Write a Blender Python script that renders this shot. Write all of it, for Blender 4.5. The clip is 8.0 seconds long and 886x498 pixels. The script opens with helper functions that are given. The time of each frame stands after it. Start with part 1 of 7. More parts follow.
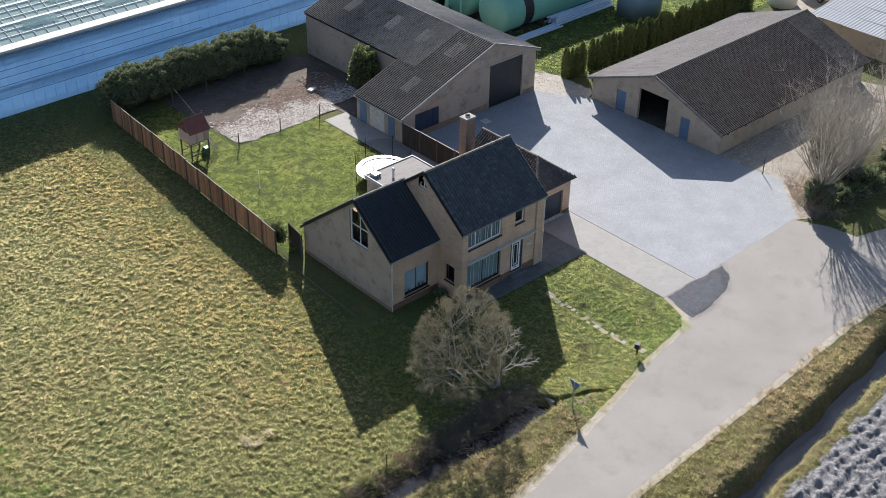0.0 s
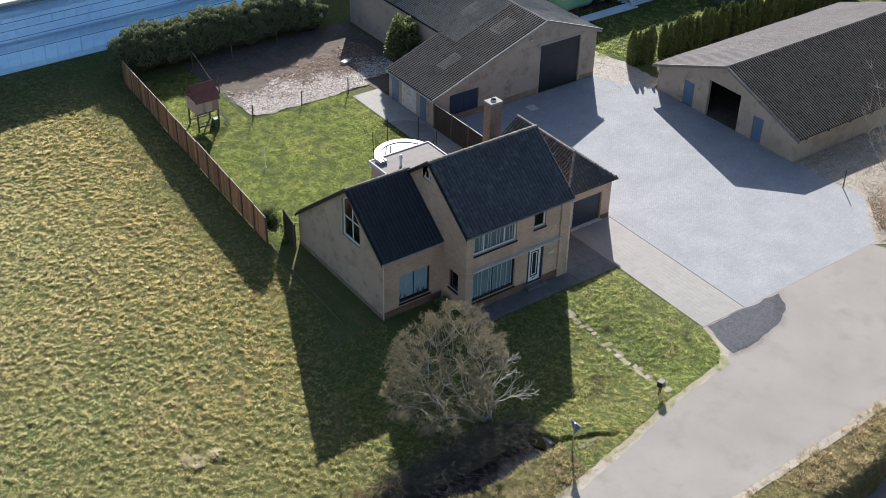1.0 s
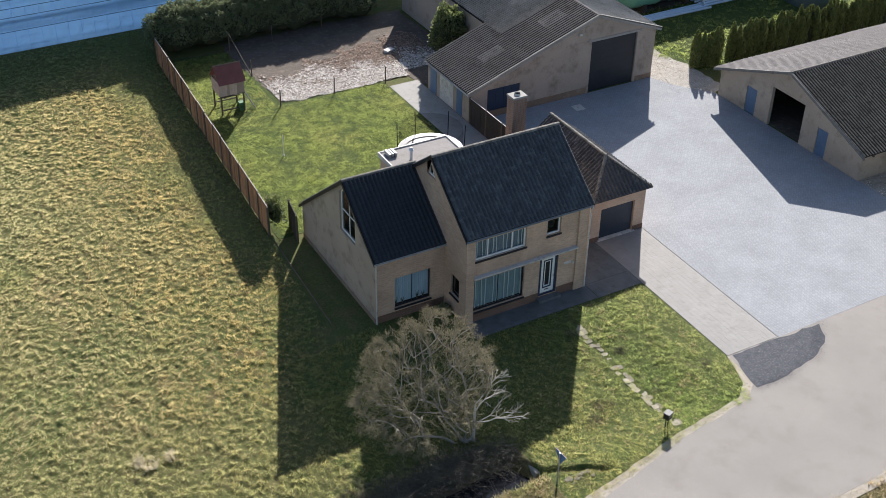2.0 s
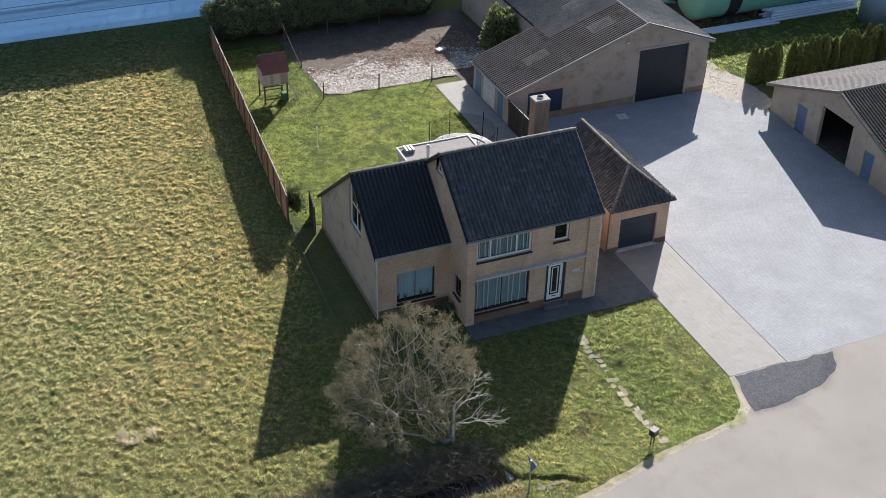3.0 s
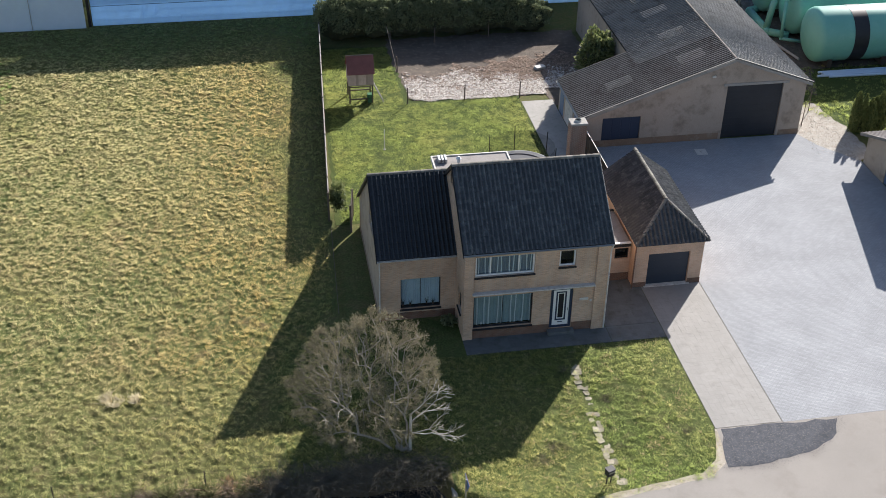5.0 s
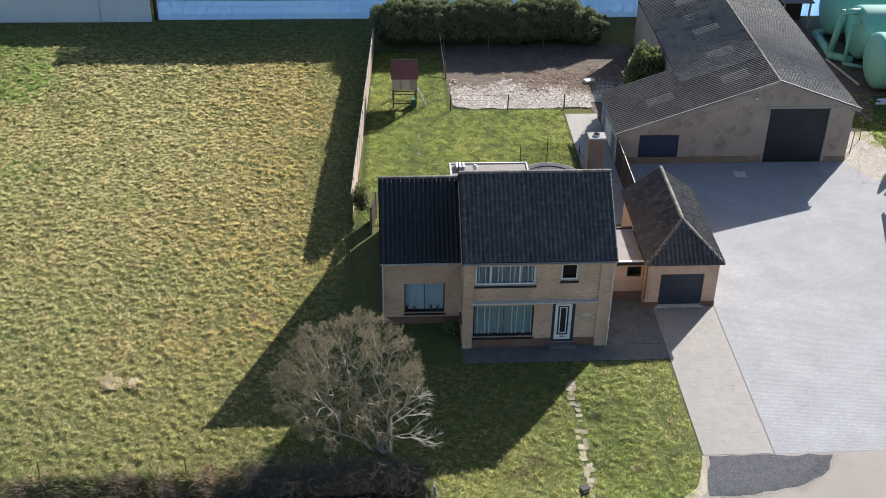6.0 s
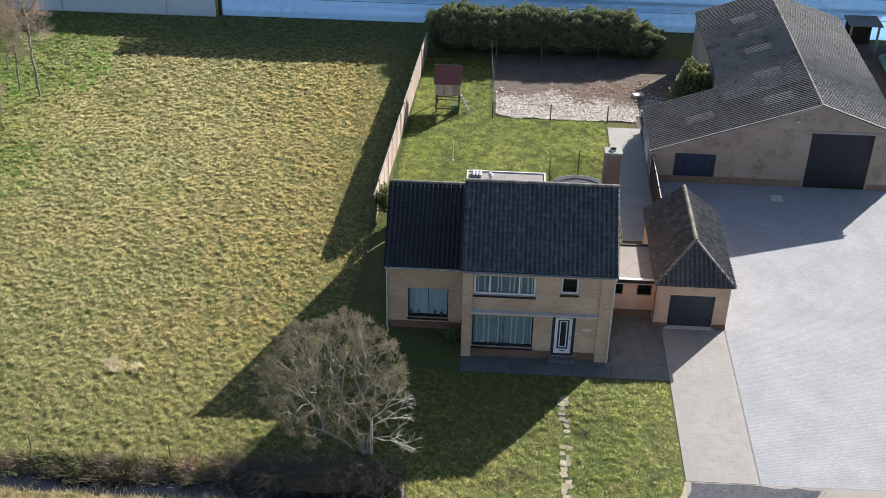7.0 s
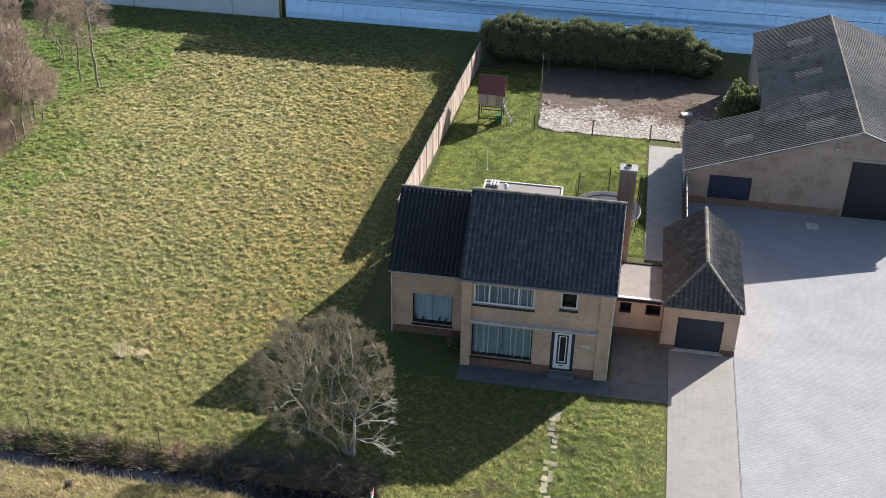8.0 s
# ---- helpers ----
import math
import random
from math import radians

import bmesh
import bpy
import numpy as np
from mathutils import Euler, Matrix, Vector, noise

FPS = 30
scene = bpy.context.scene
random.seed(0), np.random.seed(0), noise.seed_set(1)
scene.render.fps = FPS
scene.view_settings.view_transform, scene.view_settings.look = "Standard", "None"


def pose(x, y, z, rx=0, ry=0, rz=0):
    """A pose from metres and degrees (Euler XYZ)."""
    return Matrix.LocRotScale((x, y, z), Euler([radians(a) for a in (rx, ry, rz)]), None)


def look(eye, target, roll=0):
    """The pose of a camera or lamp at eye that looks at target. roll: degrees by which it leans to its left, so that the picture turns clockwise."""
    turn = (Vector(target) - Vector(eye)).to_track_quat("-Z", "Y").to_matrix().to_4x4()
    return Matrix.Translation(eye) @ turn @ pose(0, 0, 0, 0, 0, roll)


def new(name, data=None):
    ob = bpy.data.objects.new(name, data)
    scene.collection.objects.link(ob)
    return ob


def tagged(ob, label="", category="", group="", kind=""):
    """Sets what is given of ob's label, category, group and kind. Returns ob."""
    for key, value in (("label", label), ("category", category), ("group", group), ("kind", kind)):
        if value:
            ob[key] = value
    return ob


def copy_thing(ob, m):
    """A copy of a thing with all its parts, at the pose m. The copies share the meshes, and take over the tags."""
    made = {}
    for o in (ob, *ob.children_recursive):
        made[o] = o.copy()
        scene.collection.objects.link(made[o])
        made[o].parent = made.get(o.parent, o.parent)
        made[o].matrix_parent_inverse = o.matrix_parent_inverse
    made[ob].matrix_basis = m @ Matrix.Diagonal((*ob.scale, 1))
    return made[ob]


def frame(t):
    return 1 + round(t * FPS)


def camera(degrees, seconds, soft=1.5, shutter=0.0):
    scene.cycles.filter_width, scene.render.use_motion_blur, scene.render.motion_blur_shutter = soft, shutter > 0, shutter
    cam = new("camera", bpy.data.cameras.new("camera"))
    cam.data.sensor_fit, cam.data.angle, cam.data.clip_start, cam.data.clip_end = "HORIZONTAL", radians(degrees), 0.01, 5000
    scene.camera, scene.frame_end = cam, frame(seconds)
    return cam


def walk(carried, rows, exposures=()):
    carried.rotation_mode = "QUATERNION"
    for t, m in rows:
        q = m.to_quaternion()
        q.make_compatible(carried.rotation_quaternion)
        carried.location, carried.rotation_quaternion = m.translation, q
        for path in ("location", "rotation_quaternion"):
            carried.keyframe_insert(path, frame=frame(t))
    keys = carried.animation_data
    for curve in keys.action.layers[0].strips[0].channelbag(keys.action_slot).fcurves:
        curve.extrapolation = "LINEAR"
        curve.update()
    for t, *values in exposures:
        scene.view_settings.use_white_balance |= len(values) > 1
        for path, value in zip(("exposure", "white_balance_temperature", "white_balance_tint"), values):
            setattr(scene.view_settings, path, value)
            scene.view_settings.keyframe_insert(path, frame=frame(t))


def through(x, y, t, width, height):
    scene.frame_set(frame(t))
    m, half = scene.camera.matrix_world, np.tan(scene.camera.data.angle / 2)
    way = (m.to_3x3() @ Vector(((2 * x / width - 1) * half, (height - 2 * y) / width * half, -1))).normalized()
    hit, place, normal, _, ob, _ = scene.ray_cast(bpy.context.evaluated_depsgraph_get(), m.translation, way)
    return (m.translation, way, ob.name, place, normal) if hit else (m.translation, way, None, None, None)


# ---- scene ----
cam = camera(40.2, 8.0, 0.5)
PATH = [
    (0, (-46.235, -48.213, 48.269), (-45.100, -46.988, 47.169), 1.11),
    (0.5, (-40.435, -46.992, 45.915), (-39.376, -45.709, 44.805), 1.04),
    (1, (-34.591, -44.975, 43.400), (-33.613, -43.645, 42.271), 1.45),
    (1.65, (-28.900, -44.150, 40.920), (-28.024, -42.749, 39.793), 1.3),
    (2.3, (-25.083, -45.201, 39.792), (-24.314, -43.736, 38.668), 1.2),
    (2.5, (-23.995, -45.684, 39.7), (-23.261, -44.201, 38.577), 1.2),
    (3, (-21.397, -46.993, 39.639), (-20.745, -45.468, 38.521), 1.3),
    (3.5, (-18.704, -48.07, 39.674), (-18.138, -46.509, 38.559), 1.3),
    (4, (-15.875, -49.021, 39.699), (-15.399, -47.429, 38.586), 1.2),
    (4.5, (-12.965, -49.823, 39.659), (-12.581, -48.202, 38.553), 1.1),
    (5.25, (-8.720, -50.680, 39.640), (-8.472, -49.028, 38.540), 1.1),
    (6, (-4.505, -51.181, 39.637), (-4.394, -49.509, 38.545), 1.1),
    (6.5, (-1.648, -51.356, 39.633), (-1.63, -49.677, 38.546), 1.1),
    (7, (1.193, -51.214, 39.769), (1.119, -49.537, 38.682), 1.2),
    (7.5, (4.047, -51.027, 39.794), (3.88, -49.353, 38.712), 1.3),
    (8, (6.824, -50.762, 39.702), (6.565, -49.095, 38.628), 1.2),
]
walk(cam, [(t, look(eye, target, roll)) for t, eye, target, roll in PATH], exposures=[(0, 0.89, 6130, 13), (3.5, 0.94, 6250, 13), (8, 1.03, 6350, 13)])

# ---- world, sun, exposure ----
SUN_WAY = Vector((1.155, 1.475, 1.0)).normalized()   # towards the sun
sun_data = bpy.data.lights.new("sun", "SUN")
sun_data.energy, sun_data.angle, sun_data.color = 5.5, radians(0.53), (1.0, 0.945, 0.855)
sun = new("sun", sun_data)
sun.matrix_world = look(SUN_WAY * 120, (0, 0, 0))
world = bpy.data.worlds.new("sky")
scene.world = world
world.use_nodes = True
sky = world.node_tree.nodes.new("ShaderNodeTexSky")
sky.sky_type, sky.sun_disc = "NISHITA", False
sky.sun_elevation = math.asin(SUN_WAY.z)
sky.sun_rotation = math.atan2(SUN_WAY.x, SUN_WAY.y)
sky.air_density, sky.dust_density = 1.0, 1.1
back = world.node_tree.nodes["Background"]
back.inputs["Strength"].default_value = 0.078
world.node_tree.links.new(sky.outputs["Color"], back.inputs["Color"])


# ---- materials ----
def graph(name):
    m = bpy.data.materials.new(name)
    m.use_nodes = True
    nt = m.node_tree
    return m, nt, nt.nodes["Principled BSDF"]


def node(nt, kind, **inputs):
    n = nt.nodes.new(kind)
    for key, value in inputs.items():
        key = key.replace("_", " ")
        if isinstance(value, bpy.types.NodeSocket):
            nt.links.new(value, n.inputs[key])
        else:
            n.inputs[key].default_value = value
    return n


def rgba(c):
    return (c[0], c[1], c[2], 1.0)


def place(nt):
    return nt.nodes.new("ShaderNodeNewGeometry").outputs["Position"]


def noise_at(nt, vec, scale, detail=4.0, rough=0.6):
    return node(nt, "ShaderNodeTexNoise", Vector=vec, Scale=scale, Detail=detail, Roughness=rough).outputs["Fac"]


def ramp(nt, fac, a, b):
    n = node(nt, "ShaderNodeMapRange", Value=fac)
    n.inputs["From Min"].default_value, n.inputs["From Max"].default_value = a, b
    return n.outputs["Result"]


def mix(nt, fac, a, b, how="MIX"):
    n = nt.nodes.new("ShaderNodeMix")
    n.data_type, n.blend_type = "RGBA", how
    for k, v in ((0, fac), (6, a), (7, b)):
        if isinstance(v, bpy.types.NodeSocket):
            nt.links.new(v, n.inputs[k])
        else:
            n.inputs[k].default_value = v if k == 0 else rgba(v)
    return n.outputs[2]


def math2(nt, op, a, b):
    n = nt.nodes.new("ShaderNodeMath")
    n.operation = op
    for k, v in enumerate((a, b)):
        if isinstance(v, bpy.types.NodeSocket):
            nt.links.new(v, n.inputs[k])
        else:
            n.inputs[k].default_value = v
    return n.outputs[0]


def bump(nt, bsdf, height, strength, distance):
    n = node(nt, "ShaderNodeBump", Height=height, Strength=strength, Distance=distance)
    nt.links.new(n.outputs["Normal"], bsdf.inputs["Normal"])


def surface(name, c1, c2, big=0.6, fine=12.0, c3=None, rough=0.85, relief=0.01, random_by="", spec=0.3, metal=0.0, vary=0.35, spread=0.5):
    """Two tones in large patches, a third in stains, fine grain in value and relief."""
    m, nt, b = graph(name)
    p = place(nt)
    col = mix(nt, ramp(nt, noise_at(nt, p, big), 0.35, 0.65), c1, c2)
    if c3:
        col = mix(nt, ramp(nt, noise_at(nt, p, big * 3.7, 6.0), 0.52, 0.72), col, c3)
    grain = noise_at(nt, p, fine, 5.0, 0.7)
    col = mix(nt, vary, col, node(nt, "ShaderNodeMapRange", Value=grain, To_Min=0.2, To_Max=1.7).outputs[0], "MULTIPLY")
    if random_by:
        r = nt.nodes.new("ShaderNodeObjectInfo").outputs["Random"] if random_by == "object" else nt.nodes.new("ShaderNodeNewGeometry").outputs["Random Per Island"]
        col = mix(nt, 0.6, col, node(nt, "ShaderNodeMapRange", Value=r, To_Min=1.0 - spread, To_Max=1.0 + spread).outputs[0], "MULTIPLY")
    nt.links.new(col, b.inputs["Base Color"])
    b.inputs["Roughness"].default_value, b.inputs["Specular IOR Level"].default_value, b.inputs["Metallic"].default_value = rough, spec, metal
    if relief:
        bump(nt, b, grain, 0.8, relief)
    return m


def masonry(name, c1, c2, mortar, width, height, joint, flat=False, rough=0.9, stain=None, relief=0.006, spec=0.3, cloud=0.5):
    """Bricks or pavers in courses, at true size: on walls by x + y and z, on the ground by x and y."""
    m, nt, b = graph(name)
    p = place(nt)
    s = node(nt, "ShaderNodeSeparateXYZ", Vector=p)
    if flat:
        wander = node(nt, "ShaderNodeTexNoise", Vector=p, Scale=0.8, Detail=3.0).outputs["Color"]
        vec = mix(nt, 0.08, p, wander, "ADD")
    else:
        vec = node(nt, "ShaderNodeCombineXYZ", X=math2(nt, "ADD", s.outputs[0], s.outputs[1]), Y=s.outputs[2]).outputs[0]
    t = node(nt, "ShaderNodeTexBrick", Vector=vec, Color1=rgba(c1), Color2=rgba(c2), Mortar=rgba(mortar), Scale=1.0, Mortar_Size=joint, Bias=0.0)
    t.inputs["Brick Width"].default_value, t.inputs["Row Height"].default_value = width, height
    big = ramp(nt, noise_at(nt, p, 0.5, 5.0), 0.3, 0.7)
    col = mix(nt, cloud, t.outputs["Color"], node(nt, "ShaderNodeMapRange", Value=big, To_Min=0.6, To_Max=1.4).outputs[0], "MULTIPLY")
    if stain:
        col = mix(nt, ramp(nt, noise_at(nt, p, 1.7, 6.0, 0.7), 0.55, 0.8), col, stain)
    grain = noise_at(nt, p, 30.0, 4.0, 0.7)
    col = mix(nt, 0.4, col, node(nt, "ShaderNodeMapRange", Value=grain, To_Min=0.3, To_Max=1.7).outputs[0], "MULTIPLY")
    nt.links.new(col, b.inputs["Base Color"])
    b.inputs["Roughness"].default_value, b.inputs["Specular IOR Level"].default_value = rough, spec
    h = math2(nt, "ADD", math2(nt, "MULTIPLY", t.outputs["Fac"], -1.0), math2(nt, "MULTIPLY", grain, 0.5))
    bump(nt, b, h, 0.8, relief)
    return m


def grass_ground(name, c1, c2, c3, c4, relief=0.12):
    """Sward: broad drifts, tussocks and bare straw patches."""
    m, nt, b = graph(name)
    p = place(nt)
    drift = ramp(nt, noise_at(nt, p, 0.09, 3.0), 0.38, 0.62)
    tuss = noise_at(nt, p, 1.6, 6.0, 0.72)
    fine = noise_at(nt, p, 9.0, 5.0, 0.75)
    col = mix(nt, drift, c1, c2)
    col = mix(nt, ramp(nt, tuss, 0.45, 0.68), col, c3)
    col = mix(nt, ramp(nt, noise_at(nt, p, 0.45, 5.0, 0.7), 0.56, 0.74), col, c4)
    col = mix(nt, 0.75, col, node(nt, "ShaderNodeMapRange", Value=fine, From_Min=0.25, From_Max=0.75, To_Min=0.3, To_Max=1.7).outputs[0], "MULTIPLY")
    nt.links.new(col, b.inputs["Base Color"])
    b.inputs["Roughness"].default_value, b.inputs["Specular IOR Level"].default_value = 0.95, 0.1
    bump(nt, b, math2(nt, "ADD", tuss, math2(nt, "MULTIPLY", fine, 0.5)), 1.0, relief)
    return m


def leafy(name, c1, c2, rough=0.6, spec=0.3, through=0.0):
    m, nt, b = graph(name)
    r = nt.nodes.new("ShaderNodeNewGeometry").outputs["Random Per Island"]
    col = mix(nt, r, c1, c2)
    nt.links.new(col, b.inputs["Base Color"])
    b.inputs["Roughness"].default_value, b.inputs["Specular IOR Level"].default_value = rough, spec
    if through:
        b.inputs["Subsurface Weight"].default_value = 0.0
        t = node(nt, "ShaderNodeBsdfTranslucent", Color=col)
        mx = node(nt, "ShaderNodeMixShader", Fac=through)
        nt.links.new(b.outputs[0], mx.inputs[1])
        nt.links.new(t.outputs[0], mx.inputs[2])
        nt.links.new(mx.outputs[0], nt.nodes["Material Output"].inputs["Surface"])
    return m


def blade(name, c1, c2, c3, through=0.55, tone=0.4, c4=None, belts=()):
    """Grass: blades differ one by one, tuft by tuft and in broad drifts over the land."""
    m, nt, b = graph(name)
    p = place(nt)
    r = nt.nodes.new("ShaderNodeNewGeometry").outputs["Random Per Island"]
    col = mix(nt, r, c1, c2)
    col = mix(nt, ramp(nt, noise_at(nt, p, 0.13, 4.0, 0.55), 0.46, 0.62), col, c3)
    if c4:
        col = mix(nt, ramp(nt, noise_at(nt, p, 0.21, 5.0, 0.6), 0.54, 0.68), col, c4)
    xyz = node(nt, "ShaderNodeSeparateXYZ", Vector=p).outputs
    for axis, start, end, tint in belts:
        wave = math2(nt, "MULTIPLY", math2(nt, "SUBTRACT", noise_at(nt, p, 0.16, 5.0, 0.6), 0.5), 16.0)
        col = mix(nt, math2(nt, "MULTIPLY", ramp(nt, math2(nt, "ADD", xyz[axis], wave), start, end), 0.75), col, tint)
    col = mix(nt, 1.0, col, node(nt, "ShaderNodeMapRange", Value=noise_at(nt, p, 1.9, 3.0), From_Min=0.3, From_Max=0.7, To_Min=1.0 - tone, To_Max=1.0 + tone).outputs[0], "MULTIPLY")
    col = mix(nt, 1.0, col, node(nt, "ShaderNodeMapRange", Value=noise_at(nt, p, 6.0, 3.0), From_Min=0.3, From_Max=0.7, To_Min=0.7, To_Max=1.3).outputs[0], "MULTIPLY")
    nt.links.new(col, b.inputs["Base Color"])
    b.inputs["Roughness"].default_value, b.inputs["Specular IOR Level"].default_value = 0.8, 0.15
    t = node(nt, "ShaderNodeBsdfTranslucent", Color=col)
    mx = node(nt, "ShaderNodeMixShader", Fac=through)
    nt.links.new(b.outputs[0], mx.inputs[1])
    nt.links.new(t.outputs[0], mx.inputs[2])
    nt.links.new(mx.outputs[0], nt.nodes["Material Output"].inputs["Surface"])
    return m


def glassy(name, tint, clear=0.35, rough=0.05):
    """Window glass: part see-through, part mirror."""
    m, nt, b = graph(name)
    b.inputs["Base Color"].default_value = rgba(tint)
    b.inputs["Roughness"].default_value = rough
    b.inputs["Specular IOR Level"].default_value = 0.8
    t = node(nt, "ShaderNodeBsdfTransparent", Color=(0.85, 0.9, 0.9, 1))
    mx = node(nt, "ShaderNodeMixShader", Fac=clear)
    nt.links.new(b.outputs[0], mx.inputs[1])
    nt.links.new(t.outputs[0], mx.inputs[2])
    nt.links.new(mx.outputs[0], nt.nodes["Material Output"].inputs["Surface"])
    return m


FIELD = grass_ground("field_grass", (0.10, 0.104, 0.038), (0.078, 0.098, 0.032), (0.125, 0.112, 0.05), (0.14, 0.112, 0.055), 0.05)
LAWN = grass_ground("lawn_grass", (0.05, 0.075, 0.02), (0.066, 0.086, 0.026), (0.072, 0.092, 0.028), (0.075, 0.092, 0.029), 0.12)
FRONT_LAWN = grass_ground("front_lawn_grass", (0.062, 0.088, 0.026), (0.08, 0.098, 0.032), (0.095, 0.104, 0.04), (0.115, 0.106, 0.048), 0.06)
BANK = grass_ground("bank_grass", (0.09, 0.085, 0.035), (0.15, 0.125, 0.06), (0.18, 0.145, 0.08), (0.07, 0.075, 0.03), 0.1)
# Greener belts by fence, house and greenhouse put the shade there into the colour.
TUFT = blade("grass_blade_dry", (0.82, 0.725, 0.43), (0.58, 0.55, 0.26), (0.73, 0.63, 0.345), 0.7, 0.1, (0.55, 0.53, 0.23), ((0, -20.0, -8.0, (0.66, 0.49, 0.19)), (0, -10.0, -6.0, (0.34, 0.41, 0.16)), (1, 2.0, -8.0, (0.47, 0.50, 0.20)), (0, -29.5, -37.0, (0.36, 0.48, 0.16)), (1, 36.0, 41.0, (0.26, 0.34, 0.13))))
TUFT_GREEN = blade("grass_blade_green", (0.31, 0.385, 0.115), (0.40, 0.44, 0.15), (0.42, 0.43, 0.155), 0.7, 0.25)
TUFT_LUSH = blade("grass_blade_lush", (0.17, 0.35, 0.08), (0.30, 0.45, 0.13), (0.32, 0.40, 0.13), 0.6, 0.3)
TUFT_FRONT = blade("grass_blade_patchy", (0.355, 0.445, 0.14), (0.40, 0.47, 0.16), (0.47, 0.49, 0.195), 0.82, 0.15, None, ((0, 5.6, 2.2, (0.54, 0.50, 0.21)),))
BANK_BLADE = blade("grass_blade_bank", (0.36, 0.38, 0.15), (0.50, 0.46, 0.22), (0.56, 0.48, 0.26), 0.6, 0.25)
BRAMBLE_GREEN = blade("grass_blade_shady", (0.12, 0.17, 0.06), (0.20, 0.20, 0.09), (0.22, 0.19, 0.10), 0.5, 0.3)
STRAW = blade("grass_blade_straw", (0.60, 0.50, 0.32), (0.42, 0.34, 0.19), (0.55, 0.44, 0.27), 0.45, 0.3)
PALE_STRAW = blade("grass_blade_bleached", (0.75, 0.68, 0.52), (0.55, 0.49, 0.34), (0.66, 0.59, 0.43), 0.5, 0.2)
BRICK = masonry("buff_brick", (0.60, 0.40, 0.27), (0.45, 0.295, 0.20), (0.50, 0.41, 0.33), 0.21, 0.0625, 0.010)
BRICK_RED = masonry("red_brown_brick", (0.20, 0.095, 0.06), (0.14, 0.07, 0.045), (0.2, 0.16, 0.13), 0.21, 0.0625, 0.010)
BROWN_BASE = surface("brown_painted_base", (0.26, 0.185, 0.13), (0.22, 0.155, 0.11), 0.5, 14.0, (0.3, 0.25, 0.19), 0.9, 0.004)
BRICK_ORANGE = masonry("peach_brick", (0.62, 0.41, 0.285), (0.53, 0.35, 0.245), (0.55, 0.43, 0.34), 0.21, 0.0625, 0.010)
RENDER_WALL = surface("beige_render", (0.41, 0.342, 0.28), (0.355, 0.298, 0.242), 0.35, 18.0, (0.24, 0.20, 0.16), 0.95, 0.004)
SHED_WALL = surface("pale_render", (0.44, 0.375, 0.30), (0.375, 0.315, 0.245), 0.35, 18.0, (0.28, 0.235, 0.18), 0.95, 0.004)
PAVER = masonry("grey_concrete_paver", (0.332, 0.341, 0.353), (0.29, 0.298, 0.31), (0.245, 0.252, 0.263), 0.21, 0.105, 0.011, True, 0.92, None, 0.002, 0.2, 0.24)
TILE = surface("concrete_tile", (0.28, 0.268, 0.25), (0.25, 0.24, 0.223), 0.5, 20.0, (0.225, 0.215, 0.20), 0.8, 0.004, "object", 0.4, spread=0.05)
TILE_REST = surface("concrete_tile_joined", (0.28, 0.268, 0.25), (0.25, 0.24, 0.223), 0.5, 20.0, (0.225, 0.215, 0.20), 0.8, 0.004, "island", 0.4, spread=0.05)
# Dark tile, its tone lowered further for the shade before house and garage.
SHADED_TILE = surface("shaded_dark_tile", (0.138, 0.145, 0.145), (0.102, 0.108, 0.108), 0.4, 20.0, (0.075, 0.083, 0.07), 0.85, 0.004, "object", 0.4, spread=0.15)
SHADED_TILE_REST = surface("shaded_dark_tile_joined", (0.138, 0.145, 0.145), (0.102, 0.108, 0.108), 0.4, 20.0, (0.075, 0.083, 0.07), 0.85, 0.004, "island", 0.4, spread=0.15)
ROAD = surface("pale_worn_asphalt", (0.315, 0.29, 0.262), (0.27, 0.25, 0.226), 0.16, 30.0, (0.25, 0.228, 0.204), 0.92, 0.004, "", 0.2, 0.0, 0.45)
PATCH = surface("dark_asphalt_planings", (0.052, 0.056, 0.068), (0.078, 0.082, 0.095), 3.0, 22.0, (0.15, 0.145, 0.14), 0.9, 0.02)
VERGE = surface("sandy_verge", (0.42, 0.375, 0.31), (0.33, 0.29, 0.23), 1.4, 14.0, (0.20, 0.18, 0.11), 0.95, 0.02)
GRAVEL = surface("pale_rubble_dirt", (0.42, 0.395, 0.35), (0.33, 0.30, 0.26), 2.2, 9.0, (0.15, 0.12, 0.09), 0.95, 0.04, vary=0.7)
SAND = surface("pale_sandy_dirt", (0.40, 0.36, 0.30), (0.29, 0.255, 0.205), 1.2, 16.0, (0.17, 0.145, 0.11), 0.95, 0.03)
EARTH = surface("dark_trodden_earth", (0.13, 0.105, 0.084), (0.095, 0.077, 0.062), 0.7, 10.0, (0.19, 0.152, 0.12), 0.95, 0.05)
CHIP = leafy("pale_wood_chip", (0.84, 0.80, 0.74), (0.32, 0.25, 0.19), 0.9, 0.2)
SOIL = surface("frosted_ploughed_soil", (0.34, 0.335, 0.34), (0.11, 0.105, 0.10), 4.2, 7.0, (0.035, 0.03, 0.028), 0.95, 0.2, vary=0.8)
WATER, _nt, _b = graph("dark_ditch_water")
_b.inputs["Base Color"].default_value, _b.inputs["Roughness"].default_value = (0.012, 0.015, 0.019, 1), 0.04
_b.inputs["Specular IOR Level"].default_value = 0.4
bump(_nt, _b, noise_at(_nt, place(_nt), 4.0), 0.04, 0.01)
PANTILE = surface("dark_glazed_pantile", (0.048, 0.054, 0.058), (0.068, 0.074, 0.077), 0.8, 9.0, (0.14, 0.15, 0.145), 0.5, 0.014, "object", 0.6, spread=0.32)
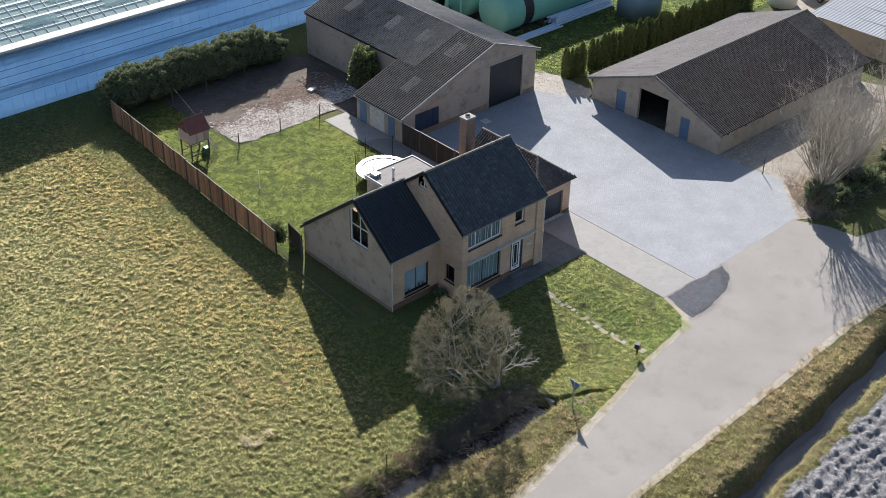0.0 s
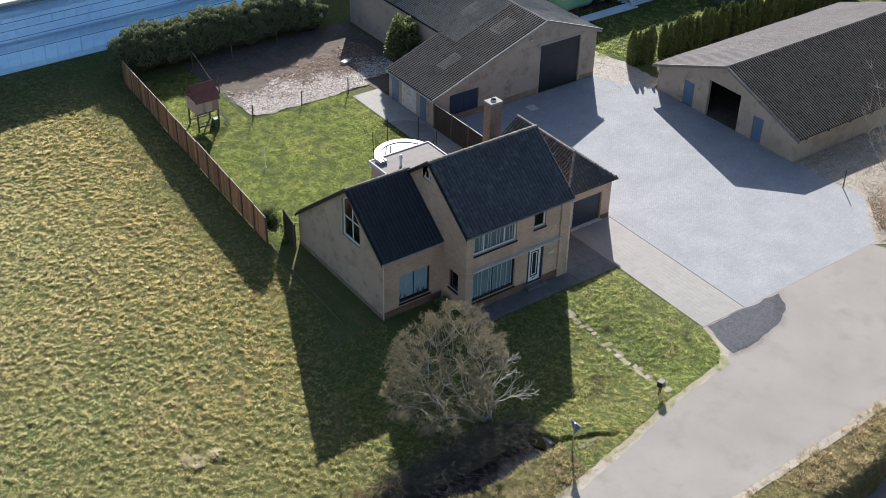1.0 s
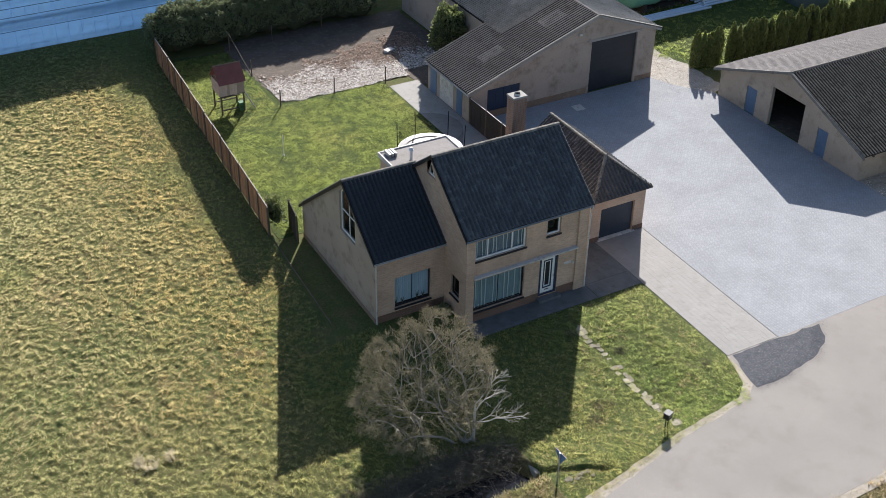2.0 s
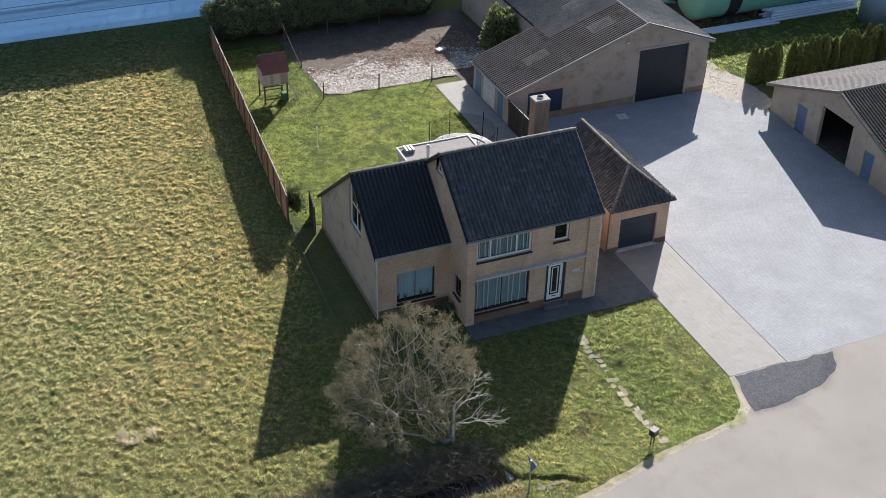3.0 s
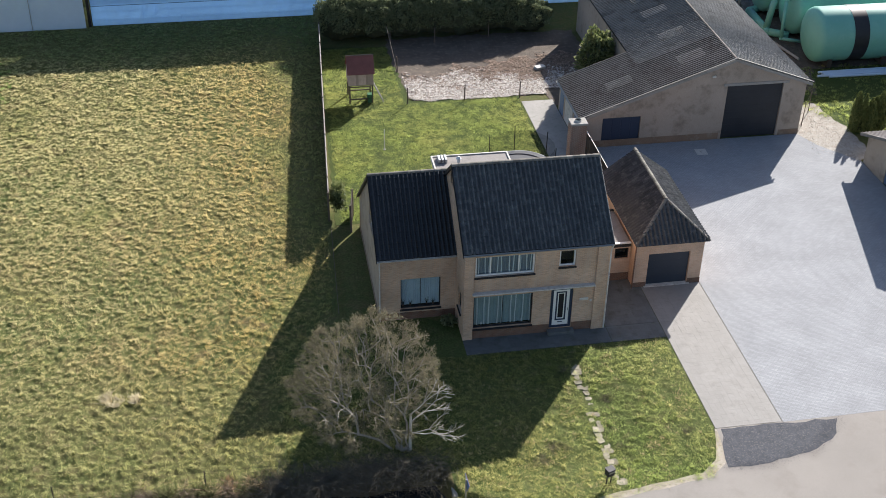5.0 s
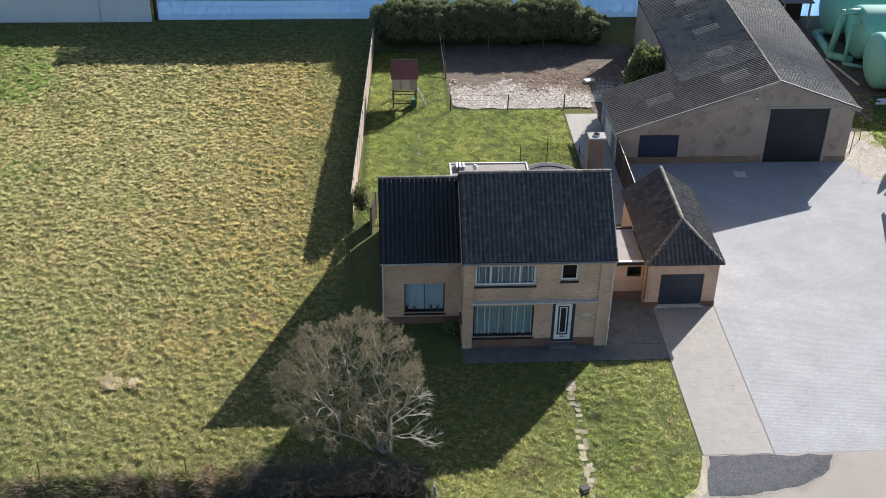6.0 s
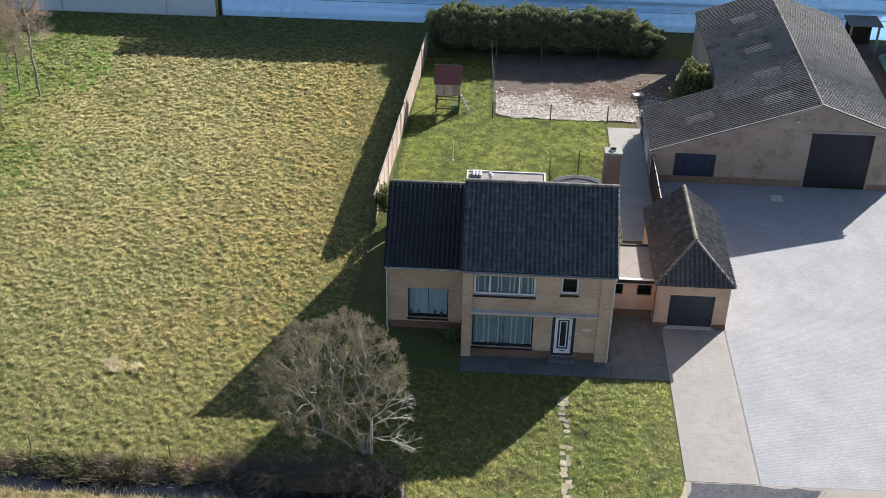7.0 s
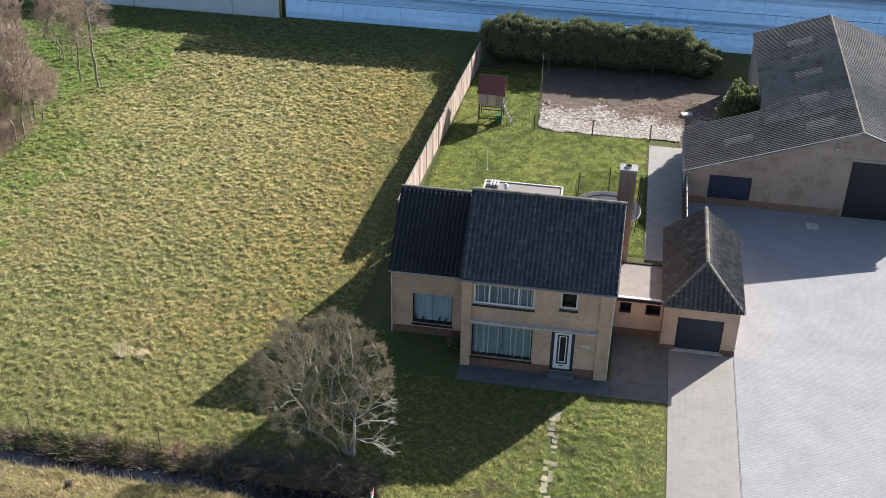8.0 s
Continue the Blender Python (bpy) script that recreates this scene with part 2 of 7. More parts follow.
PANTILE_REST = surface("dark_glazed_pantile_joined", (0.048, 0.054, 0.058), (0.068, 0.074, 0.077), 0.8, 9.0, (0.14, 0.15, 0.145), 0.5, 0.014, "island", 0.6, spread=0.32)
PANTILE_WING = surface("dark_clean_pantile", (0.019, 0.023, 0.028), (0.025, 0.03, 0.035), 0.8, 9.0, None, 0.5, 0.006, "object", 0.5, spread=0.2)
PANTILE_WING_REST = surface("dark_clean_pantile_joined", (0.019, 0.023, 0.028), (0.025, 0.03, 0.035), 0.8, 9.0, None, 0.5, 0.006, "island", 0.5, spread=0.2)
PANTILE_OLD = surface("weathered_brown_pantile", (0.09, 0.092, 0.094), (0.062, 0.064, 0.066), 0.8, 14.0, (0.16, 0.155, 0.145), 0.75, 0.004, "island", 0.4)
RIDGE = surface("lichened_ridge_tile", (0.20, 0.185, 0.16), (0.14, 0.13, 0.112), 1.5, 18.0, (0.25, 0.24, 0.19), 0.85, 0.006, "object")
# Dark trough colour: the shade inside the corrugations, put into the sheets.
CHANNEL_SHADE = surface("dark_channel_shade", (0.032, 0.030, 0.025), (0.024, 0.022, 0.018), 0.6, 14.0, (0.05, 0.044, 0.034), 0.95, 0.01)
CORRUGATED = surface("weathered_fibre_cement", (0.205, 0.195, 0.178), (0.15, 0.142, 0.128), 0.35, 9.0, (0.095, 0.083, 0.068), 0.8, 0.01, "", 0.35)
# Copy for the barn's sunlit slope, lightened in colour against the other slope.
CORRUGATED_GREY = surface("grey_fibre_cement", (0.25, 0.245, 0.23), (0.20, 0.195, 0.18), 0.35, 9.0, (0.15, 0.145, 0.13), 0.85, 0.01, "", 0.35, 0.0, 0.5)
# Copy for the shed's sunlit far slope, the light put into its colour.
CORRUGATED_PALE = surface("sunlit_fibre_cement", (0.32, 0.29, 0.27), (0.27, 0.245, 0.225), 0.35, 9.0, (0.23, 0.21, 0.19), 0.85, 0.01, "", 0.3)
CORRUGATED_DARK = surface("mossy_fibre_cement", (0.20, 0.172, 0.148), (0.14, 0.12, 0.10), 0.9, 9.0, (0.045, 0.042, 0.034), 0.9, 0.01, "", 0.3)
CORRUGATED_LICHEN = surface("lichened_fibre_cement", (0.222, 0.215, 0.198), (0.168, 0.162, 0.148), 1.3, 9.0, (0.11, 0.102, 0.088), 0.85, 0.01, "", 0.3)
WHITE = surface("white_paint", (0.78, 0.78, 0.76), (0.72, 0.72, 0.70), 1.0, 20.0, None, 0.45, 0.001, "", 0.5, 0.0, 0.12)
OFFWHITE = surface("weathered_white_concrete", (0.62, 0.60, 0.56), (0.5, 0.48, 0.44), 1.0, 20.0, (0.36, 0.34, 0.3), 0.8, 0.003)
NIGHT = surface("blue_black_paint", (0.018, 0.022, 0.028), (0.023, 0.027, 0.034), 0.8, 10.0, None, 0.5, 0.001, "", 0.4, 0.0, 0.2)
NAVY = surface("navy_blue_paint", (0.020, 0.034, 0.068), (0.024, 0.039, 0.076), 0.8, 10.0, None, 0.45, 0.001, "", 0.5, 0.0, 0.2)
BLUE_DOOR = surface("faded_blue_paint", (0.12, 0.19, 0.29), (0.10, 0.16, 0.25), 0.8, 10.0, None, 0.6, 0.002, "", 0.4, 0.0, 0.2)
DARK = surface("near_black_paint", (0.02, 0.02, 0.024), (0.028, 0.028, 0.03), 1.0, 12.0, None, 0.5, 0.001)
# Near-black plate colour that stands in for unlit depth behind openings.
VOID = surface("unlit_depth", (0.05, 0.045, 0.04), (0.035, 0.032, 0.03), 0.5, 5.0, None, 0.95, 0.0)
GLASS = glassy("window_glass", (0.03, 0.035, 0.04), 0.82)
SHEER = surface("grey_teal_sheer_curtain", (0.36, 0.46, 0.48), (0.31, 0.40, 0.42), 1.2, 30.0, None, 0.9, 0.002)
CURTAIN_GREY = surface("grey_curtain", (0.30, 0.34, 0.38), (0.25, 0.29, 0.33), 1.2, 30.0, None, 0.9, 0.002)
# Net curtain brightened and blued to carry the sky's reflection in the pane.
NET_BLUE = surface("net_curtain_with_sky", (0.62, 0.75, 0.86), (0.54, 0.67, 0.78), 0.9, 30.0, None, 0.9, 0.002)
CURTAIN = surface("pale_curtain", (0.80, 0.86, 0.88), (0.74, 0.80, 0.82), 2.0, 30.0, None, 0.9, 0.002)
ROOF_FELT = surface("pale_grey_roof_felt", (0.29, 0.27, 0.255), (0.26, 0.24, 0.225), 0.6, 15.0, (0.22, 0.205, 0.19), 0.85, 0.003, "", 0.12)
ZINC_ROOF = surface("pale_grey_sheet", (0.20, 0.225, 0.25), (0.18, 0.20, 0.225), 0.5, 12.0, None, 0.7, 0.004)
ZINC = surface("grey_zinc", (0.42, 0.43, 0.44), (0.35, 0.36, 0.37), 1.5, 20.0, None, 0.5, 0.001, "", 0.5, 0.6)
FENCE_WOOD = surface("orange_brown_fence_wood", (0.42, 0.215, 0.11), (0.34, 0.175, 0.09), 0.8, 14.0, (0.25, 0.14, 0.08), 0.85, 0.004, "object")
POST_WOOD = surface("grey_weathered_wood", (0.13, 0.105, 0.085), (0.095, 0.08, 0.065), 1.5, 20.0, None, 0.9, 0.004)
PALE_BOARD = surface("pale_board", (0.44, 0.355, 0.30), (0.36, 0.29, 0.245), 0.8, 14.0, (0.30, 0.24, 0.2), 0.9, 0.004, "object")
DARK_WOOD = surface("dark_stained_boards", (0.045, 0.038, 0.032), (0.06, 0.05, 0.042), 1.0, 14.0, None, 0.85, 0.004)
CHIMNEY_BRICK = masonry("dull_red_brick", (0.25, 0.14, 0.10), (0.19, 0.105, 0.08), (0.3, 0.26, 0.22), 0.21, 0.0625, 0.010)
CONCRETE = surface("pale_concrete", (0.34, 0.325, 0.30), (0.29, 0.28, 0.255), 0.7, 18.0, (0.24, 0.23, 0.205), 0.85, 0.004)
BARK = surface("grey_brown_bark", (0.28, 0.25, 0.205), (0.20, 0.175, 0.14), 2.0, 22.0, (0.33, 0.31, 0.25), 0.9, 0.01)
DARK_BARK = surface("dark_wet_bark", (0.13, 0.105, 0.085), (0.085, 0.07, 0.056), 2.0, 22.0, None, 0.9, 0.012)
STEM_BARK = surface("bleached_stem_bark", (0.38, 0.345, 0.29), (0.25, 0.22, 0.18), 2.0, 22.0, None, 0.9, 0.01)
PALE_BARK = surface("pale_grey_bark", (0.56, 0.53, 0.47), (0.40, 0.37, 0.32), 2.0, 22.0, None, 0.9, 0.01)
TWIG = leafy("olive_brown_twig", (0.31, 0.272, 0.185), (0.155, 0.138, 0.092), 0.8, 0.2)
BRAMBLE = leafy("dark_bramble_stem", (0.30, 0.235, 0.175), (0.19, 0.15, 0.115), 0.8, 0.2)
BRUSH = leafy("grey_brown_dead_stem", (0.185, 0.168, 0.13), (0.10, 0.092, 0.072), 0.8, 0.2)
TWIG_RED = leafy("reddish_twig", (0.48, 0.38, 0.30), (0.30, 0.23, 0.18), 0.8, 0.2)
TWIG_BUFF = leafy("buff_willow_twig", (0.48, 0.43, 0.36), (0.28, 0.245, 0.20), 0.8, 0.2)
HEDGE_LEAF = leafy("dark_evergreen_leaf", (0.13, 0.162, 0.09), (0.225, 0.245, 0.135), 0.85, 0.08, 0.4)
# Near-black core seen between leaves: the hedge's inner shade, put in colour.
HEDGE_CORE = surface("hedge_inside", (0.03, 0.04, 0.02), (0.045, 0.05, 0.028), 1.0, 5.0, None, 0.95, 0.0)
CONIFER = leafy("conifer_green", (0.085, 0.115, 0.035), (0.20, 0.22, 0.075), 0.8, 0.15, 0.25)
FILM = surface("blue_greenhouse_screen", (0.52, 0.71, 0.95), (0.47, 0.66, 0.91), 0.15, 2.0, None, 0.5, 0.004, "", 0.5, 0.0, 0.15)
_nt = FILM.node_tree
_b = _nt.nodes["Principled BSDF"]
_t = node(_nt, "ShaderNodeBsdfTranslucent", Color=_b.inputs["Base Color"].links[0].from_socket)
_m = node(_nt, "ShaderNodeMixShader", Fac=0.75)
_nt.links.new(_b.outputs[0], _m.inputs[1])
_nt.links.new(_t.outputs[0], _m.inputs[2])
_nt.links.new(_m.outputs[0], _nt.nodes["Material Output"].inputs["Surface"])
FILM_LINE = surface("dark_blue_wire", (0.15, 0.25, 0.40), (0.13, 0.22, 0.36), 1.0, 10.0, None, 0.6, 0.0)
FILM_PALE = surface("white_plastic_sheet", (0.58, 0.69, 0.80), (0.52, 0.63, 0.75), 0.2, 2.0, None, 0.45, 0.004, "", 0.5, 0.0, 0.1)
TANK_GREEN = surface("sea_green_tank_paint", (0.17, 0.42, 0.34), (0.145, 0.37, 0.295), 0.5, 8.0, (0.19, 0.41, 0.335), 0.5, 0.003, "", 0.5, 0.0, 0.15)
RED_ROOF = surface("red_brown_felt", (0.20, 0.08, 0.068), (0.15, 0.06, 0.053), 1.5, 20.0, None, 0.8, 0.003)
GREEN_PLASTIC = surface("green_plastic", (0.06, 0.17, 0.085), (0.05, 0.145, 0.07), 1.5, 20.0, None, 0.4, 0.0)
STEEL = surface("galvanised_steel", (0.35, 0.36, 0.36), (0.28, 0.29, 0.29), 2.0, 25.0, None, 0.45, 0.001, "", 0.5, 0.7)
MESH_BLACK = surface("black_net", (0.012, 0.012, 0.013), (0.016, 0.016, 0.017), 2.0, 20.0, None, 0.7, 0.0)
MAT_GREY = surface("trampoline_mat", (0.06, 0.062, 0.07), (0.075, 0.077, 0.085), 1.0, 25.0, None, 0.42, 0.001, "", 0.6)
STONE = surface("sandy_flagstone", (0.34, 0.305, 0.235), (0.25, 0.225, 0.165), 3.5, 14.0, (0.12, 0.13, 0.06), 0.9, 0.008, "object", 0.3)
SILO_BLUE = surface("blue_grey_silo", (0.22, 0.29, 0.36), (0.19, 0.255, 0.32), 0.5, 8.0, None, 0.5, 0.002)
SLATE = surface("slate_blue_door_paint", (0.024, 0.033, 0.05), (0.028, 0.037, 0.055), 0.8, 10.0, None, 0.5, 0.001, "", 0.4, 0.0, 0.2)
SIGN_BLUE = surface("blue_sign_back", (0.10, 0.19, 0.36), (0.12, 0.21, 0.38), 1.0, 10.0, None, 0.4, 0.0)
SIGN_RED = surface("red_sign_border", (0.5, 0.03, 0.03), (0.45, 0.03, 0.03), 1.0, 10.0, None, 0.4, 0.0)


# ---- building tools ----
def part(name, bm, material, parent=None, label="", smooth=False):
    """Links a bmesh as one mesh object, under a thing or a part."""
    me = bpy.data.meshes.new(name)
    bmesh.ops.recalc_face_normals(bm, faces=bm.faces)
    bm.to_mesh(me)
    bm.free()
    me.materials.append(material)
    if smooth:
        me.polygons.foreach_set("use_smooth", [True] * len(me.polygons))
    ob = new(name, me)
    ob.parent = parent
    return tagged(ob, label)


def soup(name, verts, faces, material, parent=None, label="", smooth=False):
    me = bpy.data.meshes.new(name)
    me.from_pydata(verts, [], faces)
    me.materials.append(material)
    if smooth:
        me.polygons.foreach_set("use_smooth", [True] * len(me.polygons))
    ob = new(name, me)
    ob.parent = parent
    return tagged(ob, label)


def thing(name, label, category, x=0.0, y=0.0, z=0.0, group="", kind="", rz=0.0):
    ob = new(name)
    ob.empty_display_size = 0.2
    ob.matrix_basis = pose(x, y, z, 0, 0, rz)
    return tagged(ob, label, category, group, kind)


def block(bm, x0, x1, y0, y1, z0, z1, bevel=0.0):
    r = bmesh.ops.create_cube(bm, size=1.0, matrix=Matrix.Translation(((x0 + x1) / 2, (y0 + y1) / 2, (z0 + z1) / 2)) @ Matrix.Diagonal((x1 - x0, y1 - y0, z1 - z0, 1)))
    if bevel:
        edges = list({e for v in r["verts"] for e in v.link_edges})
        bmesh.ops.bevel(bm, geom=edges, offset=bevel, segments=1, affect="EDGES")
    return bm


def boxed(x0, x1, y0, y1, z0, z1, bevel=0.0):
    return block(bmesh.new(), x0, x1, y0, y1, z0, z1, bevel)


def rod(bm, a, b, r0, r1=None, sides=6):
    a, b = Vector(a), Vector(b)
    way = b - a
    m = Matrix.Translation((a + b) / 2) @ way.to_track_quat("Z", "Y").to_matrix().to_4x4()
    bmesh.ops.create_cone(bm, cap_ends=True, segments=sides, radius1=r0, radius2=r0 if r1 is None else r1, depth=way.length, matrix=m)
    return bm


def slab(bm, outer, holes, m, thick):
    """A flat plate with openings: outlines in u, v, laid by m, thickened along m's z."""
    edges = []
    for loop in [outer] + list(holes):
        vs = [bm.verts.new(m @ Vector((u, v, 0))) for u, v in loop]
        edges += [bm.edges.new((vs[i], vs[(i + 1) % len(vs)])) for i in range(len(vs))]
    faces = [f for f in bmesh.ops.triangle_fill(bm, use_beauty=True, use_dissolve=False, edges=edges)["geom"] if isinstance(f, bmesh.types.BMFace)]
    got = bmesh.ops.extrude_face_region(bm, geom=faces)["geom"]
    step = m.to_3x3() @ Vector((0, 0, thick))
    bmesh.ops.translate(bm, verts=[v for v in got if isinstance(v, bmesh.types.BMVert)], vec=step)
    return bm


def plane_xz(y):
    """u = x, v = z; thickness goes towards +y."""
    return Matrix(((1, 0, 0, 0), (0, 0, 1, y), (0, 1, 0, 0), (0, 0, 0, 1)))


def plane_yz(x, way=1):
    """u = y, v = z; thickness goes along way * x."""
    return Matrix(((0, 0, way, x), (1, 0, 0, 0), (0, 1, 0, 0), (0, 0, 0, 1)))


def rect(u0, u1, v0, v1):
    return [(u0, v0), (u1, v0), (u1, v1), (u0, v1)]


def inset(poly, d):
    """A convex outline moved inwards."""
    n, out = len(poly), []
    area = sum(poly[i][0] * poly[(i + 1) % n][1] - poly[(i + 1) % n][0] * poly[i][1] for i in range(n))
    s = 1 if area > 0 else -1
    lines = []
    for i in range(n):
        a, b = Vector(poly[i]), Vector(poly[(i + 1) % n])
        t = (b - a).normalized()
        nrm = Vector((-t.y, t.x)) * s
        lines.append((a + nrm * d, t))
    for i in range(n):
        (p, t), (q, w) = lines[i - 1], lines[i]
        det = t.x * w.y - t.y * w.x
        k = ((q.x - p.x) * w.y - (q.y - p.y) * w.x) / det
        out.append(tuple(p + t * k))
    return out


def window(parent, m, poly, bars=(), frame_w=0.07, frame_mat=None, curtain=None, sill=True, deep=0.12, name="window", cloth=None, folds=0, wave=0.04):
    """A window in the plane m (thickness into the wall): frame, bars, pane, sill and what hangs behind."""
    frame_mat = frame_mat or WHITE
    back_m = m @ Matrix.Translation((0, 0, deep))
    us, vs = [p[0] for p in poly], [p[1] for p in poly]
    win = part(name, slab(bmesh.new(), poly, [inset(poly, frame_w)], back_m, 0.07), frame_mat, parent)
    inner = inset(poly, frame_w)
    for u0, u1, v0, v1 in bars:
        part("glazing_bar", slab(bmesh.new(), rect(u0, u1, v0, v1), [], back_m @ Matrix.Translation((0, 0, 0.006)), 0.05), frame_mat, win)
    bm = bmesh.new()
    bm.faces.new([bm.verts.new(back_m @ Vector((u, v, 0.03))) for u, v in inner])
    pane = part("pane", bm, GLASS, win)
    pane.visible_shadow = False
    if curtain:
        bm, n, u0, u1 = bmesh.new(), 60, min(us), max(us)
        rows = []
        for k in range(n + 1):
            u = u0 + (u1 - u0) * k / n
            w = 0.16 + wave * math.sin(k * 1.9) + wave * 0.4 * math.sin(k * 0.7)
            rows.append([bm.verts.new(back_m @ Vector((u, v, w))) for v in (min(vs) + curtain, max(vs))])
        for a, b in zip(rows, rows[1:]):
            bm.faces.new((a[0], b[0], b[1], a[1]))
        cur = part("curtain", bm, cloth or CURTAIN, win, "hanging curtain with pale folds" if folds else "pale hanging curtain")
        for k in range(folds):
            u = u0 + (u1 - u0) * (k + 0.6 + 0.22 * math.sin(k * 2.7)) / folds
            bm = bmesh.new()
            sway = [0.025 * math.sin(k * 1.7 + j * 0.8) * (1 - j / 5) for j in range(6)]
            pts = [(u + s, min(vs) + curtain + 0.02 + (max(vs) - min(vs) - curtain - 0.04) * j / 5) for j, s in enumerate(sway)]
            for half in (0.0, 0.03):
                pair = [[bm.verts.new(back_m @ Vector((p + q, v, w))) for p, v in pts] for q, w in ((half - 0.015, 0.105 - half * 0.6), (half + 0.015, 0.087 + half * 0.6))]
                for j in range(5):
                    bm.faces.new((pair[0][j], pair[1][j], pair[1][j + 1], pair[0][j + 1]))
            part("fold", bm, CURTAIN, cur)
    # Dark plate in place of the unlit room behind the pane.
    part("dark_backing", slab(bmesh.new(), inset(poly, -0.05), [], back_m @ Matrix.Translation((0, 0, 0.6)), 0.02), VOID, win)
    if sill:
        part("sill", slab(bmesh.new(), rect(min(us) - 0.04, max(us) + 0.04, min(vs) - 0.09, min(vs) - 0.004), [], m @ Matrix.Translation((0, 0, -0.07)), 0.2), DARK, win, "dark window sill")
    return win


def pantile_mesh(name, width, length, material):
    """One pantile: an S across, a lip at the foot, origin at its foot's middle; x across, y up the slope, z off the roof."""
    us = [-0.5, -0.32, -0.16, 0.0, 0.17, 0.34, 0.5, 0.56]
    hs = [0.024, -0.026, -0.036, -0.014, 0.044, 0.074, 0.05, 0.02]
    verts, faces = [], []
    for y, lift in ((0.0, 0.044), (length * 1.06, 0.006)):
        verts += [(u * width, y, h + lift) for u, h in zip(us, hs)]
    n = len(us)
    verts += [(u * width, 0.0, h + 0.006) for u, h in zip(us, hs)]
    for k in range(n - 1):
        faces.append((k, k + 1, n + k + 1, n + k))
        faces.append((2 * n + k, 2 * n + k + 1, k + 1, k))
    me = bpy.data.meshes.new(name)
    me.from_pydata(verts, [], faces)
    me.materials.append(material)
    return me, verts, faces


def slope_matrix(origin, along, up):
    """The frame of a roof slope: x along the eave, y up the slope, z outwards."""
    x, y = Vector(along).normalized(), Vector(up).normalized()
    z = x.cross(y)
    m = Matrix((x, y, z)).transposed().to_4x4()
    m.translation = Vector(origin)
    return m


def tile_slope(parent, m, width, length, keep=None, own=300, w=0.24, l=0.30, single=PANTILE, joined=PANTILE_REST, rng=None):
    """Courses of pantiles over a slope: the lowest ones as parts of their own, the rest in one mesh."""
    rng = rng or random.Random(5)
    me, tv, tf = pantile_mesh("roof_tile", w, l, single)
    cols, rows, made = int(width / w + 0.5), int(length / l), 0
    w, l = width / cols, length / rows
    verts, faces = [], []
    for r in range(rows):
        for c in range(cols):
            u, v = (c + 0.5) * w, r * l
            if keep and not keep(u, v + l / 2):
                continue
            t = m @ Matrix.Translation((u, v + rng.uniform(-0.006, 0.006), 0.02 + rng.uniform(0, 0.006))) @ Matrix.Rotation(rng.uniform(-0.012, 0.012), 4, "Z")
            if made < own:
                ob = new("roof_tile", me)
                ob.parent, ob.matrix_basis = parent, t
                made += 1
            else:
                k = len(verts)
                verts += [tuple(t @ Vector(p)) for p in tv]
                faces += [tuple(i + k for i in f) for f in tf]
    if verts:
        tagged(soup("roof_tiles_joined", verts, faces, joined, parent), kind="stuff")


def ridge_row(parent, a, b, radius=0.12, material=None, step=0.36):
    """Half-round ridge tiles, each a part."""
    a, b = Vector(a), Vector(b)
    n = max(1, int((b - a).length / step))
    verts, faces, sides = [], [], 6
    length = (b - a).length / n
    for y, r in ((0.0, radius * 1.08), (length * 1.05, radius * 0.95)):
        verts += [(math.cos(math.pi * k / sides) * r, y, math.sin(math.pi * k / sides) * r * 0.8) for k in range(sides + 1)]
    faces = [(k, k + 1, sides + 2 + k, sides + 1 + k) for k in range(sides)]
    faces.append(tuple(range(sides, -1, -1)))
    me = bpy.data.meshes.new("ridge_tile")
    me.from_pydata(verts, [], faces)
    me.materials.append(material or RIDGE)
    way = (b - a).normalized()
    side = way.cross(Vector((0, 0, 1))).normalized()
    m = Matrix((side, way, side.cross(way))).transposed().to_4x4()
    for k in range(n):
        ob = new("ridge_tile", me)
        mk = m.copy()
        mk.translation = a + way * length * k
        ob.parent, ob.matrix_basis = parent, mk


def corrugated(name, parent, m, width, length, material, label="", pitch=0.24, depth=0.045, lap=2.4, trough_shade=None):
    """A corrugated roof: waves across the eave, each course of sheets a part that laps the one below."""
    n = int(width / pitch * 6)
    rows = max(1, round(length / lap))
    for r in range(rows):
        verts, faces = [], []
        v0, v1 = length * r / rows - (0.12 if r else 0), length * (r + 1) / rows
        for k in range(n + 1):
            u = width * k / n
            h = depth * math.sin(2 * math.pi * u / pitch)
            sag = 0.02 * math.sin(u * 0.9 + r) * math.sin(u * 0.23)
            for v, up in ((v0, 0.045), (v1, 0.030)):
                verts.append(tuple(m @ Vector((u, v, h + up + sag))))
            verts.append(tuple(m @ Vector((u, v0, h + 0.034 + sag))))
        for k in range(n):
            a, b = 3 * k, 3 * k + 3
            faces.append((a, b, b + 1, a + 1))
            faces.append((a + 2, b + 2, b, a))
        ob = soup(name, verts, faces, material, parent, label)
        # Trough faces get a dark colour of their own, as shade between waves.
        if trough_shade:
            ob.data.materials.append(trough_shade)
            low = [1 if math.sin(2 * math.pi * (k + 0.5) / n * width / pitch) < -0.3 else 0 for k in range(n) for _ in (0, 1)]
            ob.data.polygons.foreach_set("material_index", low)


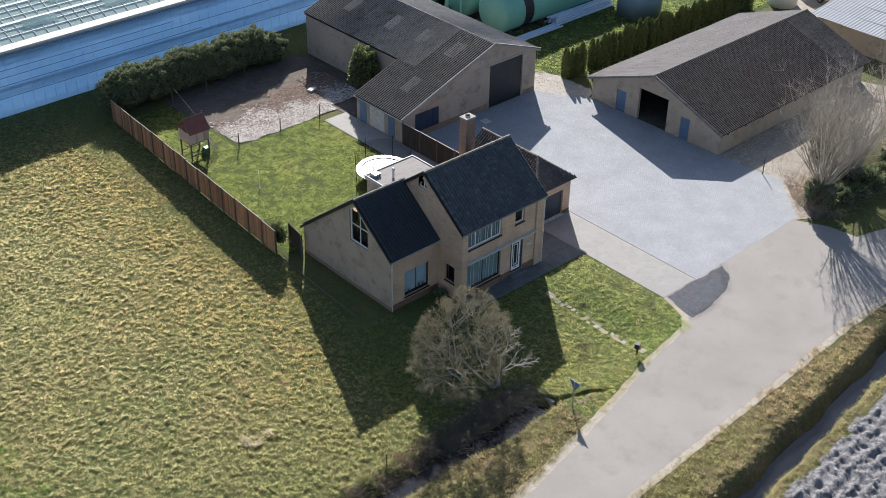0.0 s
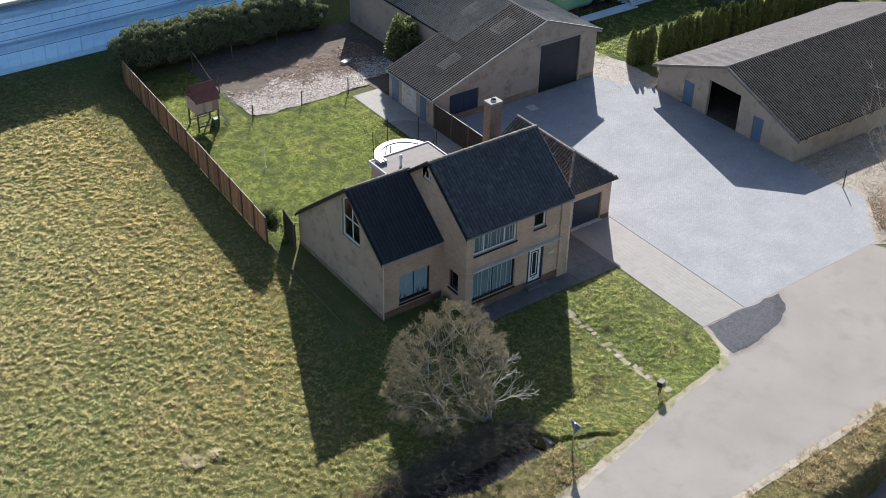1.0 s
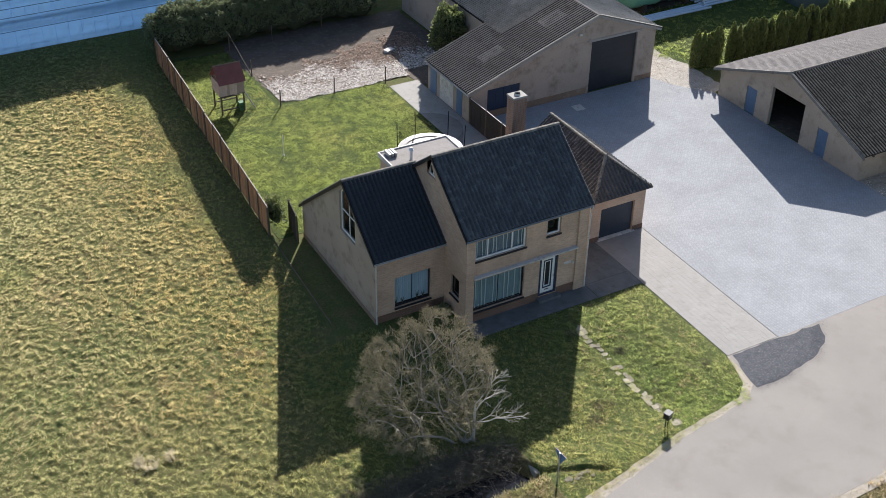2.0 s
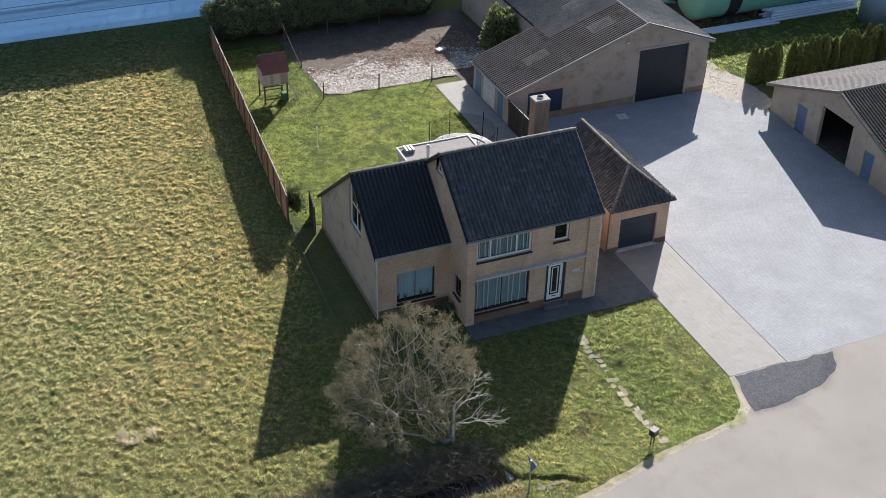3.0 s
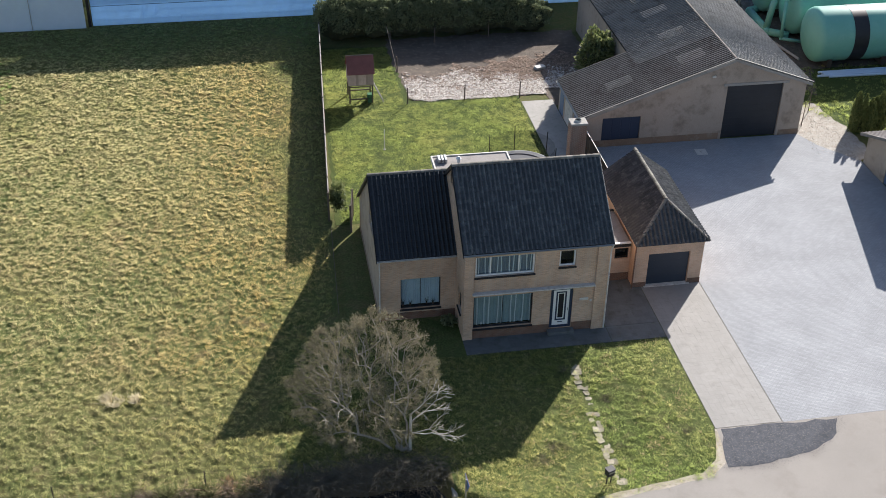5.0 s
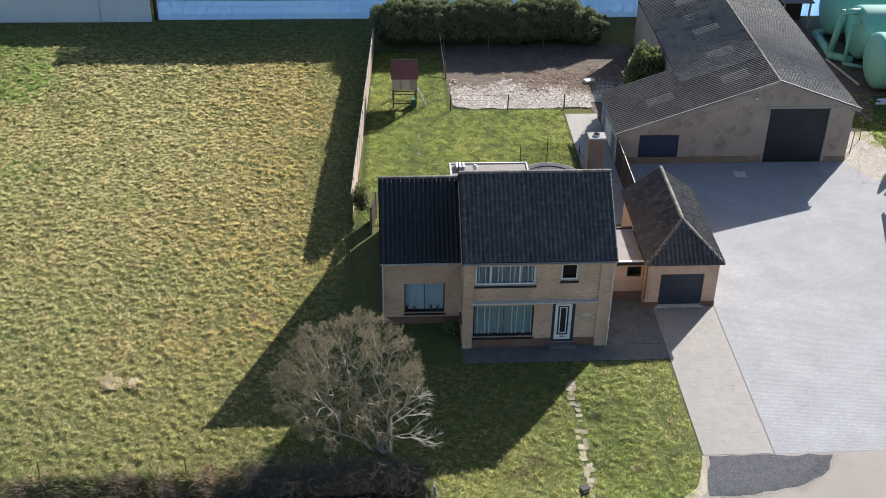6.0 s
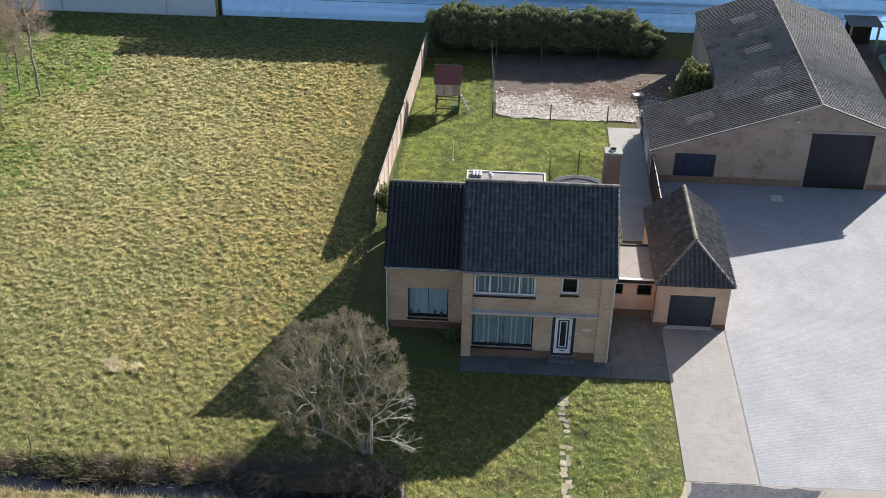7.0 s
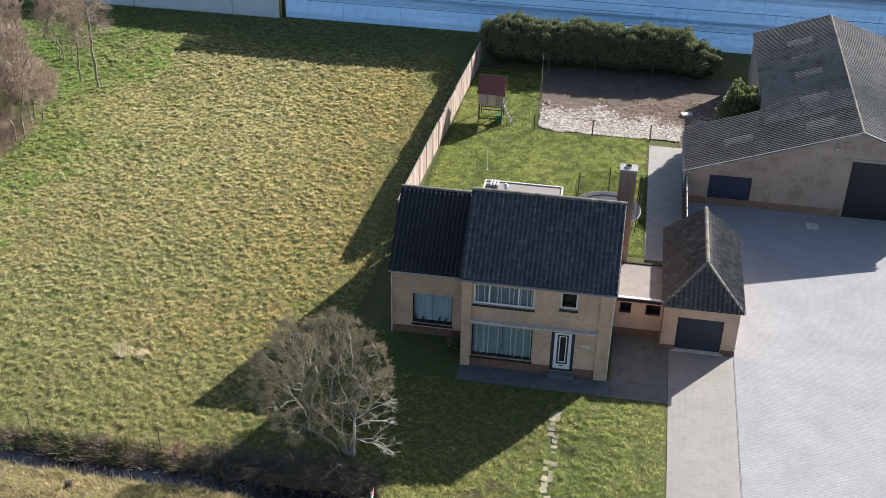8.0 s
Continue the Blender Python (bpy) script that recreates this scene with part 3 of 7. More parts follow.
# ---- the ground ----
def fast_mesh(name, verts, corners, sides, material, parent=None, label="", smooth=False):
    """A mesh from arrays: faces all of the same number of sides."""
    verts, corners = np.asarray(verts, np.float32).reshape(-1, 3), np.asarray(corners, np.int32).ravel()
    me = bpy.data.meshes.new(name)
    me.vertices.add(len(verts))
    me.vertices.foreach_set("co", verts.ravel())
    me.loops.add(len(corners))
    me.loops.foreach_set("vertex_index", corners)
    count = len(corners) // sides
    me.polygons.add(count)
    me.polygons.foreach_set("loop_start", np.arange(count, dtype=np.int32) * sides)
    if smooth:
        me.polygons.foreach_set("use_smooth", np.ones(count, bool))
    me.update(calc_edges=True)
    me.materials.append(material)
    ob = new(name, me)
    ob.parent = parent
    return tagged(ob, label)


def smooth_step(a, b, v):
    t = np.clip((v - a) / (b - a), 0, 1)
    return t * t * (3 - 2 * t)


def value_noise(x, y, cell, seed):
    """Smooth random relief between -1 and 1, with knots a cell apart."""
    table = np.random.RandomState(seed).uniform(-1, 1, (512, 512))
    fx, fy = np.asarray(x) / cell, np.asarray(y) / cell
    ix, iy = np.floor(fx).astype(int), np.floor(fy).astype(int)
    u, v = fx - ix, fy - iy
    u, v = u * u * (3 - 2 * u), v * v * (3 - 2 * v)
    at = lambda i, j: table[(ix + i) % 512, (iy + j) % 512]
    return (at(0, 0) * (1 - u) + at(1, 0) * u) * (1 - v) + (at(0, 1) * (1 - u) + at(1, 1) * u) * v


def turf_relief(x, y):
    """Tussocks of the rough grass: lumps and hollows, about -1 to 1."""
    lumps = 0.6 * value_noise(x + 0.3 * y, y - 0.2 * x, 0.24, 3) + 0.55 * value_noise(x + 0.4 * y, y - 0.3 * x, 0.17, 4)
    return lumps + 0.12 * value_noise(x, y, 1.1, 2)


def far_row(x, y):
    """How far south a place lies, along the ditch beyond the lane, which runs a little askew."""
    return y - 0.09 * (np.clip(x, -60, 60) - 5)


def ground_height(x, y):
    """Flat land with two ditches; the meadow and the banks are rough."""
    h = np.zeros(np.shape(x))
    wob = 0.25 * np.sin(x * 0.7) + 0.15 * np.sin(x * 1.9 + 1)
    end = 1 - smooth_step(-2.9, -2.1, x + 0.2 * np.sin(y * 3))
    low = 0.55 * smooth_step(-4.7, -8.2, x + smooth_step(8, 12, y) * 1.4) * (1 - smooth_step(27, 40, y)) * smooth_step(-13.5, -11.5, y)
    low = np.maximum(low, 0.29 * smooth_step(-2.2, -6.5, y) * smooth_step(-12.6, -9.6, y) * (1 - smooth_step(5.5, 9.5, x)) * smooth_step(-13, -9, x))
    ditch = end * smooth_step(-8.75, -10.2, y + wob * 0.4) * (1 - smooth_step(-10.7, -11.45, y + wob * 0.3 + 0.5 * smooth_step(-9, -6, x)))
    h -= low * (1 - ditch) + 1.08 * ditch
    far = far_row(x, y)
    h -= 1.12 * smooth_step(-21.9, -23.15, far + 0.2 * np.sin(x * 0.9)) * (1 - smooth_step(-23.75, -24.45, far + 0.1 * np.sin(x * 1.7)))
    rill = np.abs(y + 11.7 + 0.5 * (x + 1.4) + 0.08 * np.sin(x * 5))
    h -= 0.26 * smooth_step(-3.0, -2.4, x) * (1 - smooth_step(0.3, 0.9, x)) * (1 - smooth_step(0.1, 0.3, rill))
    h -= 0.014
    rough = np.maximum(smooth_step(-7.9, -9.4, x) * smooth_step(-50, -46, x), smooth_step(-20.6, -21.6, y) * smooth_step(-34, -30, y))
    rough = rough * (1 - smooth_step(-13.6, -14.4, y) * smooth_step(-21.4, -20.8, y)) * (1 - smooth_step(42, 45, y)) * smooth_step(-34, -30, y)
    plough = smooth_step(-25.0, -25.6, far) * smooth_step(-34, -33.4, y)
    h += plough * (0.06 * np.sin(y * 7.5 + 1.5 * value_noise(x, y, 1.5, 14)) + 0.10 * value_noise(x, y, 0.30, 15) + 0.06 * value_noise(x, y, 0.22, 19))
    turf = 0.095 * turf_relief(x, y)
    lawn = smooth_step(-8.5, -7.0, x) * (1 - smooth_step(9.8, 10.6, x)) * smooth_step(-12.0, -11.0, y) * (1 - smooth_step(-2.6, -1.9, y))
    return h + rough * (0.04 * value_noise(x, y, 3.3, 1) + turf) + 0.5 * lawn * turf


def ground_at(x, y):
    return float(ground_height(np.array([float(x)]), np.array([float(y)]))[0])


def ground_sheet():
    """One sheet to the horizon, fine where the rough grass is."""
    xs = np.concatenate([[-2500, -700, -250, -120, -80, -60], np.arange(-50, -46, 0.25), np.arange(-46, -5.55, 0.1), np.arange(-5.5, 11, 0.125), np.arange(11, 45.1, 0.25), [52, 60, 80, 120, 250, 700, 2500]])
    ys = np.concatenate([[-2500, -700, -250, -120, -70, -45], np.arange(-34, -14.1, 0.11), np.arange(-14, 2, 0.125), np.arange(2, 46.05, 0.1), [55, 75, 120, 250, 700, 2500]])
    gx, gy = np.meshgrid(xs, ys)
    verts = np.stack([gx, gy, ground_height(gx, gy)], -1)
    nx, ny = len(xs), len(ys)
    a = (np.arange(ny - 1)[:, None] * nx + np.arange(nx - 1)[None, :]).ravel()
    corners = np.stack([a, a + 1, a + nx + 1, a + nx], 1)
    cx, cy = np.meshgrid((xs[1:] + xs[:-1]) / 2, (ys[1:] + ys[:-1]) / 2)
    cx, cy = cx.ravel(), cy.ravel()
    fray = 0.25 * value_noise(cx, cy, 0.6, 8)
    kinds = np.zeros(len(a), np.int32)
    kinds[(cx < -31 + 1.5 * np.sin(cy * 0.4) + 2.6 * value_noise(cx, cy, 1.1, 6) + 1.6 * value_noise(cx, cy, 0.3, 7) - 0.8) & (cy > 4) & (cy < 42)] = 3
    kinds[((cy > -13.6) & (cy < -8.7 + fray) & (cx < -2.1)) | ((far_row(cx, cy) > -25.1) & (cy < -19.6)) | ((cy > -16.8) & (cy < -13) & (cx < 1))] = 1
    # Garden lawn runs west to x -9.6, its deeper green deepening the house's shade.
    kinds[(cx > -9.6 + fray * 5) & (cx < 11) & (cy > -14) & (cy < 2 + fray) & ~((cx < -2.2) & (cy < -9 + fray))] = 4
    kinds[(far_row(cx, cy) < -25.1 + fray) & (cy > -120)] = 2
    ob = fast_mesh("ground", verts, corners, 4, FIELD, None, "", True)
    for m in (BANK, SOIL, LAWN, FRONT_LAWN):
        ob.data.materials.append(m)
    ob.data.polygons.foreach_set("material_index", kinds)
    tagged(ob, "rough olive and straw coloured meadow with ditches", "ground", kind="structure")


ground_sheet()


def wobbly(points, step=0.5, amount=0.12, seed=3):
    """A closed outline with soft, uneven edges."""
    rng, out = random.Random(seed), []
    n = len(points)
    for i in range(n):
        a, b = Vector(points[i]), Vector(points[(i + 1) % n])
        k = max(1, int((b - a).length / step))
        side = Vector((-(b - a).y, (b - a).x)).normalized()
        for j in range(k):
            p = a + (b - a) * j / k
            out.append(tuple(p + side * (rng.uniform(-amount, amount) if j else 0)))
    return out


def sheet(name, points, top, material, label, category, thick=0.06, wobble=0.0, kind="structure", seed=3):
    pts = wobbly(points, 0.5, wobble, seed) if wobble else points
    ob = part(name, slab(bmesh.new(), pts, [], Matrix.Translation((0, 0, top - thick)), thick), material)
    return tagged(ob, label, category, kind=kind)


ROAD_N = [(-60, -17.6), (-20, -17.0), (-10.2, -16.1), (-5.5, -15.2), (0.2, -14.0), (5.0, -12.75), (9.6, -12.1), (10.7, -11.2), (11.0, -8.92), (14.4, -8.92), (26.4, -8.7), (27.6, -11.2), (28.0, -13.4), (31.4, -14.3), (60, -16.5), (120, -20)]
sheet("road", ROAD_N + [(120, -25.5), (40, -18.9), (18.4, -18.75), (10.4, -19.15), (-5.7, -19.65), (-20, -20.2), (-60, -21.3)], 0.012, ROAD, "pale worn asphalt lane with sandy edges", "road", 0.08, 0.05)
sheet("road_shoulder", [(-60, -17.1), (-20, -16.4), (-10.2, -15.35), (-5.5, -14.55), (0.2, -13.5), (5.0, -12.35), (9.3, -11.75), (10.2, -11.0), (10.65, -9.8), (10.9, -8.9), (11.3, -9.2), (10.8, -11.4), (9.9, -12.6), (5, -13.4), (-5.5, -15.8), (-20, -17.6), (-60, -18.2)], 0.007, VERGE, "strip of pale sandy dirt beside the lane", "road edge", 0.06, 0.05, seed=8)
sheet("road_shoulder", [(-60, -21.0), (-5.7, -19.45), (18.4, -18.55), (40, -18.7), (40, -19.5), (18.4, -19.3), (-5.7, -20.15), (-60, -22)], 0.007, VERGE, "strip of pale sandy dirt beside the lane", "road edge", 0.06, 0.05, seed=9)
sheet("yard", [(14.45, -8.95), (26.9, -8.8), (30.9, -4.6), (30.4, -1.5), (30.2, 15.2), (28.2, 17.8), (27.4, 19.6), (11.9, 19.6), (11.9, 10.5), (14.45, 10.5)], 0.016, PAVER, "yard of grey concrete pavers", "pavement", 0.1)
sheet("asphalt_patch", [(11.2, -8.97), (14.4, -8.99), (17.2, -9.1), (16.7, -10.1), (15.3, -11.0), (12.7, -11.6), (10.6, -11.6), (10.9, -10.0)], 0.0185, PATCH, "dark patch of asphalt planings at the drive mouth", "pavement", 0.06, 0.1)
sheet("dirt_patch", [(26.6, 18.6), (28.2, 17.6), (30.0, 15.0), (31.6, 16.4), (31.4, 19.6), (30.6, 24.0), (28.4, 25.5), (27.5, 20.2)], 0.008, GRAVEL, "pale rubble-strewn dirt beside the barn", "dirt", 0.05, 0.2)
sheet("dirt_patch", [(26.4, -8.9), (30.6, -4.6), (30.1, -1.5), (30.2, 1.14), (52, 1.14), (54, -4), (44, -5.4), (36, -6.5), (30.4, -9.3), (28, -9.8)], 0.008, SAND, "bare leaf-strewn dirt below the willows", "dirt", 0.05, 0.0)
sheet("back_lawn", [(-5.6, 12.2), (9.4, 12.2), (9.4, 28.1), (1.3, 28.3), (1.1, 38), (-4.5, 38.6)], 0.006, LAWN, "mown green back lawn", "lawn", 0.06, 0.1)
sheet("side_lawn", [(28.3, 25.8), (31.2, 19.0), (62, 17.4), (62, 30), (34, 30.4)], 0.006, LAWN, "strip of grass along the conifer hedge", "lawn", 0.05, 0.15)
sheet("chip_paddock", [(1.5, 28.4), (11.4, 28.1), (11.6, 26.2), (16.4, 26.2), (16.4, 39.5), (0.9, 39.5), (1.0, 32.5)], 0.010, EARTH, "dark earth paddock behind the lawn", "dirt", 0.06, 0.2)
sheet("concrete_path", [(9.42, 12.0), (11.7, 12.0), (11.7, 27.15), (9.38, 27.15)], 0.014, CONCRETE, "pale concrete path beside the barn", "pavement", 0.1)
sheet("inspection_cover", [(19.45, 17.6), (20.2, 17.55), (20.25, 18.35), (19.5, 18.4)], 0.028, OFFWHITE, "square pale concrete inspection cover", "cover", 0.04, kind="")
sheet("tank_apron", [(28, 39.5), (31.4, 24.5), (33, 29.6), (62, 30), (62, 44.5), (27.8, 44.5)], 0.007, EARTH, "bare dark earth below the tanks", "dirt", 0.05, 0.2)

# water in both ditches
for pts in ([(-60, -9.4), (-2.8, -9.5), (-2.2, -10.1), (-2.2, -11.2), (-2.8, -11.9), (-9, -11.9), (-60, -11.4)], [(-60, -28.6), (60, -17.9), (60, -19.6), (-60, -30.3)]):
    tagged(part("ditch_water", slab(bmesh.new(), pts, [], Matrix.Translation((0, 0, -0.98)), 0.03), WATER), "dark still water in the ditch", "water", kind="structure")


def paved_tiles(name, label, x0, x1, y0, y1, top, size=0.3, own=300, seed=1, single=TILE, joined=TILE_REST):
    """Square concrete tiles, each with its own edge and a slight tilt, on a bed."""
    bed = tagged(part(name, boxed(x0, x1, y0, y1, top - 0.12, top - 0.012), joined), label, "pavement", kind="structure")
    rng, g = random.Random(seed), 0.0008
    bm = boxed(-size / 2 + g, size / 2 - g, -size / 2 + g, size / 2 - g, -0.05, 0, 0.001)
    me = bpy.data.meshes.new("paving_tile")
    bm.to_mesh(me)
    tv, tf = [v.co.copy() for v in bm.verts], [[v.index for v in f.verts] for f in bm.faces]
    bm.free()
    me.materials.append(single)
    verts, faces, made = [], [], 0
    cells = [(i, j) for j in range(int((y1 - y0) / size)) for i in range(int((x1 - x0) / size))]
    for i, j in cells:
        cx, cy = x0 + (i + 0.5) * size, y0 + (j + 0.5) * size
        t = pose(cx, cy, top + rng.uniform(-0.0012, 0.0012), rng.uniform(-0.15, 0.15), rng.uniform(-0.15, 0.15), rng.uniform(-0.15, 0.15))
        if made < own:
            ob = new("paving_tile", me)
            ob.parent, ob.matrix_basis = bed, t
            made += 1
        else:
            k = len(verts)
            verts += [tuple(t @ p) for p in tv]
            faces += [tuple(a + k for a in f) for f in tf]
    if verts:
        tagged(soup("paving_tiles_joined", verts, faces, joined, bed), kind="stuff")


# ---- the house ----
house = thing("house", "buff brick house with dark glazed pantile roof", "house", 0.0, -0.1, 0.09)
EAVE_F, RIDGE_Y, RIDGE_Z, PITCH = 5.5, 3.68, 8.52, 0.778
W = 7.74
bigw, upw, smw, doorw = rect(0.55, 3.74, 0.52, 2.57), rect(0.58, 3.73, 3.84, 5.06), rect(5.03, 5.92, 4.08, 5.08), rect(4.72, 5.93, 0.12, 2.66)
part("front_wall", slab(bmesh.new(), rect(0.0, W, -0.4, 5.49), [bigw, upw, smw, doorw], plane_xz(0.0), 0.3), BRICK, house, "buff brick front wall")
gable = [(0.3, -0.4), (7.06, -0.4), (7.06, 5.68), (RIDGE_Y, RIDGE_Z - 0.14), (0.3, 5.68)]
gab_win = [(3.3, 7.15), (4.3, 7.15), (4.3, 7.9), (3.85, 7.9)]
side_win = rect(0.62, 1.52, 1.1, 2.4)
part("side_wall", slab(bmesh.new(), gable, [gab_win, side_win], plane_yz(0.0), 0.3), BRICK, house)
part("side_wall", slab(bmesh.new(), gable, [], plane_yz(W, -1), 0.3), BRICK, house)
part("back_wall", boxed(0, W, 7.06, 7.36, -0.4, 5.6), BRICK, house)
for x0, x1 in ((-0.004, 0.5), (7.05, W + 0.004)):
    part("corner_pier", boxed(x0, x1, -0.12, -0.002, -0.4, 5.42, 0.01), BRICK, house)
part("plinth", slab(bmesh.new(), [(0.504, -0.3), (7.046, -0.3), (7.046, 0.42), (5.94, 0.42), (5.94, 0.11), (4.71, 0.11), (4.71, 0.42), (0.504, 0.42)], [], plane_xz(-0.03), 0.028), BRICK_RED, house, "red-brown brick plinth")
part("ledge", boxed(0.44, 7.05, -0.27, 0.02, 2.82, 2.90, 0.015), OFFWHITE, house, "weathered white concrete ledge over the ground floor")
window(house, plane_xz(0.0), bigw, [(2.13, 2.155, 0.6, 2.5)], 0.06, DARK, 0.08, cloth=SHEER, folds=9, wave=0.02)
for x in (1.05, 3.25):
    lamp = thing("table_lamp", "small white lamp on the window sill", "lamp", x, 0.2, 0.58, group="lamps in the window")
    part("foot", rod(bmesh.new(), (0, 0, 0), (0, 0, 0.14), 0.035, 0.02, 8), STEEL, lamp)
    part("shade", rod(bmesh.new(), (0, 0, 0.13), (0, 0, 0.26), 0.07, 0.045, 10), WHITE, lamp)
window(house, plane_xz(0.0), upw, [(u, u + 0.07, 3.9, 5.0) for u in (1.36, 2.86)], 0.09, WHITE, 0.02, cloth=CURTAIN_GREY, folds=10, wave=0.02)
window(house, plane_xz(0.0), smw, [], 0.09, WHITE)
window(house, plane_yz(0.0), gab_win, [(3.84, 3.9, 7.2, 7.85)], 0.08, WHITE, sill=False)
window(house, plane_yz(0.0), side_win, [], 0.07, DARK)
# front door
door = part("front_door", slab(bmesh.new(), rect(4.73, 5.92, 0.13, 2.65), [rect(4.88, 5.78, 0.25, 2.56)], plane_xz(0.05), 0.1), NAVY, house, "white front door in a navy frame")
part("door_leaf", slab(bmesh.new(), rect(4.885, 5.775, 0.255, 2.555), [rect(5.04, 5.62, 0.55, 2.43)], plane_xz(0.09), 0.05), WHITE, door)
part("panel_frame", slab(bmesh.new(), rect(5.042, 5.618, 0.552, 2.428), [rect(5.13, 5.53, 0.64, 2.34)], plane_xz(0.095), 0.04), NAVY, door)
part("inner_frame", slab(bmesh.new(), rect(5.132, 5.528, 0.642, 2.338), [rect(5.185, 5.475, 0.695, 2.285)], plane_xz(0.1), 0.035), WHITE, door)
part("pane", slab(bmesh.new(), rect(5.15, 5.51, 0.68, 2.32), [], plane_xz(0.137), 0.01), DARK, door)
part("letter_slot", boxed(5.2, 5.46, 0.075, 0.092, 0.42, 0.47), NAVY, door)
part("door_handle", rod(bmesh.new(), (5.7, 0.05, 1.2), (5.7, 0.05, 1.36), 0.02), STEEL, door)
part("door_step", boxed(4.6, 6.05, -0.38, -0.035, -0.1, 0.10, 0.01), SHADED_TILE_REST, house)
part("name_plate", boxed(6.30, 6.78, -0.03, -0.004, 1.82, 1.98, 0.005), OFFWHITE, house, "small pale wall plate")
part("wall_box", boxed(6.86, 6.98, -0.06, -0.004, 1.72, 1.86, 0.01), OFFWHITE, house)

roof = part("roof", slab(bmesh.new(), [(-0.2, EAVE_F - 0.05), (RIDGE_Y, RIDGE_Z - 0.05), (7.56, EAVE_F - 0.05), (7.56, EAVE_F - 0.17), (RIDGE_Y, RIDGE_Z - 0.17), (-0.2, EAVE_F - 0.17)], [], plane_yz(-0.1), W + 0.22), DARK, house, "dark glazed pantile roof")
up = Vector((0, 1, PITCH))
SL = (RIDGE_Y + 0.2) * math.sqrt(1 + PITCH ** 2)
tile_slope(roof, slope_matrix((-0.1, -0.22, EAVE_F - 0.06), (1, 0, 0), up), W + 0.2, SL, own=290)
tile_slope(roof, slope_matrix((W + 0.1, 7.58, EAVE_F - 0.06), (-1, 0, 0), (0, -1, PITCH)), W + 0.2, SL, own=0)
ridge_row(roof, (-0.12, RIDGE_Y, RIDGE_Z - 0.03), (W + 0.12, RIDGE_Y, RIDGE_Z - 0.03), 0.13)
for x in (-0.13, W + 0.10):
    part("verge_board", slab(bmesh.new(), [(-0.24, EAVE_F - 0.06), (RIDGE_Y, RIDGE_Z - 0.01), (RIDGE_Y, RIDGE_Z - 0.2), (-0.24, EAVE_F - 0.24)], [], plane_yz(x), 0.03), DARK, roof)
    part("verge_board", slab(bmesh.new(), [(7.6, EAVE_F - 0.06), (RIDGE_Y, RIDGE_Z - 0.01), (RIDGE_Y, RIDGE_Z - 0.2), (7.6, EAVE_F - 0.24)], [], plane_yz(x), 0.03), DARK, roof)


def gutter(parent, a, b, r=0.065, material=None):
    a, b = Vector(a), Vector(b)
    way = (b - a).normalized()
    side = Vector((way.y, -way.x, 0))
    bm, rows = bmesh.new(), []
    for p in (a, b):
        rows.append([bm.verts.new(p + side * math.cos(k) * r + Vector((0, 0, -math.sin(k) * r))) for k in np.linspace(0, math.pi, 7)])
        rows.append([bm.verts.new(p + side * math.cos(k) * r * 0.8 + Vector((0, 0, -math.sin(k) * r * 0.8))) for k in np.linspace(0, math.pi, 7)])
    for k in range(6):
        bm.faces.new((rows[0][k], rows[0][k + 1], rows[2][k + 1], rows[2][k]))
        bm.faces.new((rows[1][k], rows[1][k + 1], rows[3][k + 1], rows[3][k]))
    for r0, r1 in ((0, 1), (2, 3)):
        for k in range(6):
            bm.faces.new((rows[r0][k], rows[r0][k + 1], rows[r1][k + 1], rows[r1][k]))
    part("gutter", bm, material or ZINC, parent)


gutter(roof, (-0.1, -0.27, EAVE_F - 0.1), (W + 0.1, -0.27, EAVE_F - 0.1))
bm = rod(bmesh.new(), (W + 0.06, -0.27, EAVE_F - 0.12), (W - 0.02, -0.19, EAVE_F - 0.45), 0.04)
rod(bm, (W - 0.02, -0.19, EAVE_F - 0.44), (W - 0.02, -0.19, 0.0), 0.04)
part("downpipe", bm, OFFWHITE, house, "pale downpipe")

# wing with the tall gable window
wing = thing("house_wing", "lower buff brick house wing with a steep pantile roof", "house", 0.14, 0.05, 0.0)
X0 = -4.3
ww = rect(-3.14, -0.96, 0.64, 2.6)
part("front_wall", slab(bmesh.new(), rect(X0 + 0.004, -0.004, -0.5, 4.14), [ww], plane_xz(2.12), 0.3), BRICK, wing)
gw = [(4.5, 3.62), (6.42, 3.62), (6.42, 6.08), (5.8, 6.56), (4.5, 5.25)]
part("gable_wall", slab(bmesh.new(), [(2.42, -0.5), (11.75, -0.5), (11.75, 2.2), (5.8, 6.9), (2.42, 4.27)], [gw], plane_yz(X0), 0.3), RENDER_WALL, wing, "beige rendered gable wall")
part("gable_edge", boxed(X0, X0 + 0.3, 2.124, 2.419, -0.5, 4.12), RENDER_WALL, wing)
part("back_wall", boxed(X0 + 0.3, -0.3, 11.45, 11.75, -0.4, 2.2), BRICK, wing)
part("inner_wall", boxed(-0.3, -0.004, 7.37, 11.75, -0.4, 2.2), BRICK, wing)
part("plinth", boxed(X0 + 0.004, -0.01, 2.08, 2.118, -0.4, 0.42, 0.004), BRICK_RED, wing)
part("plinth", boxed(X0 - 0.03, X0 - 0.002, 2.1, 11.75, -0.7, 0.25, 0.004), BROWN_BASE, wing)
window(wing, plane_xz(2.12), ww, [(-2.06, -2.035, 0.7, 2.55)], 0.06, DARK, 0.1, cloth=NET_BLUE, wave=0.01)
window(wing, plane_yz(X0), gw, [(5.4, 5.46, 3.65, 6.1), (4.55, 6.4, 4.95, 5.02)], 0.09, WHITE, sill=False)
part("inner_sill", boxed(-3.1, -1.0, 2.285, 2.42, 0.66, 0.70, 0.005), DARK, wing)
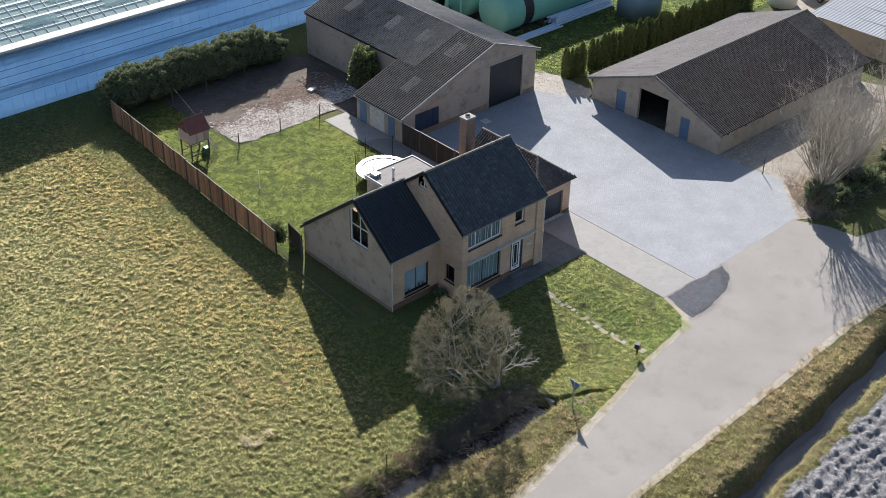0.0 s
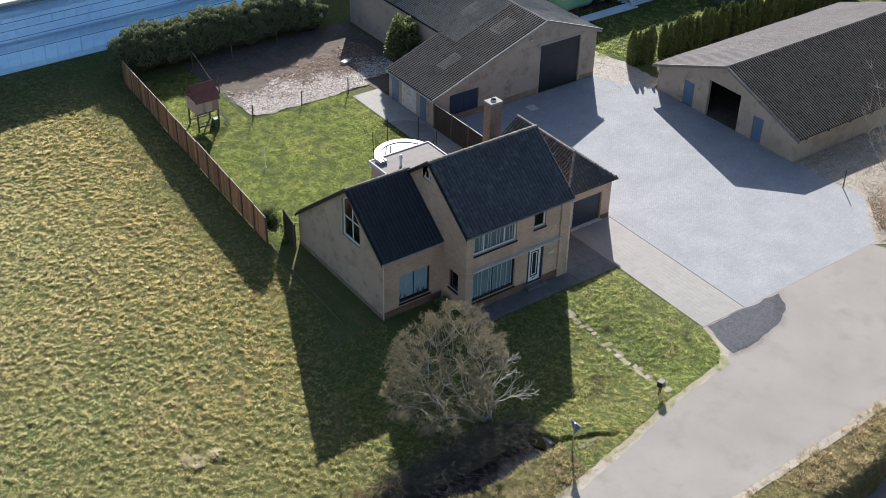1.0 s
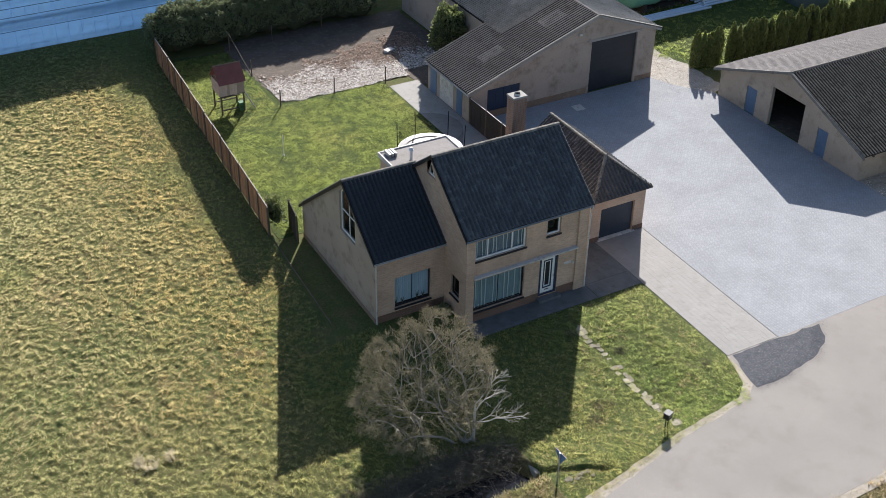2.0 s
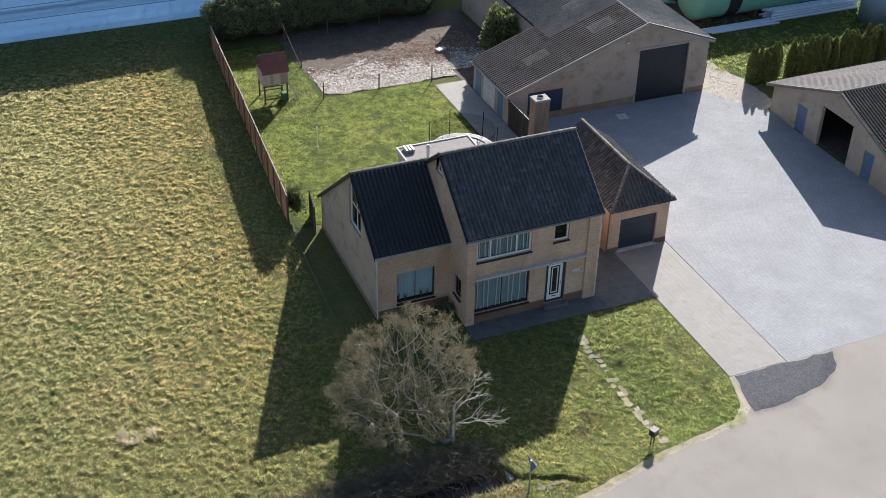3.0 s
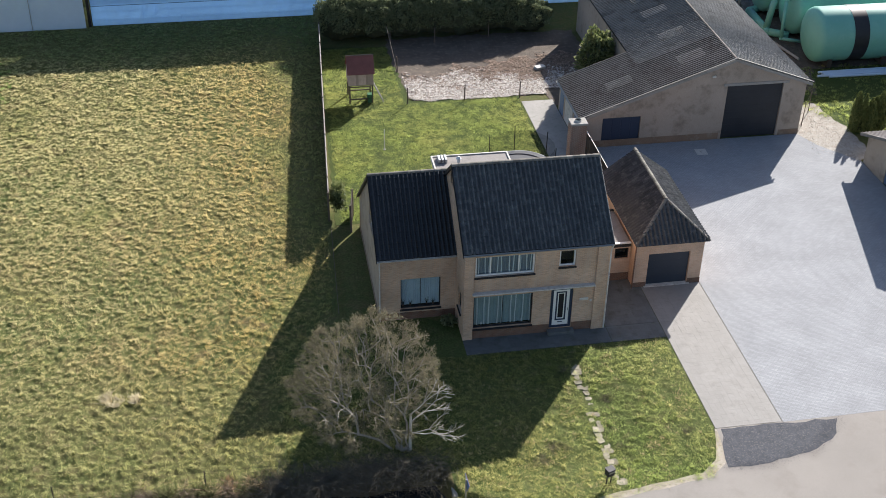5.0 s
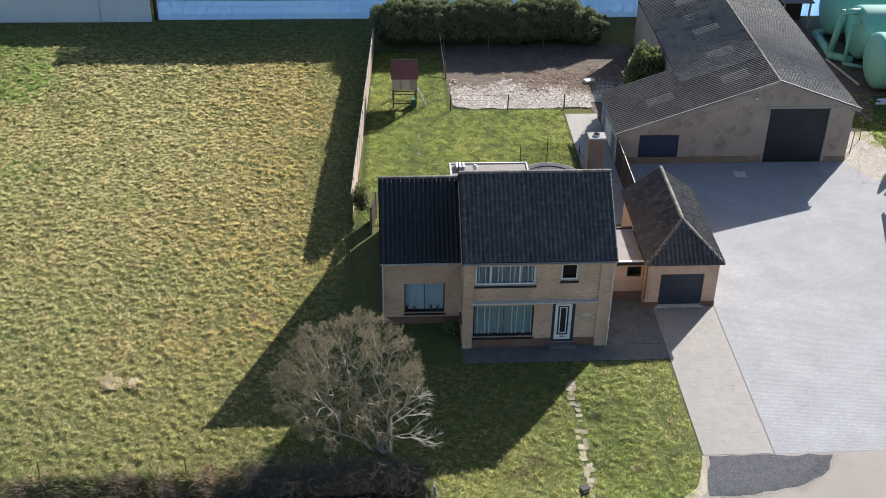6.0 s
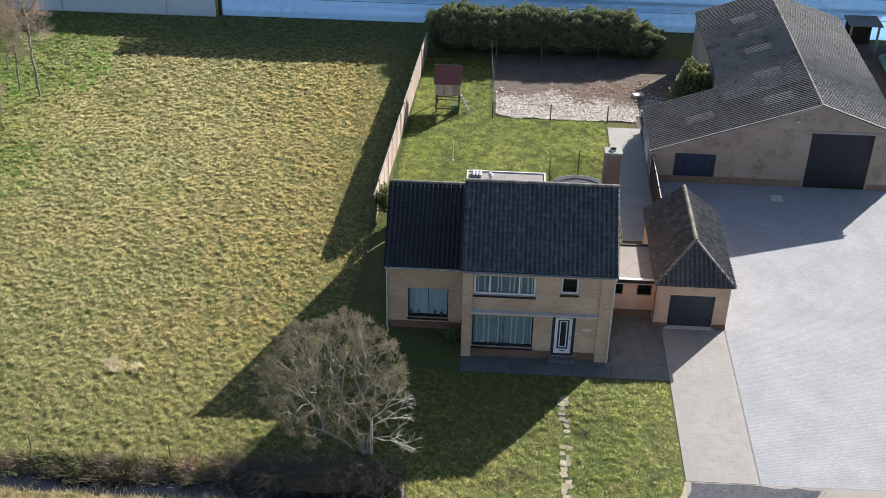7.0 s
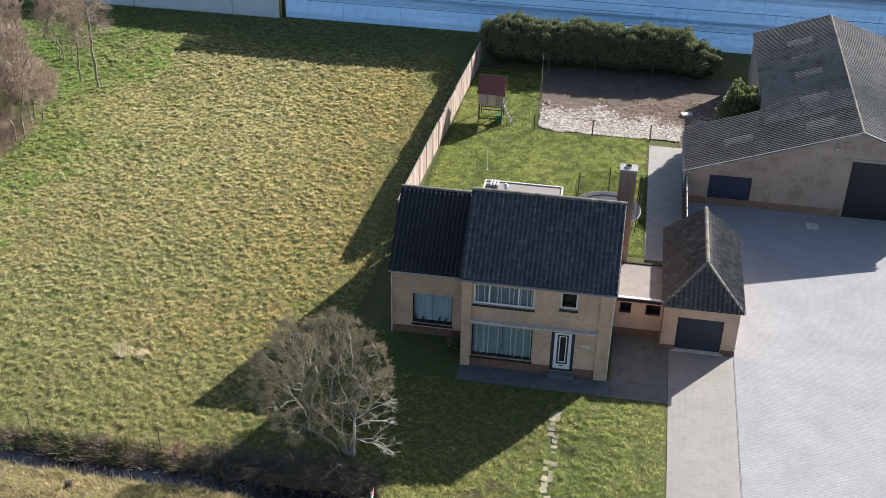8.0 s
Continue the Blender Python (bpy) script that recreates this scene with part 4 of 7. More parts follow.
for x, y, tall in ((-2.85, 2.38, 0.42), (-2.45, 2.38, 0.3), (-1.55, 2.38, 0.46), (-1.2, 2.38, 0.3)):
    pot = thing("potted_plant", "small dark potted plant behind the window", "plant", x, y, 0.705, group="plants on the window sill")
    part("pot", rod(bmesh.new(), (0, 0, 0), (0, 0, 0.12), 0.035, 0.048, 10), BRICK_RED, pot)
    bm = bmesh.new()
    for k in range(9):
        a = k * 2.4
        rod(bm, (0, 0, 0.1), (math.cos(a) * 0.13, math.sin(a) * 0.03, 0.1 + tall * (0.5 + 0.5 * math.sin(k * 1.7) ** 2)), 0.012, 0.003, 4)
    part("leaves", bm, HEDGE_CORE, pot)
wroof = part("roof", slab(bmesh.new(), [(1.98, 4.05), (5.8, 7.02), (11.95, 2.14), (11.95, 2.02), (5.8, 6.88), (1.98, 3.93)], [], plane_yz(X0 - 0.12), 4.40), DARK, wing)
p1 = (7.02 - 4.05) / (5.8 - 1.98)
tile_slope(wroof, slope_matrix((X0 - 0.12, 1.95, 4.04), (1, 0, 0), (0, 1, p1)), 4.36, 3.85 * math.sqrt(1 + p1 * p1), own=240, single=PANTILE_WING, joined=PANTILE_WING_REST, rng=random.Random(9))
p2 = (7.02 - 2.14) / (11.95 - 5.8)
tile_slope(wroof, slope_matrix((0.08, 11.98, 2.14), (-1, 0, 0), (0, -1, p2)), 4.36, 6.18 * math.sqrt(1 + p2 * p2), own=0)
ridge_row(wroof, (X0 - 0.14, 5.8, 7.04), (-0.02, 5.8, 7.04), 0.12)
for a, b in (((1.94, 4.04), (5.8, 7.08)), ((11.98, 2.14), (5.8, 7.08))):
    part("verge_board", slab(bmesh.new(), [a, b, (b[0], b[1] - 0.22), (a[0], a[1] - 0.2)], [], plane_yz(X0 - 0.15), 0.03), DARK, wroof)
gutter(wroof, (X0 - 0.12, 1.9, 4.0), (-0.02, 1.9, 4.0), material=OFFWHITE)
part("downpipe", rod(bmesh.new(), (X0 + 0.02, 2.04, 3.97), (X0 + 0.02, 2.04, 0.0), 0.04), OFFWHITE, wing)

# flat-roofed rear part
rear = thing("rear_extension", "flat-roofed rear extension with a white roof edge", "house extension")
part("wall", boxed(-0.1, 4.15, 7.37, 9.6, -0.3, 5.55), BRICK, rear)
part("flat_roof", boxed(-0.1, 4.2, 5.9, 9.68, 5.56, 5.70), ROOF_FELT, rear, "pale grey felt flat roof")
part("roof_edge", slab(bmesh.new(), rect(-0.2, 4.3, 5.9, 9.76), [rect(-0.11, 4.21, 6.0, 9.67)], Matrix.Translation((0, 0, 5.5)), 0.26), OFFWHITE, rear, "white roof edging")
part("vent_pipe", rod(bmesh.new(), (1.15, 8.2, 5.7), (1.15, 8.2, 6.35), 0.09, sides=10), WHITE, rear, "white vent pipe")
part("vent_cap", rod(bmesh.new(), (1.15, 8.2, 6.35), (1.15, 8.2, 6.5), 0.16, 0.06, 10), WHITE, rear)
for k in range(3):
    part("roof_vent", boxed(0.12 + 0.19 * k, 0.26 + 0.19 * k, 8.9, 9.55, 5.72, 5.93, 0.02), ZINC, rear)

# chimney at the back
chimney = thing("chimney", "dull red brick chimney with a pale cap and two flues", "chimney", 0.14, 0.0, 0.15)
part("shaft", boxed(7.22, 8.12, 7.42, 8.12, -0.3, 8.2), CHIMNEY_BRICK, chimney)
part("cap", boxed(7.18, 8.16, 7.38, 8.16, 8.2, 8.32, 0.02), CONCRETE, chimney, "pale concrete cap")
bm = bmesh.new()
bmesh.ops.create_cone(bm, cap_ends=False, segments=16, radius1=0.2, radius2=0.17, depth=0.12, matrix=Matrix.Translation((7.67, 7.77, 8.37)))
part("flue", bm, OFFWHITE, chimney)
# Dark disc in place of the shade down the flue.
part("dark_flue_disc", rod(bmesh.new(), (7.67, 7.77, 8.325), (7.67, 7.77, 8.345), 0.17, sides=16), VOID, chimney)

# link with flat roof
link = thing("house_link", "single-storey brick link with a pale flat roof", "house extension")
lw = [rect(8.1, 8.72, 1.45, 2.15), rect(9.5, 10.3, 1.45, 2.15)]
part("front_wall", slab(bmesh.new(), rect(W + 0.01, 10.44, -0.3, 2.4), lw, plane_xz(4.1), 0.25), BRICK_ORANGE, link, "peach brick wall")
part("plinth", boxed(W + 0.015, 10.43, 4.07, 4.098, -0.3, 0.5, 0.004), BRICK_RED, link, "red-brown brick plinth")
for w in lw:
    window(link, plane_xz(4.1), w, [], 0.06, DARK, deep=0.08, sill=False)
part("back_wall", boxed(W + 0.01, 10.44, 7.2, 7.36, -0.3, 2.4), BRICK, link)
part("flat_roof", boxed(W + 0.01, 10.34, 4.0, 7.5, 2.41, 2.56), ROOF_FELT, link)
part("fascia", boxed(W + 0.01, 10.34, 3.93, 3.998, 2.34, 2.55), DARK, link)
part("roof_trim", boxed(W + 0.01, 10.34, 3.90, 4.06, 2.565, 2.61), WHITE, link)
part("roof_trim", boxed(W + 0.01, 10.34, 7.40, 7.54, 2.565, 2.63), DARK, link)

# garage
garage = thing("garage", "brick garage with a hipped brown pantile roof", "garage")
gd = rect(11.22, 13.66, -0.05, 2.16)
part("front_wall", slab(bmesh.new(), rect(10.45, 14.42, -0.3, 2.92), [gd], plane_xz(3.25), 0.3), BRICK_ORANGE, garage)
part("side_wall", boxed(10.45, 10.75, 3.551, 10.6, -0.3, 2.92), BRICK_ORANGE, garage)
part("side_wall", boxed(14.12, 14.42, 3.551, 10.6, -0.3, 2.92), BRICK_ORANGE, garage)
part("back_wall", slab(bmesh.new(), [(10.451, -0.3), (14.419, -0.3), (14.419, 2.93), (12.44, 4.5), (10.451, 2.93)], [], plane_xz(10.6), -0.25), BRICK_ORANGE, garage)
for x0, x1 in ((10.44, 11.2), (13.68, 14.43)):
    part("plinth", boxed(x0, x1, 3.22, 3.248, -0.3, 0.3, 0.004), BRICK_RED, garage)
gdoor = part("garage_door", boxed(11.23, 13.65, 3.40, 3.44, 0.02, 2.15), SLATE, garage, "navy sectional garage door")
for k in range(4):
    part("door_section", boxed(11.25, 13.63, 3.385, 3.402, 0.06 + k * 0.52, 0.577 + k * 0.52, 0.004), SLATE, gdoor)
part("threshold", boxed(11.1, 13.8, 3.1, 3.4, -0.05, 0.04, 0.01), OFFWHITE, garage, "pale threshold strip")
E0, EF, EX0, EX1, RX, GZ, HY = 2.97, 2.88, 10.28, 14.56, 12.48, 4.62, 4.98
bm = bmesh.new()
pts = [(EX0, EF, E0), (EX1, EF, E0), (EX1, 10.85, E0), (EX0, 10.85, E0), (RX, HY, GZ), (RX, 10.85, GZ)]
vs = [bm.verts.new(p) for p in pts]
for f in ((0, 1, 4), (1, 2, 5, 4), (3, 0, 4, 5), (2, 3, 5), (3, 2, 1, 0)):
    bm.faces.new([vs[i] for i in f])
groof = part("roof", bm, DARK, garage, "brown weathered pantile hipped roof")
hs = math.hypot(RX - EX0, GZ - E0)
gp = (GZ - E0) / (RX - EX0)
LEN = 10.85 - EF
tile_slope(groof, slope_matrix((EX0, 10.85, E0), (0, -1, 0), (1, 0, gp)), LEN, hs, keep=lambda u, v: u < LEN - (HY - EF) * v / hs, own=150, w=0.25, l=0.28, single=PANTILE_OLD, joined=PANTILE_OLD)
tile_slope(groof, slope_matrix((EX1, EF, E0), (0, 1, 0), (-1, 0, gp)), LEN, hs, keep=lambda u, v: u > (HY - EF) * v / hs, own=0, w=0.25, l=0.28, joined=PANTILE_OLD)
hf = math.hypot(HY - EF, GZ - E0)
tile_slope(groof, slope_matrix((EX0, EF, E0), (1, 0, 0), (0, 1, (GZ - E0) / (HY - EF))), EX1 - EX0, hf, keep=lambda u, v: v / hf * 2.14 < u < (EX1 - EX0) - v / hf * 2.14, own=100, w=0.25, l=0.28, single=PANTILE_OLD, joined=PANTILE_OLD)
ridge_row(groof, (RX, HY - 0.05, GZ + 0.03), (RX, 10.9, GZ + 0.03), 0.12)
ridge_row(groof, (EX0, EF, E0 + 0.03), (RX, HY, GZ + 0.05), 0.1)
ridge_row(groof, (EX1, EF, E0 + 0.03), (RX, HY, GZ + 0.05), 0.1)
part("downpipe", rod(bmesh.new(), (10.38, 3.15, 2.9), (10.38, 3.15, 0.0), 0.04), BRICK_RED, garage)

# ---- the barn ----
barn = thing("barn", "beige rendered barn with a corrugated roof", "barn")
BX0, BX1, BY0, BY1, BRX, BRZ = 11.75, 27.5, 19.65, 39.3, 22.05, 6.05
LE, RE = 2.28, 4.0
def barn_z(x):
    return BRZ - (BRX - x) * (BRZ - LE) / (BRX - 11.57) if x < BRX else BRZ - (x - BRX) * (BRZ - RE) / (27.75 - BRX)
bdoor, bwin = rect(21.8, 25.82, -0.1, 4.0), rect(13.2, 15.88, 0.1, 2.16)
part("front_wall", slab(bmesh.new(), [(BX0, -0.4), (BX1, -0.4), (BX1, barn_z(BX1) - 0.08), (BRX, BRZ - 0.08), (BX0, barn_z(BX0) - 0.08)], [bdoor, bwin], plane_xz(BY0), 0.3), RENDER_WALL, barn, "beige rendered gable wall")
for x0, x1 in ((BX0 - 0.002, 21.6), (26.0, BX1 + 0.002)):
    part("plinth", boxed(x0, x1, BY0 - 0.025, BY0 - 0.002, -0.3, 0.5 if x0 < 15 else 0.4, 0.004), BROWN_BASE, barn)
part("side_wall", boxed(BX0, BX0 + 0.3, BY0 + 0.301, 25.6, -0.4, barn_z(BX0) - 0.08), RENDER_WALL, barn)
part("wing_back_wall", slab(bmesh.new(), [(BX0 + 0.001, -0.4), (16.7, -0.4), (16.7, barn_z(16.7) - 0.1), (BX0 + 0.001, barn_z(BX0) - 0.08)], [], plane_xz(25.6), -0.3), RENDER_WALL, barn)
part("side_wall", boxed(16.7, 17.0, 25.3, BY1, -0.4, barn_z(16.7) - 0.1), RENDER_WALL, barn)
part("side_wall", boxed(BX1 - 0.3, BX1, BY0 + 0.301, BY1, -0.4, barn_z(BX1) - 0.1), RENDER_WALL, barn)
part("back_wall", slab(bmesh.new(), [(17.001, -0.4), (BX1 - 0.301, -0.4), (BX1 - 0.301, barn_z(BX1) - 0.1), (BRX, BRZ - 0.1), (17.001, barn_z(17) - 0.1)], [], plane_xz(BY1), -0.3), RENDER_WALL, barn)
bd = part("barn_door", boxed(21.82, 25.8, BY0 + 0.12, BY0 + 0.16, 0.02, 3.98), NIGHT, barn, "dark blue-black roller door")
for k in range(8):
    part("door_section", boxed(21.84, 25.78, BY0 + 0.105, BY0 + 0.121, 0.05 + k * 0.49, 0.535 + k * 0.49, 0.003), NIGHT, bd)
for b in ((21.62, 21.79, BY0 - 0.02, BY0 + 0.1, 0, 4.0), (25.83, 26.0, BY0 - 0.02, BY0 + 0.1, 0, 4.0), (21.5, 26.2, BY0 - 0.04, BY0 + 0.1, 4.01, 4.2)):
    part("door_surround", boxed(*b, 0.01), CONCRETE if b[4] > 3 else RENDER_WALL, barn, "pale concrete lintel" if b[4] > 3 else "")
bw = part("blue_door", boxed(13.22, 15.86, BY0 + 0.1, BY0 + 0.14, 0.12, 2.14), NAVY, barn, "navy double door")
for k in range(4):
    part("door_panel", boxed(13.26 + k * 0.65, 13.87 + k * 0.65, BY0 + 0.08, BY0 + 0.101, 0.16, 2.1, 0.008), NAVY, bw)
part("wall_lamp", boxed(20.55, 20.8, BY0 - 0.16, BY0 - 0.002, 4.75, 4.88, 0.02), OFFWHITE, barn, "small pale outdoor lamp")
for y0, y1, m in ((24.3, 25.2, BLUE_DOOR), (20.6, 21.4, BLUE_DOOR), (21.9, 23.8, OFFWHITE)):
    part("side_door", boxed(BX0 - 0.03, BX0 - 0.002, y0, y1, 0.05, 1.95, 0.006), m, barn)
slopeL, slopeR = (BRZ - LE) / (BRX - 11.57), (BRZ - RE) / (27.75 - BRX)
lenL, lenR = math.hypot(BRX - 11.57, BRZ - LE), math.hypot(27.75 - BRX, BRZ - RE)
wing_v = lenL * (16.57 - 11.57) / (BRX - 11.57)
broof = part("roof", slab(bmesh.new(), [(11.7, LE - 0.10), (BRX, BRZ - 0.06), (27.7, RE - 0.08), (27.7, RE - 0.16), (BRX, BRZ - 0.16), (11.7, LE - 0.18)], [], plane_xz(BY0 - 0.1), 6.1), DARK, barn, "corrugated fibre cement roof")
part("roof_deck", slab(bmesh.new(), [(16.6, barn_z(16.6) - 0.08), (BRX, BRZ - 0.06), (27.7, RE - 0.08), (27.7, RE - 0.16), (BRX, BRZ - 0.16), (16.6, barn_z(16.6) - 0.16)], [], plane_xz(BY0 + 6.0), BY1 - BY0 - 5.9), DARK, broof)
corrugated("roof_sheet", broof, slope_matrix((11.57, BY0 + 6.17, LE), (0, -1, 0), (1, 0, slopeL)), 6.4, wing_v + 0.12, CORRUGATED, "grey corrugated sheet with shade-darkened channels", trough_shade=CHANNEL_SHADE)
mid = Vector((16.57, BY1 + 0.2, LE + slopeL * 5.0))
corrugated("roof_sheet", broof, slope_matrix(mid, (0, -1, 0), (1, 0, slopeL)), BY1 - BY0 + 0.43, lenL - wing_v, CORRUGATED, trough_shade=CHANNEL_SHADE)
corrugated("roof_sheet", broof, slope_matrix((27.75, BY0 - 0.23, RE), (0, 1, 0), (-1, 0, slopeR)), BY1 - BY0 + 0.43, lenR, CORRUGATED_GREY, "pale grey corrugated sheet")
ridge_row(broof, (BRX, BY0 - 0.25, BRZ + 0.01), (BRX, BY1 + 0.2, BRZ - 0.01), 0.085, CORRUGATED_DARK, 1.1)
for a, b in (((11.5, LE), (BRX, BRZ + 0.04)), ((27.8, RE), (BRX, BRZ + 0.04))):
    part("verge_trim", slab(bmesh.new(), [a, b, (b[0], b[1] - 0.2), (a[0], a[1] - 0.2)], [], plane_xz(BY0 - 0.27), 0.04), CONCRETE, broof)
for a, b in (((11.45, LE + 0.05), (BRX, BRZ + 0.09)), ((27.85, RE + 0.05), (BRX, BRZ + 0.09))):
    part("barge_cap", slab(bmesh.new(), [a, b, (b[0], b[1] + 0.05), (a[0], a[1] + 0.05)], [], plane_xz(BY0 - 0.31), 0.13), CORRUGATED_LICHEN, broof, "pale fibre cement barge cap")
for y0, x0 in ((35.7, 19.6), (32.7, 19.7), (30.0, 19.75), (25.9, 19.75), (22.0, 19.8), (22.1, 14.9)):
    at = Vector((x0 - 0.85, y0 + 0.53, barn_z(x0 - 0.85) + 0.005))
    corrugated("pale_sheet", broof, slope_matrix(at, (0, -1, 0), (1, 0, slopeL)), 1.05, 1.85, CORRUGATED_LICHEN, "paler weathered roof sheet", trough_shade=CHANNEL_SHADE)
gutter(broof, (11.5, BY0 + 6.1, LE - 0.06), (11.5, BY0 - 0.2, LE - 0.06), material=OFFWHITE)

# ---- the long shed ----
shed = thing("shed", "long low rendered shed with a corrugated roof", "shed")
SX0, SX1, SY0, SY1, SRY, SRZ, SE = 30.25, 52.0, 1.15, 15.1, 8.2, 4.78, 2.15
so = [rect(6.7, 9.85, -0.1, 2.95), rect(11.25, 12.3, -0.05, 1.98), rect(4.3, 5.25, -0.05, 2.0)]
part("gable_wall", slab(bmesh.new(), [(SY0, -0.4), (SY1, -0.4), (SY1, SE - 0.05), (SRY, SRZ - 0.1), (SY0, SE - 0.05)], so, plane_yz(SX0), 0.25), SHED_WALL, shed, "pale rendered gable wall")
part("back_gable", slab(bmesh.new(), [(SY0, -0.4), (SY1, -0.4), (SY1, SE - 0.05), (SRY, SRZ - 0.1), (SY0, SE - 0.05)], [], plane_yz(SX1, -1), 0.25), SHED_WALL, shed)
part("side_wall", boxed(SX0 + 0.251, SX1 - 0.251, SY0, SY0 + 0.25, -0.4, SE - 0.05), SHED_WALL, shed)
part("side_wall", boxed(SX0 + 0.251, SX1 - 0.251, SY1 - 0.25, SY1, -0.4, SE - 0.05), SHED_WALL, shed)
part("inside_floor", boxed(SX0 + 0.26, SX1 - 0.26, SY0 + 0.26, SY1 - 0.26, -0.1, 0.012), EARTH, shed)
for o in so[1:]:
    d = part("blue_door", boxed(SX0 + 0.08, SX0 + 0.12, o[0][0] + 0.01, o[1][0] - 0.01, 0, o[2][1] - 0.01), BLUE_DOOR, shed, "faded blue plank door")
    for k in range(4):
        wd = (o[1][0] - o[0][0] - 0.04) / 4
        part("plank", boxed(SX0 + 0.06, SX0 + 0.081, o[0][0] + 0.02 + k * wd, o[0][0] + 0.01 + (k + 1) * wd, 0.02, o[2][1] - 0.03), BLUE_DOOR, d)
part("lintel", boxed(SX0 - 0.02, SX0 + 0.1, 6.55, 10.0, 2.96, 3.1), SHED_WALL, shed)
sroof = part("roof", slab(bmesh.new(), [(SY0 - 0.35, SE - 0.12), (SRY, SRZ - 0.06), (SY1 + 0.35, SE - 0.12), (SY1 + 0.35, SE - 0.2), (SRY, SRZ - 0.16), (SY0 - 0.35, SE - 0.2)], [], plane_yz(SX0 - 0.3), SX1 - SX0 + 0.6), DARK, shed, "corrugated fibre cement roof")
ss = (SRZ - SE + 0.06) / (SRY - SY0 + 0.35)
sl = math.hypot(SRY - SY0 + 0.35, SRZ - SE + 0.06)
corrugated("roof_sheet", sroof, slope_matrix((SX0 - 0.33, SY0 - 0.4, SE - 0.1), (1, 0, 0), (0, 1, ss)), SX1 - SX0 + 0.66, sl, CORRUGATED_DARK, "mossy dark corrugated sheet", trough_shade=CHANNEL_SHADE)
corrugated("roof_sheet", sroof, slope_matrix((SX1 + 0.33, SY1 + 0.4, SE - 0.1), (-1, 0, 0), (0, -1, ss)), SX1 - SX0 + 0.66, sl, CORRUGATED_PALE, "corrugated sheet paled for its sunlit slope")
ridge_row(sroof, (SX0 - 0.35, SRY, SRZ), (SX1 + 0.35, SRY, SRZ), 0.09, CORRUGATED_DARK, 1.1)
for a, b in (((SY0 - 0.45, SE - 0.1), (SRY, SRZ + 0.05)), ((SY1 + 0.45, SE - 0.1), (SRY, SRZ + 0.05))):
    part("verge_board", slab(bmesh.new(), [a, b, (b[0], b[1] - 0.2), (a[0], a[1] - 0.2)], [], plane_yz(SX0 - 0.40), 0.09), CORRUGATED_LICHEN, sroof)
for k in range(9):
    part("rafter_end", boxed(SX0 + 0.6 + k * 2.4, SX0 + 0.72 + k * 2.4, SY0 - 0.34, SY0 - 0.002, SE - 0.36, SE - 0.16), POST_WOOD, sroof)

# ---- the greenhouse ----
green = thing("greenhouse", "large greenhouse with blue screened wall and glass roof", "greenhouse")
GY, GT = 45.3, 5.62
part("screen_wall", boxed(-22.3, 75, GY, GY + 0.08, -0.1, GT), FILM, green, "blue plastic screen wall")
for z, x1 in ((1.65, 75), (2.76, 9), (3.47, 75), (4.13, 6)):
    part("rail", boxed(-22.3, x1, GY - 0.03, GY - 0.002, z, z + 0.05), FILM_LINE, green)
part("dark_strip", boxed(-22.3, 75, GY - 0.06, GY - 0.002, GT - 0.28, GT - 0.14), FILM_LINE, green)
for k in range(98):
    part("wall_post", boxed(-22.2 + k * 1.0, -22.175 + k * 1.0, GY - 0.05, GY - 0.031, 0, GT), FILM, green)
part("gutter_beam", boxed(-22.4, 75, GY - 0.12, GY + 1.1, GT + 0.002, GT + 0.22, 0.03), OFFWHITE, green, "pale gutter beam")
part("corner_post", boxed(-22.62, -22.4, GY - 0.1, GY + 0.2, -0.1, GT + 0.2, 0.02), DARK, green)
part("back_wall", boxed(-22.3, 75, GY + 60, GY + 60.1, -0.1, GT), FILM, green)
GLASS_ROOF = glassy("greenhouse_glass", (0.72, 0.84, 0.77), 0.55, 0.2)
far_bars = bmesh.new()
for s in range(8):
    y0 = GY + 1.1 + s * 4.0
    for a, b in (((y0, GT + 0.2), (y0 + 2.0, GT + 1.0)), ((y0 + 2.0, GT + 1.0), (y0 + 4.0, GT + 0.2))):
        part("roof_glass", slab(bmesh.new(), [a, b, (b[0], b[1] + 0.012), (a[0], a[1] + 0.012)], [], plane_yz(-22), 60), GLASS_ROOF, green)
        for k in range(54):
            p, q = (-21.9 + k * 1.1, a[0], a[1] + 0.03), (-21.9 + k * 1.1, b[0], b[1] + 0.03)
            if s < 2 and k < 40:
                part("glazing_bar", rod(bmesh.new(), p, q, 0.03, sides=4), WHITE, green)
            else:
                rod(far_bars, p, q, 0.03, sides=4)
        for v in (0.35, 0.7):
            ym, zm = a[0] + (b[0] - a[0]) * v, a[1] + (b[1] - a[1]) * v + 0.03
            part("purlin", boxed(-22, 38, ym - 0.02, ym + 0.02, zm, zm + 0.03), WHITE, green)
    part("gutter_beam", boxed(-22, 38, y0 + 3.9, y0 + 4.1, GT + 0.1, GT + 0.3), OFFWHITE, green)
    part("ridge_beam", boxed(-22, 38, y0 + 1.96, y0 + 2.04, GT + 0.98, GT + 1.06), WHITE, green)
tagged(part("glazing_bars", far_bars, WHITE, green), kind="stuff")
rng = random.Random(21)
for k in range(26):
    s, u = rng.randrange(3), -21.3 + rng.randrange(30) * 1.1
    y0 = GY + 1.25 + s * 4.0
    part("vent_pane", slab(bmesh.new(), [(y0 + 0.9, GT + 0.66), (y0 + 1.7, GT + 1.12), (y0 + 1.7, GT + 1.14), (y0 + 0.9, GT + 0.68)], [], plane_yz(u), 2.1), GLASS_ROOF, green, "open glass roof vent")
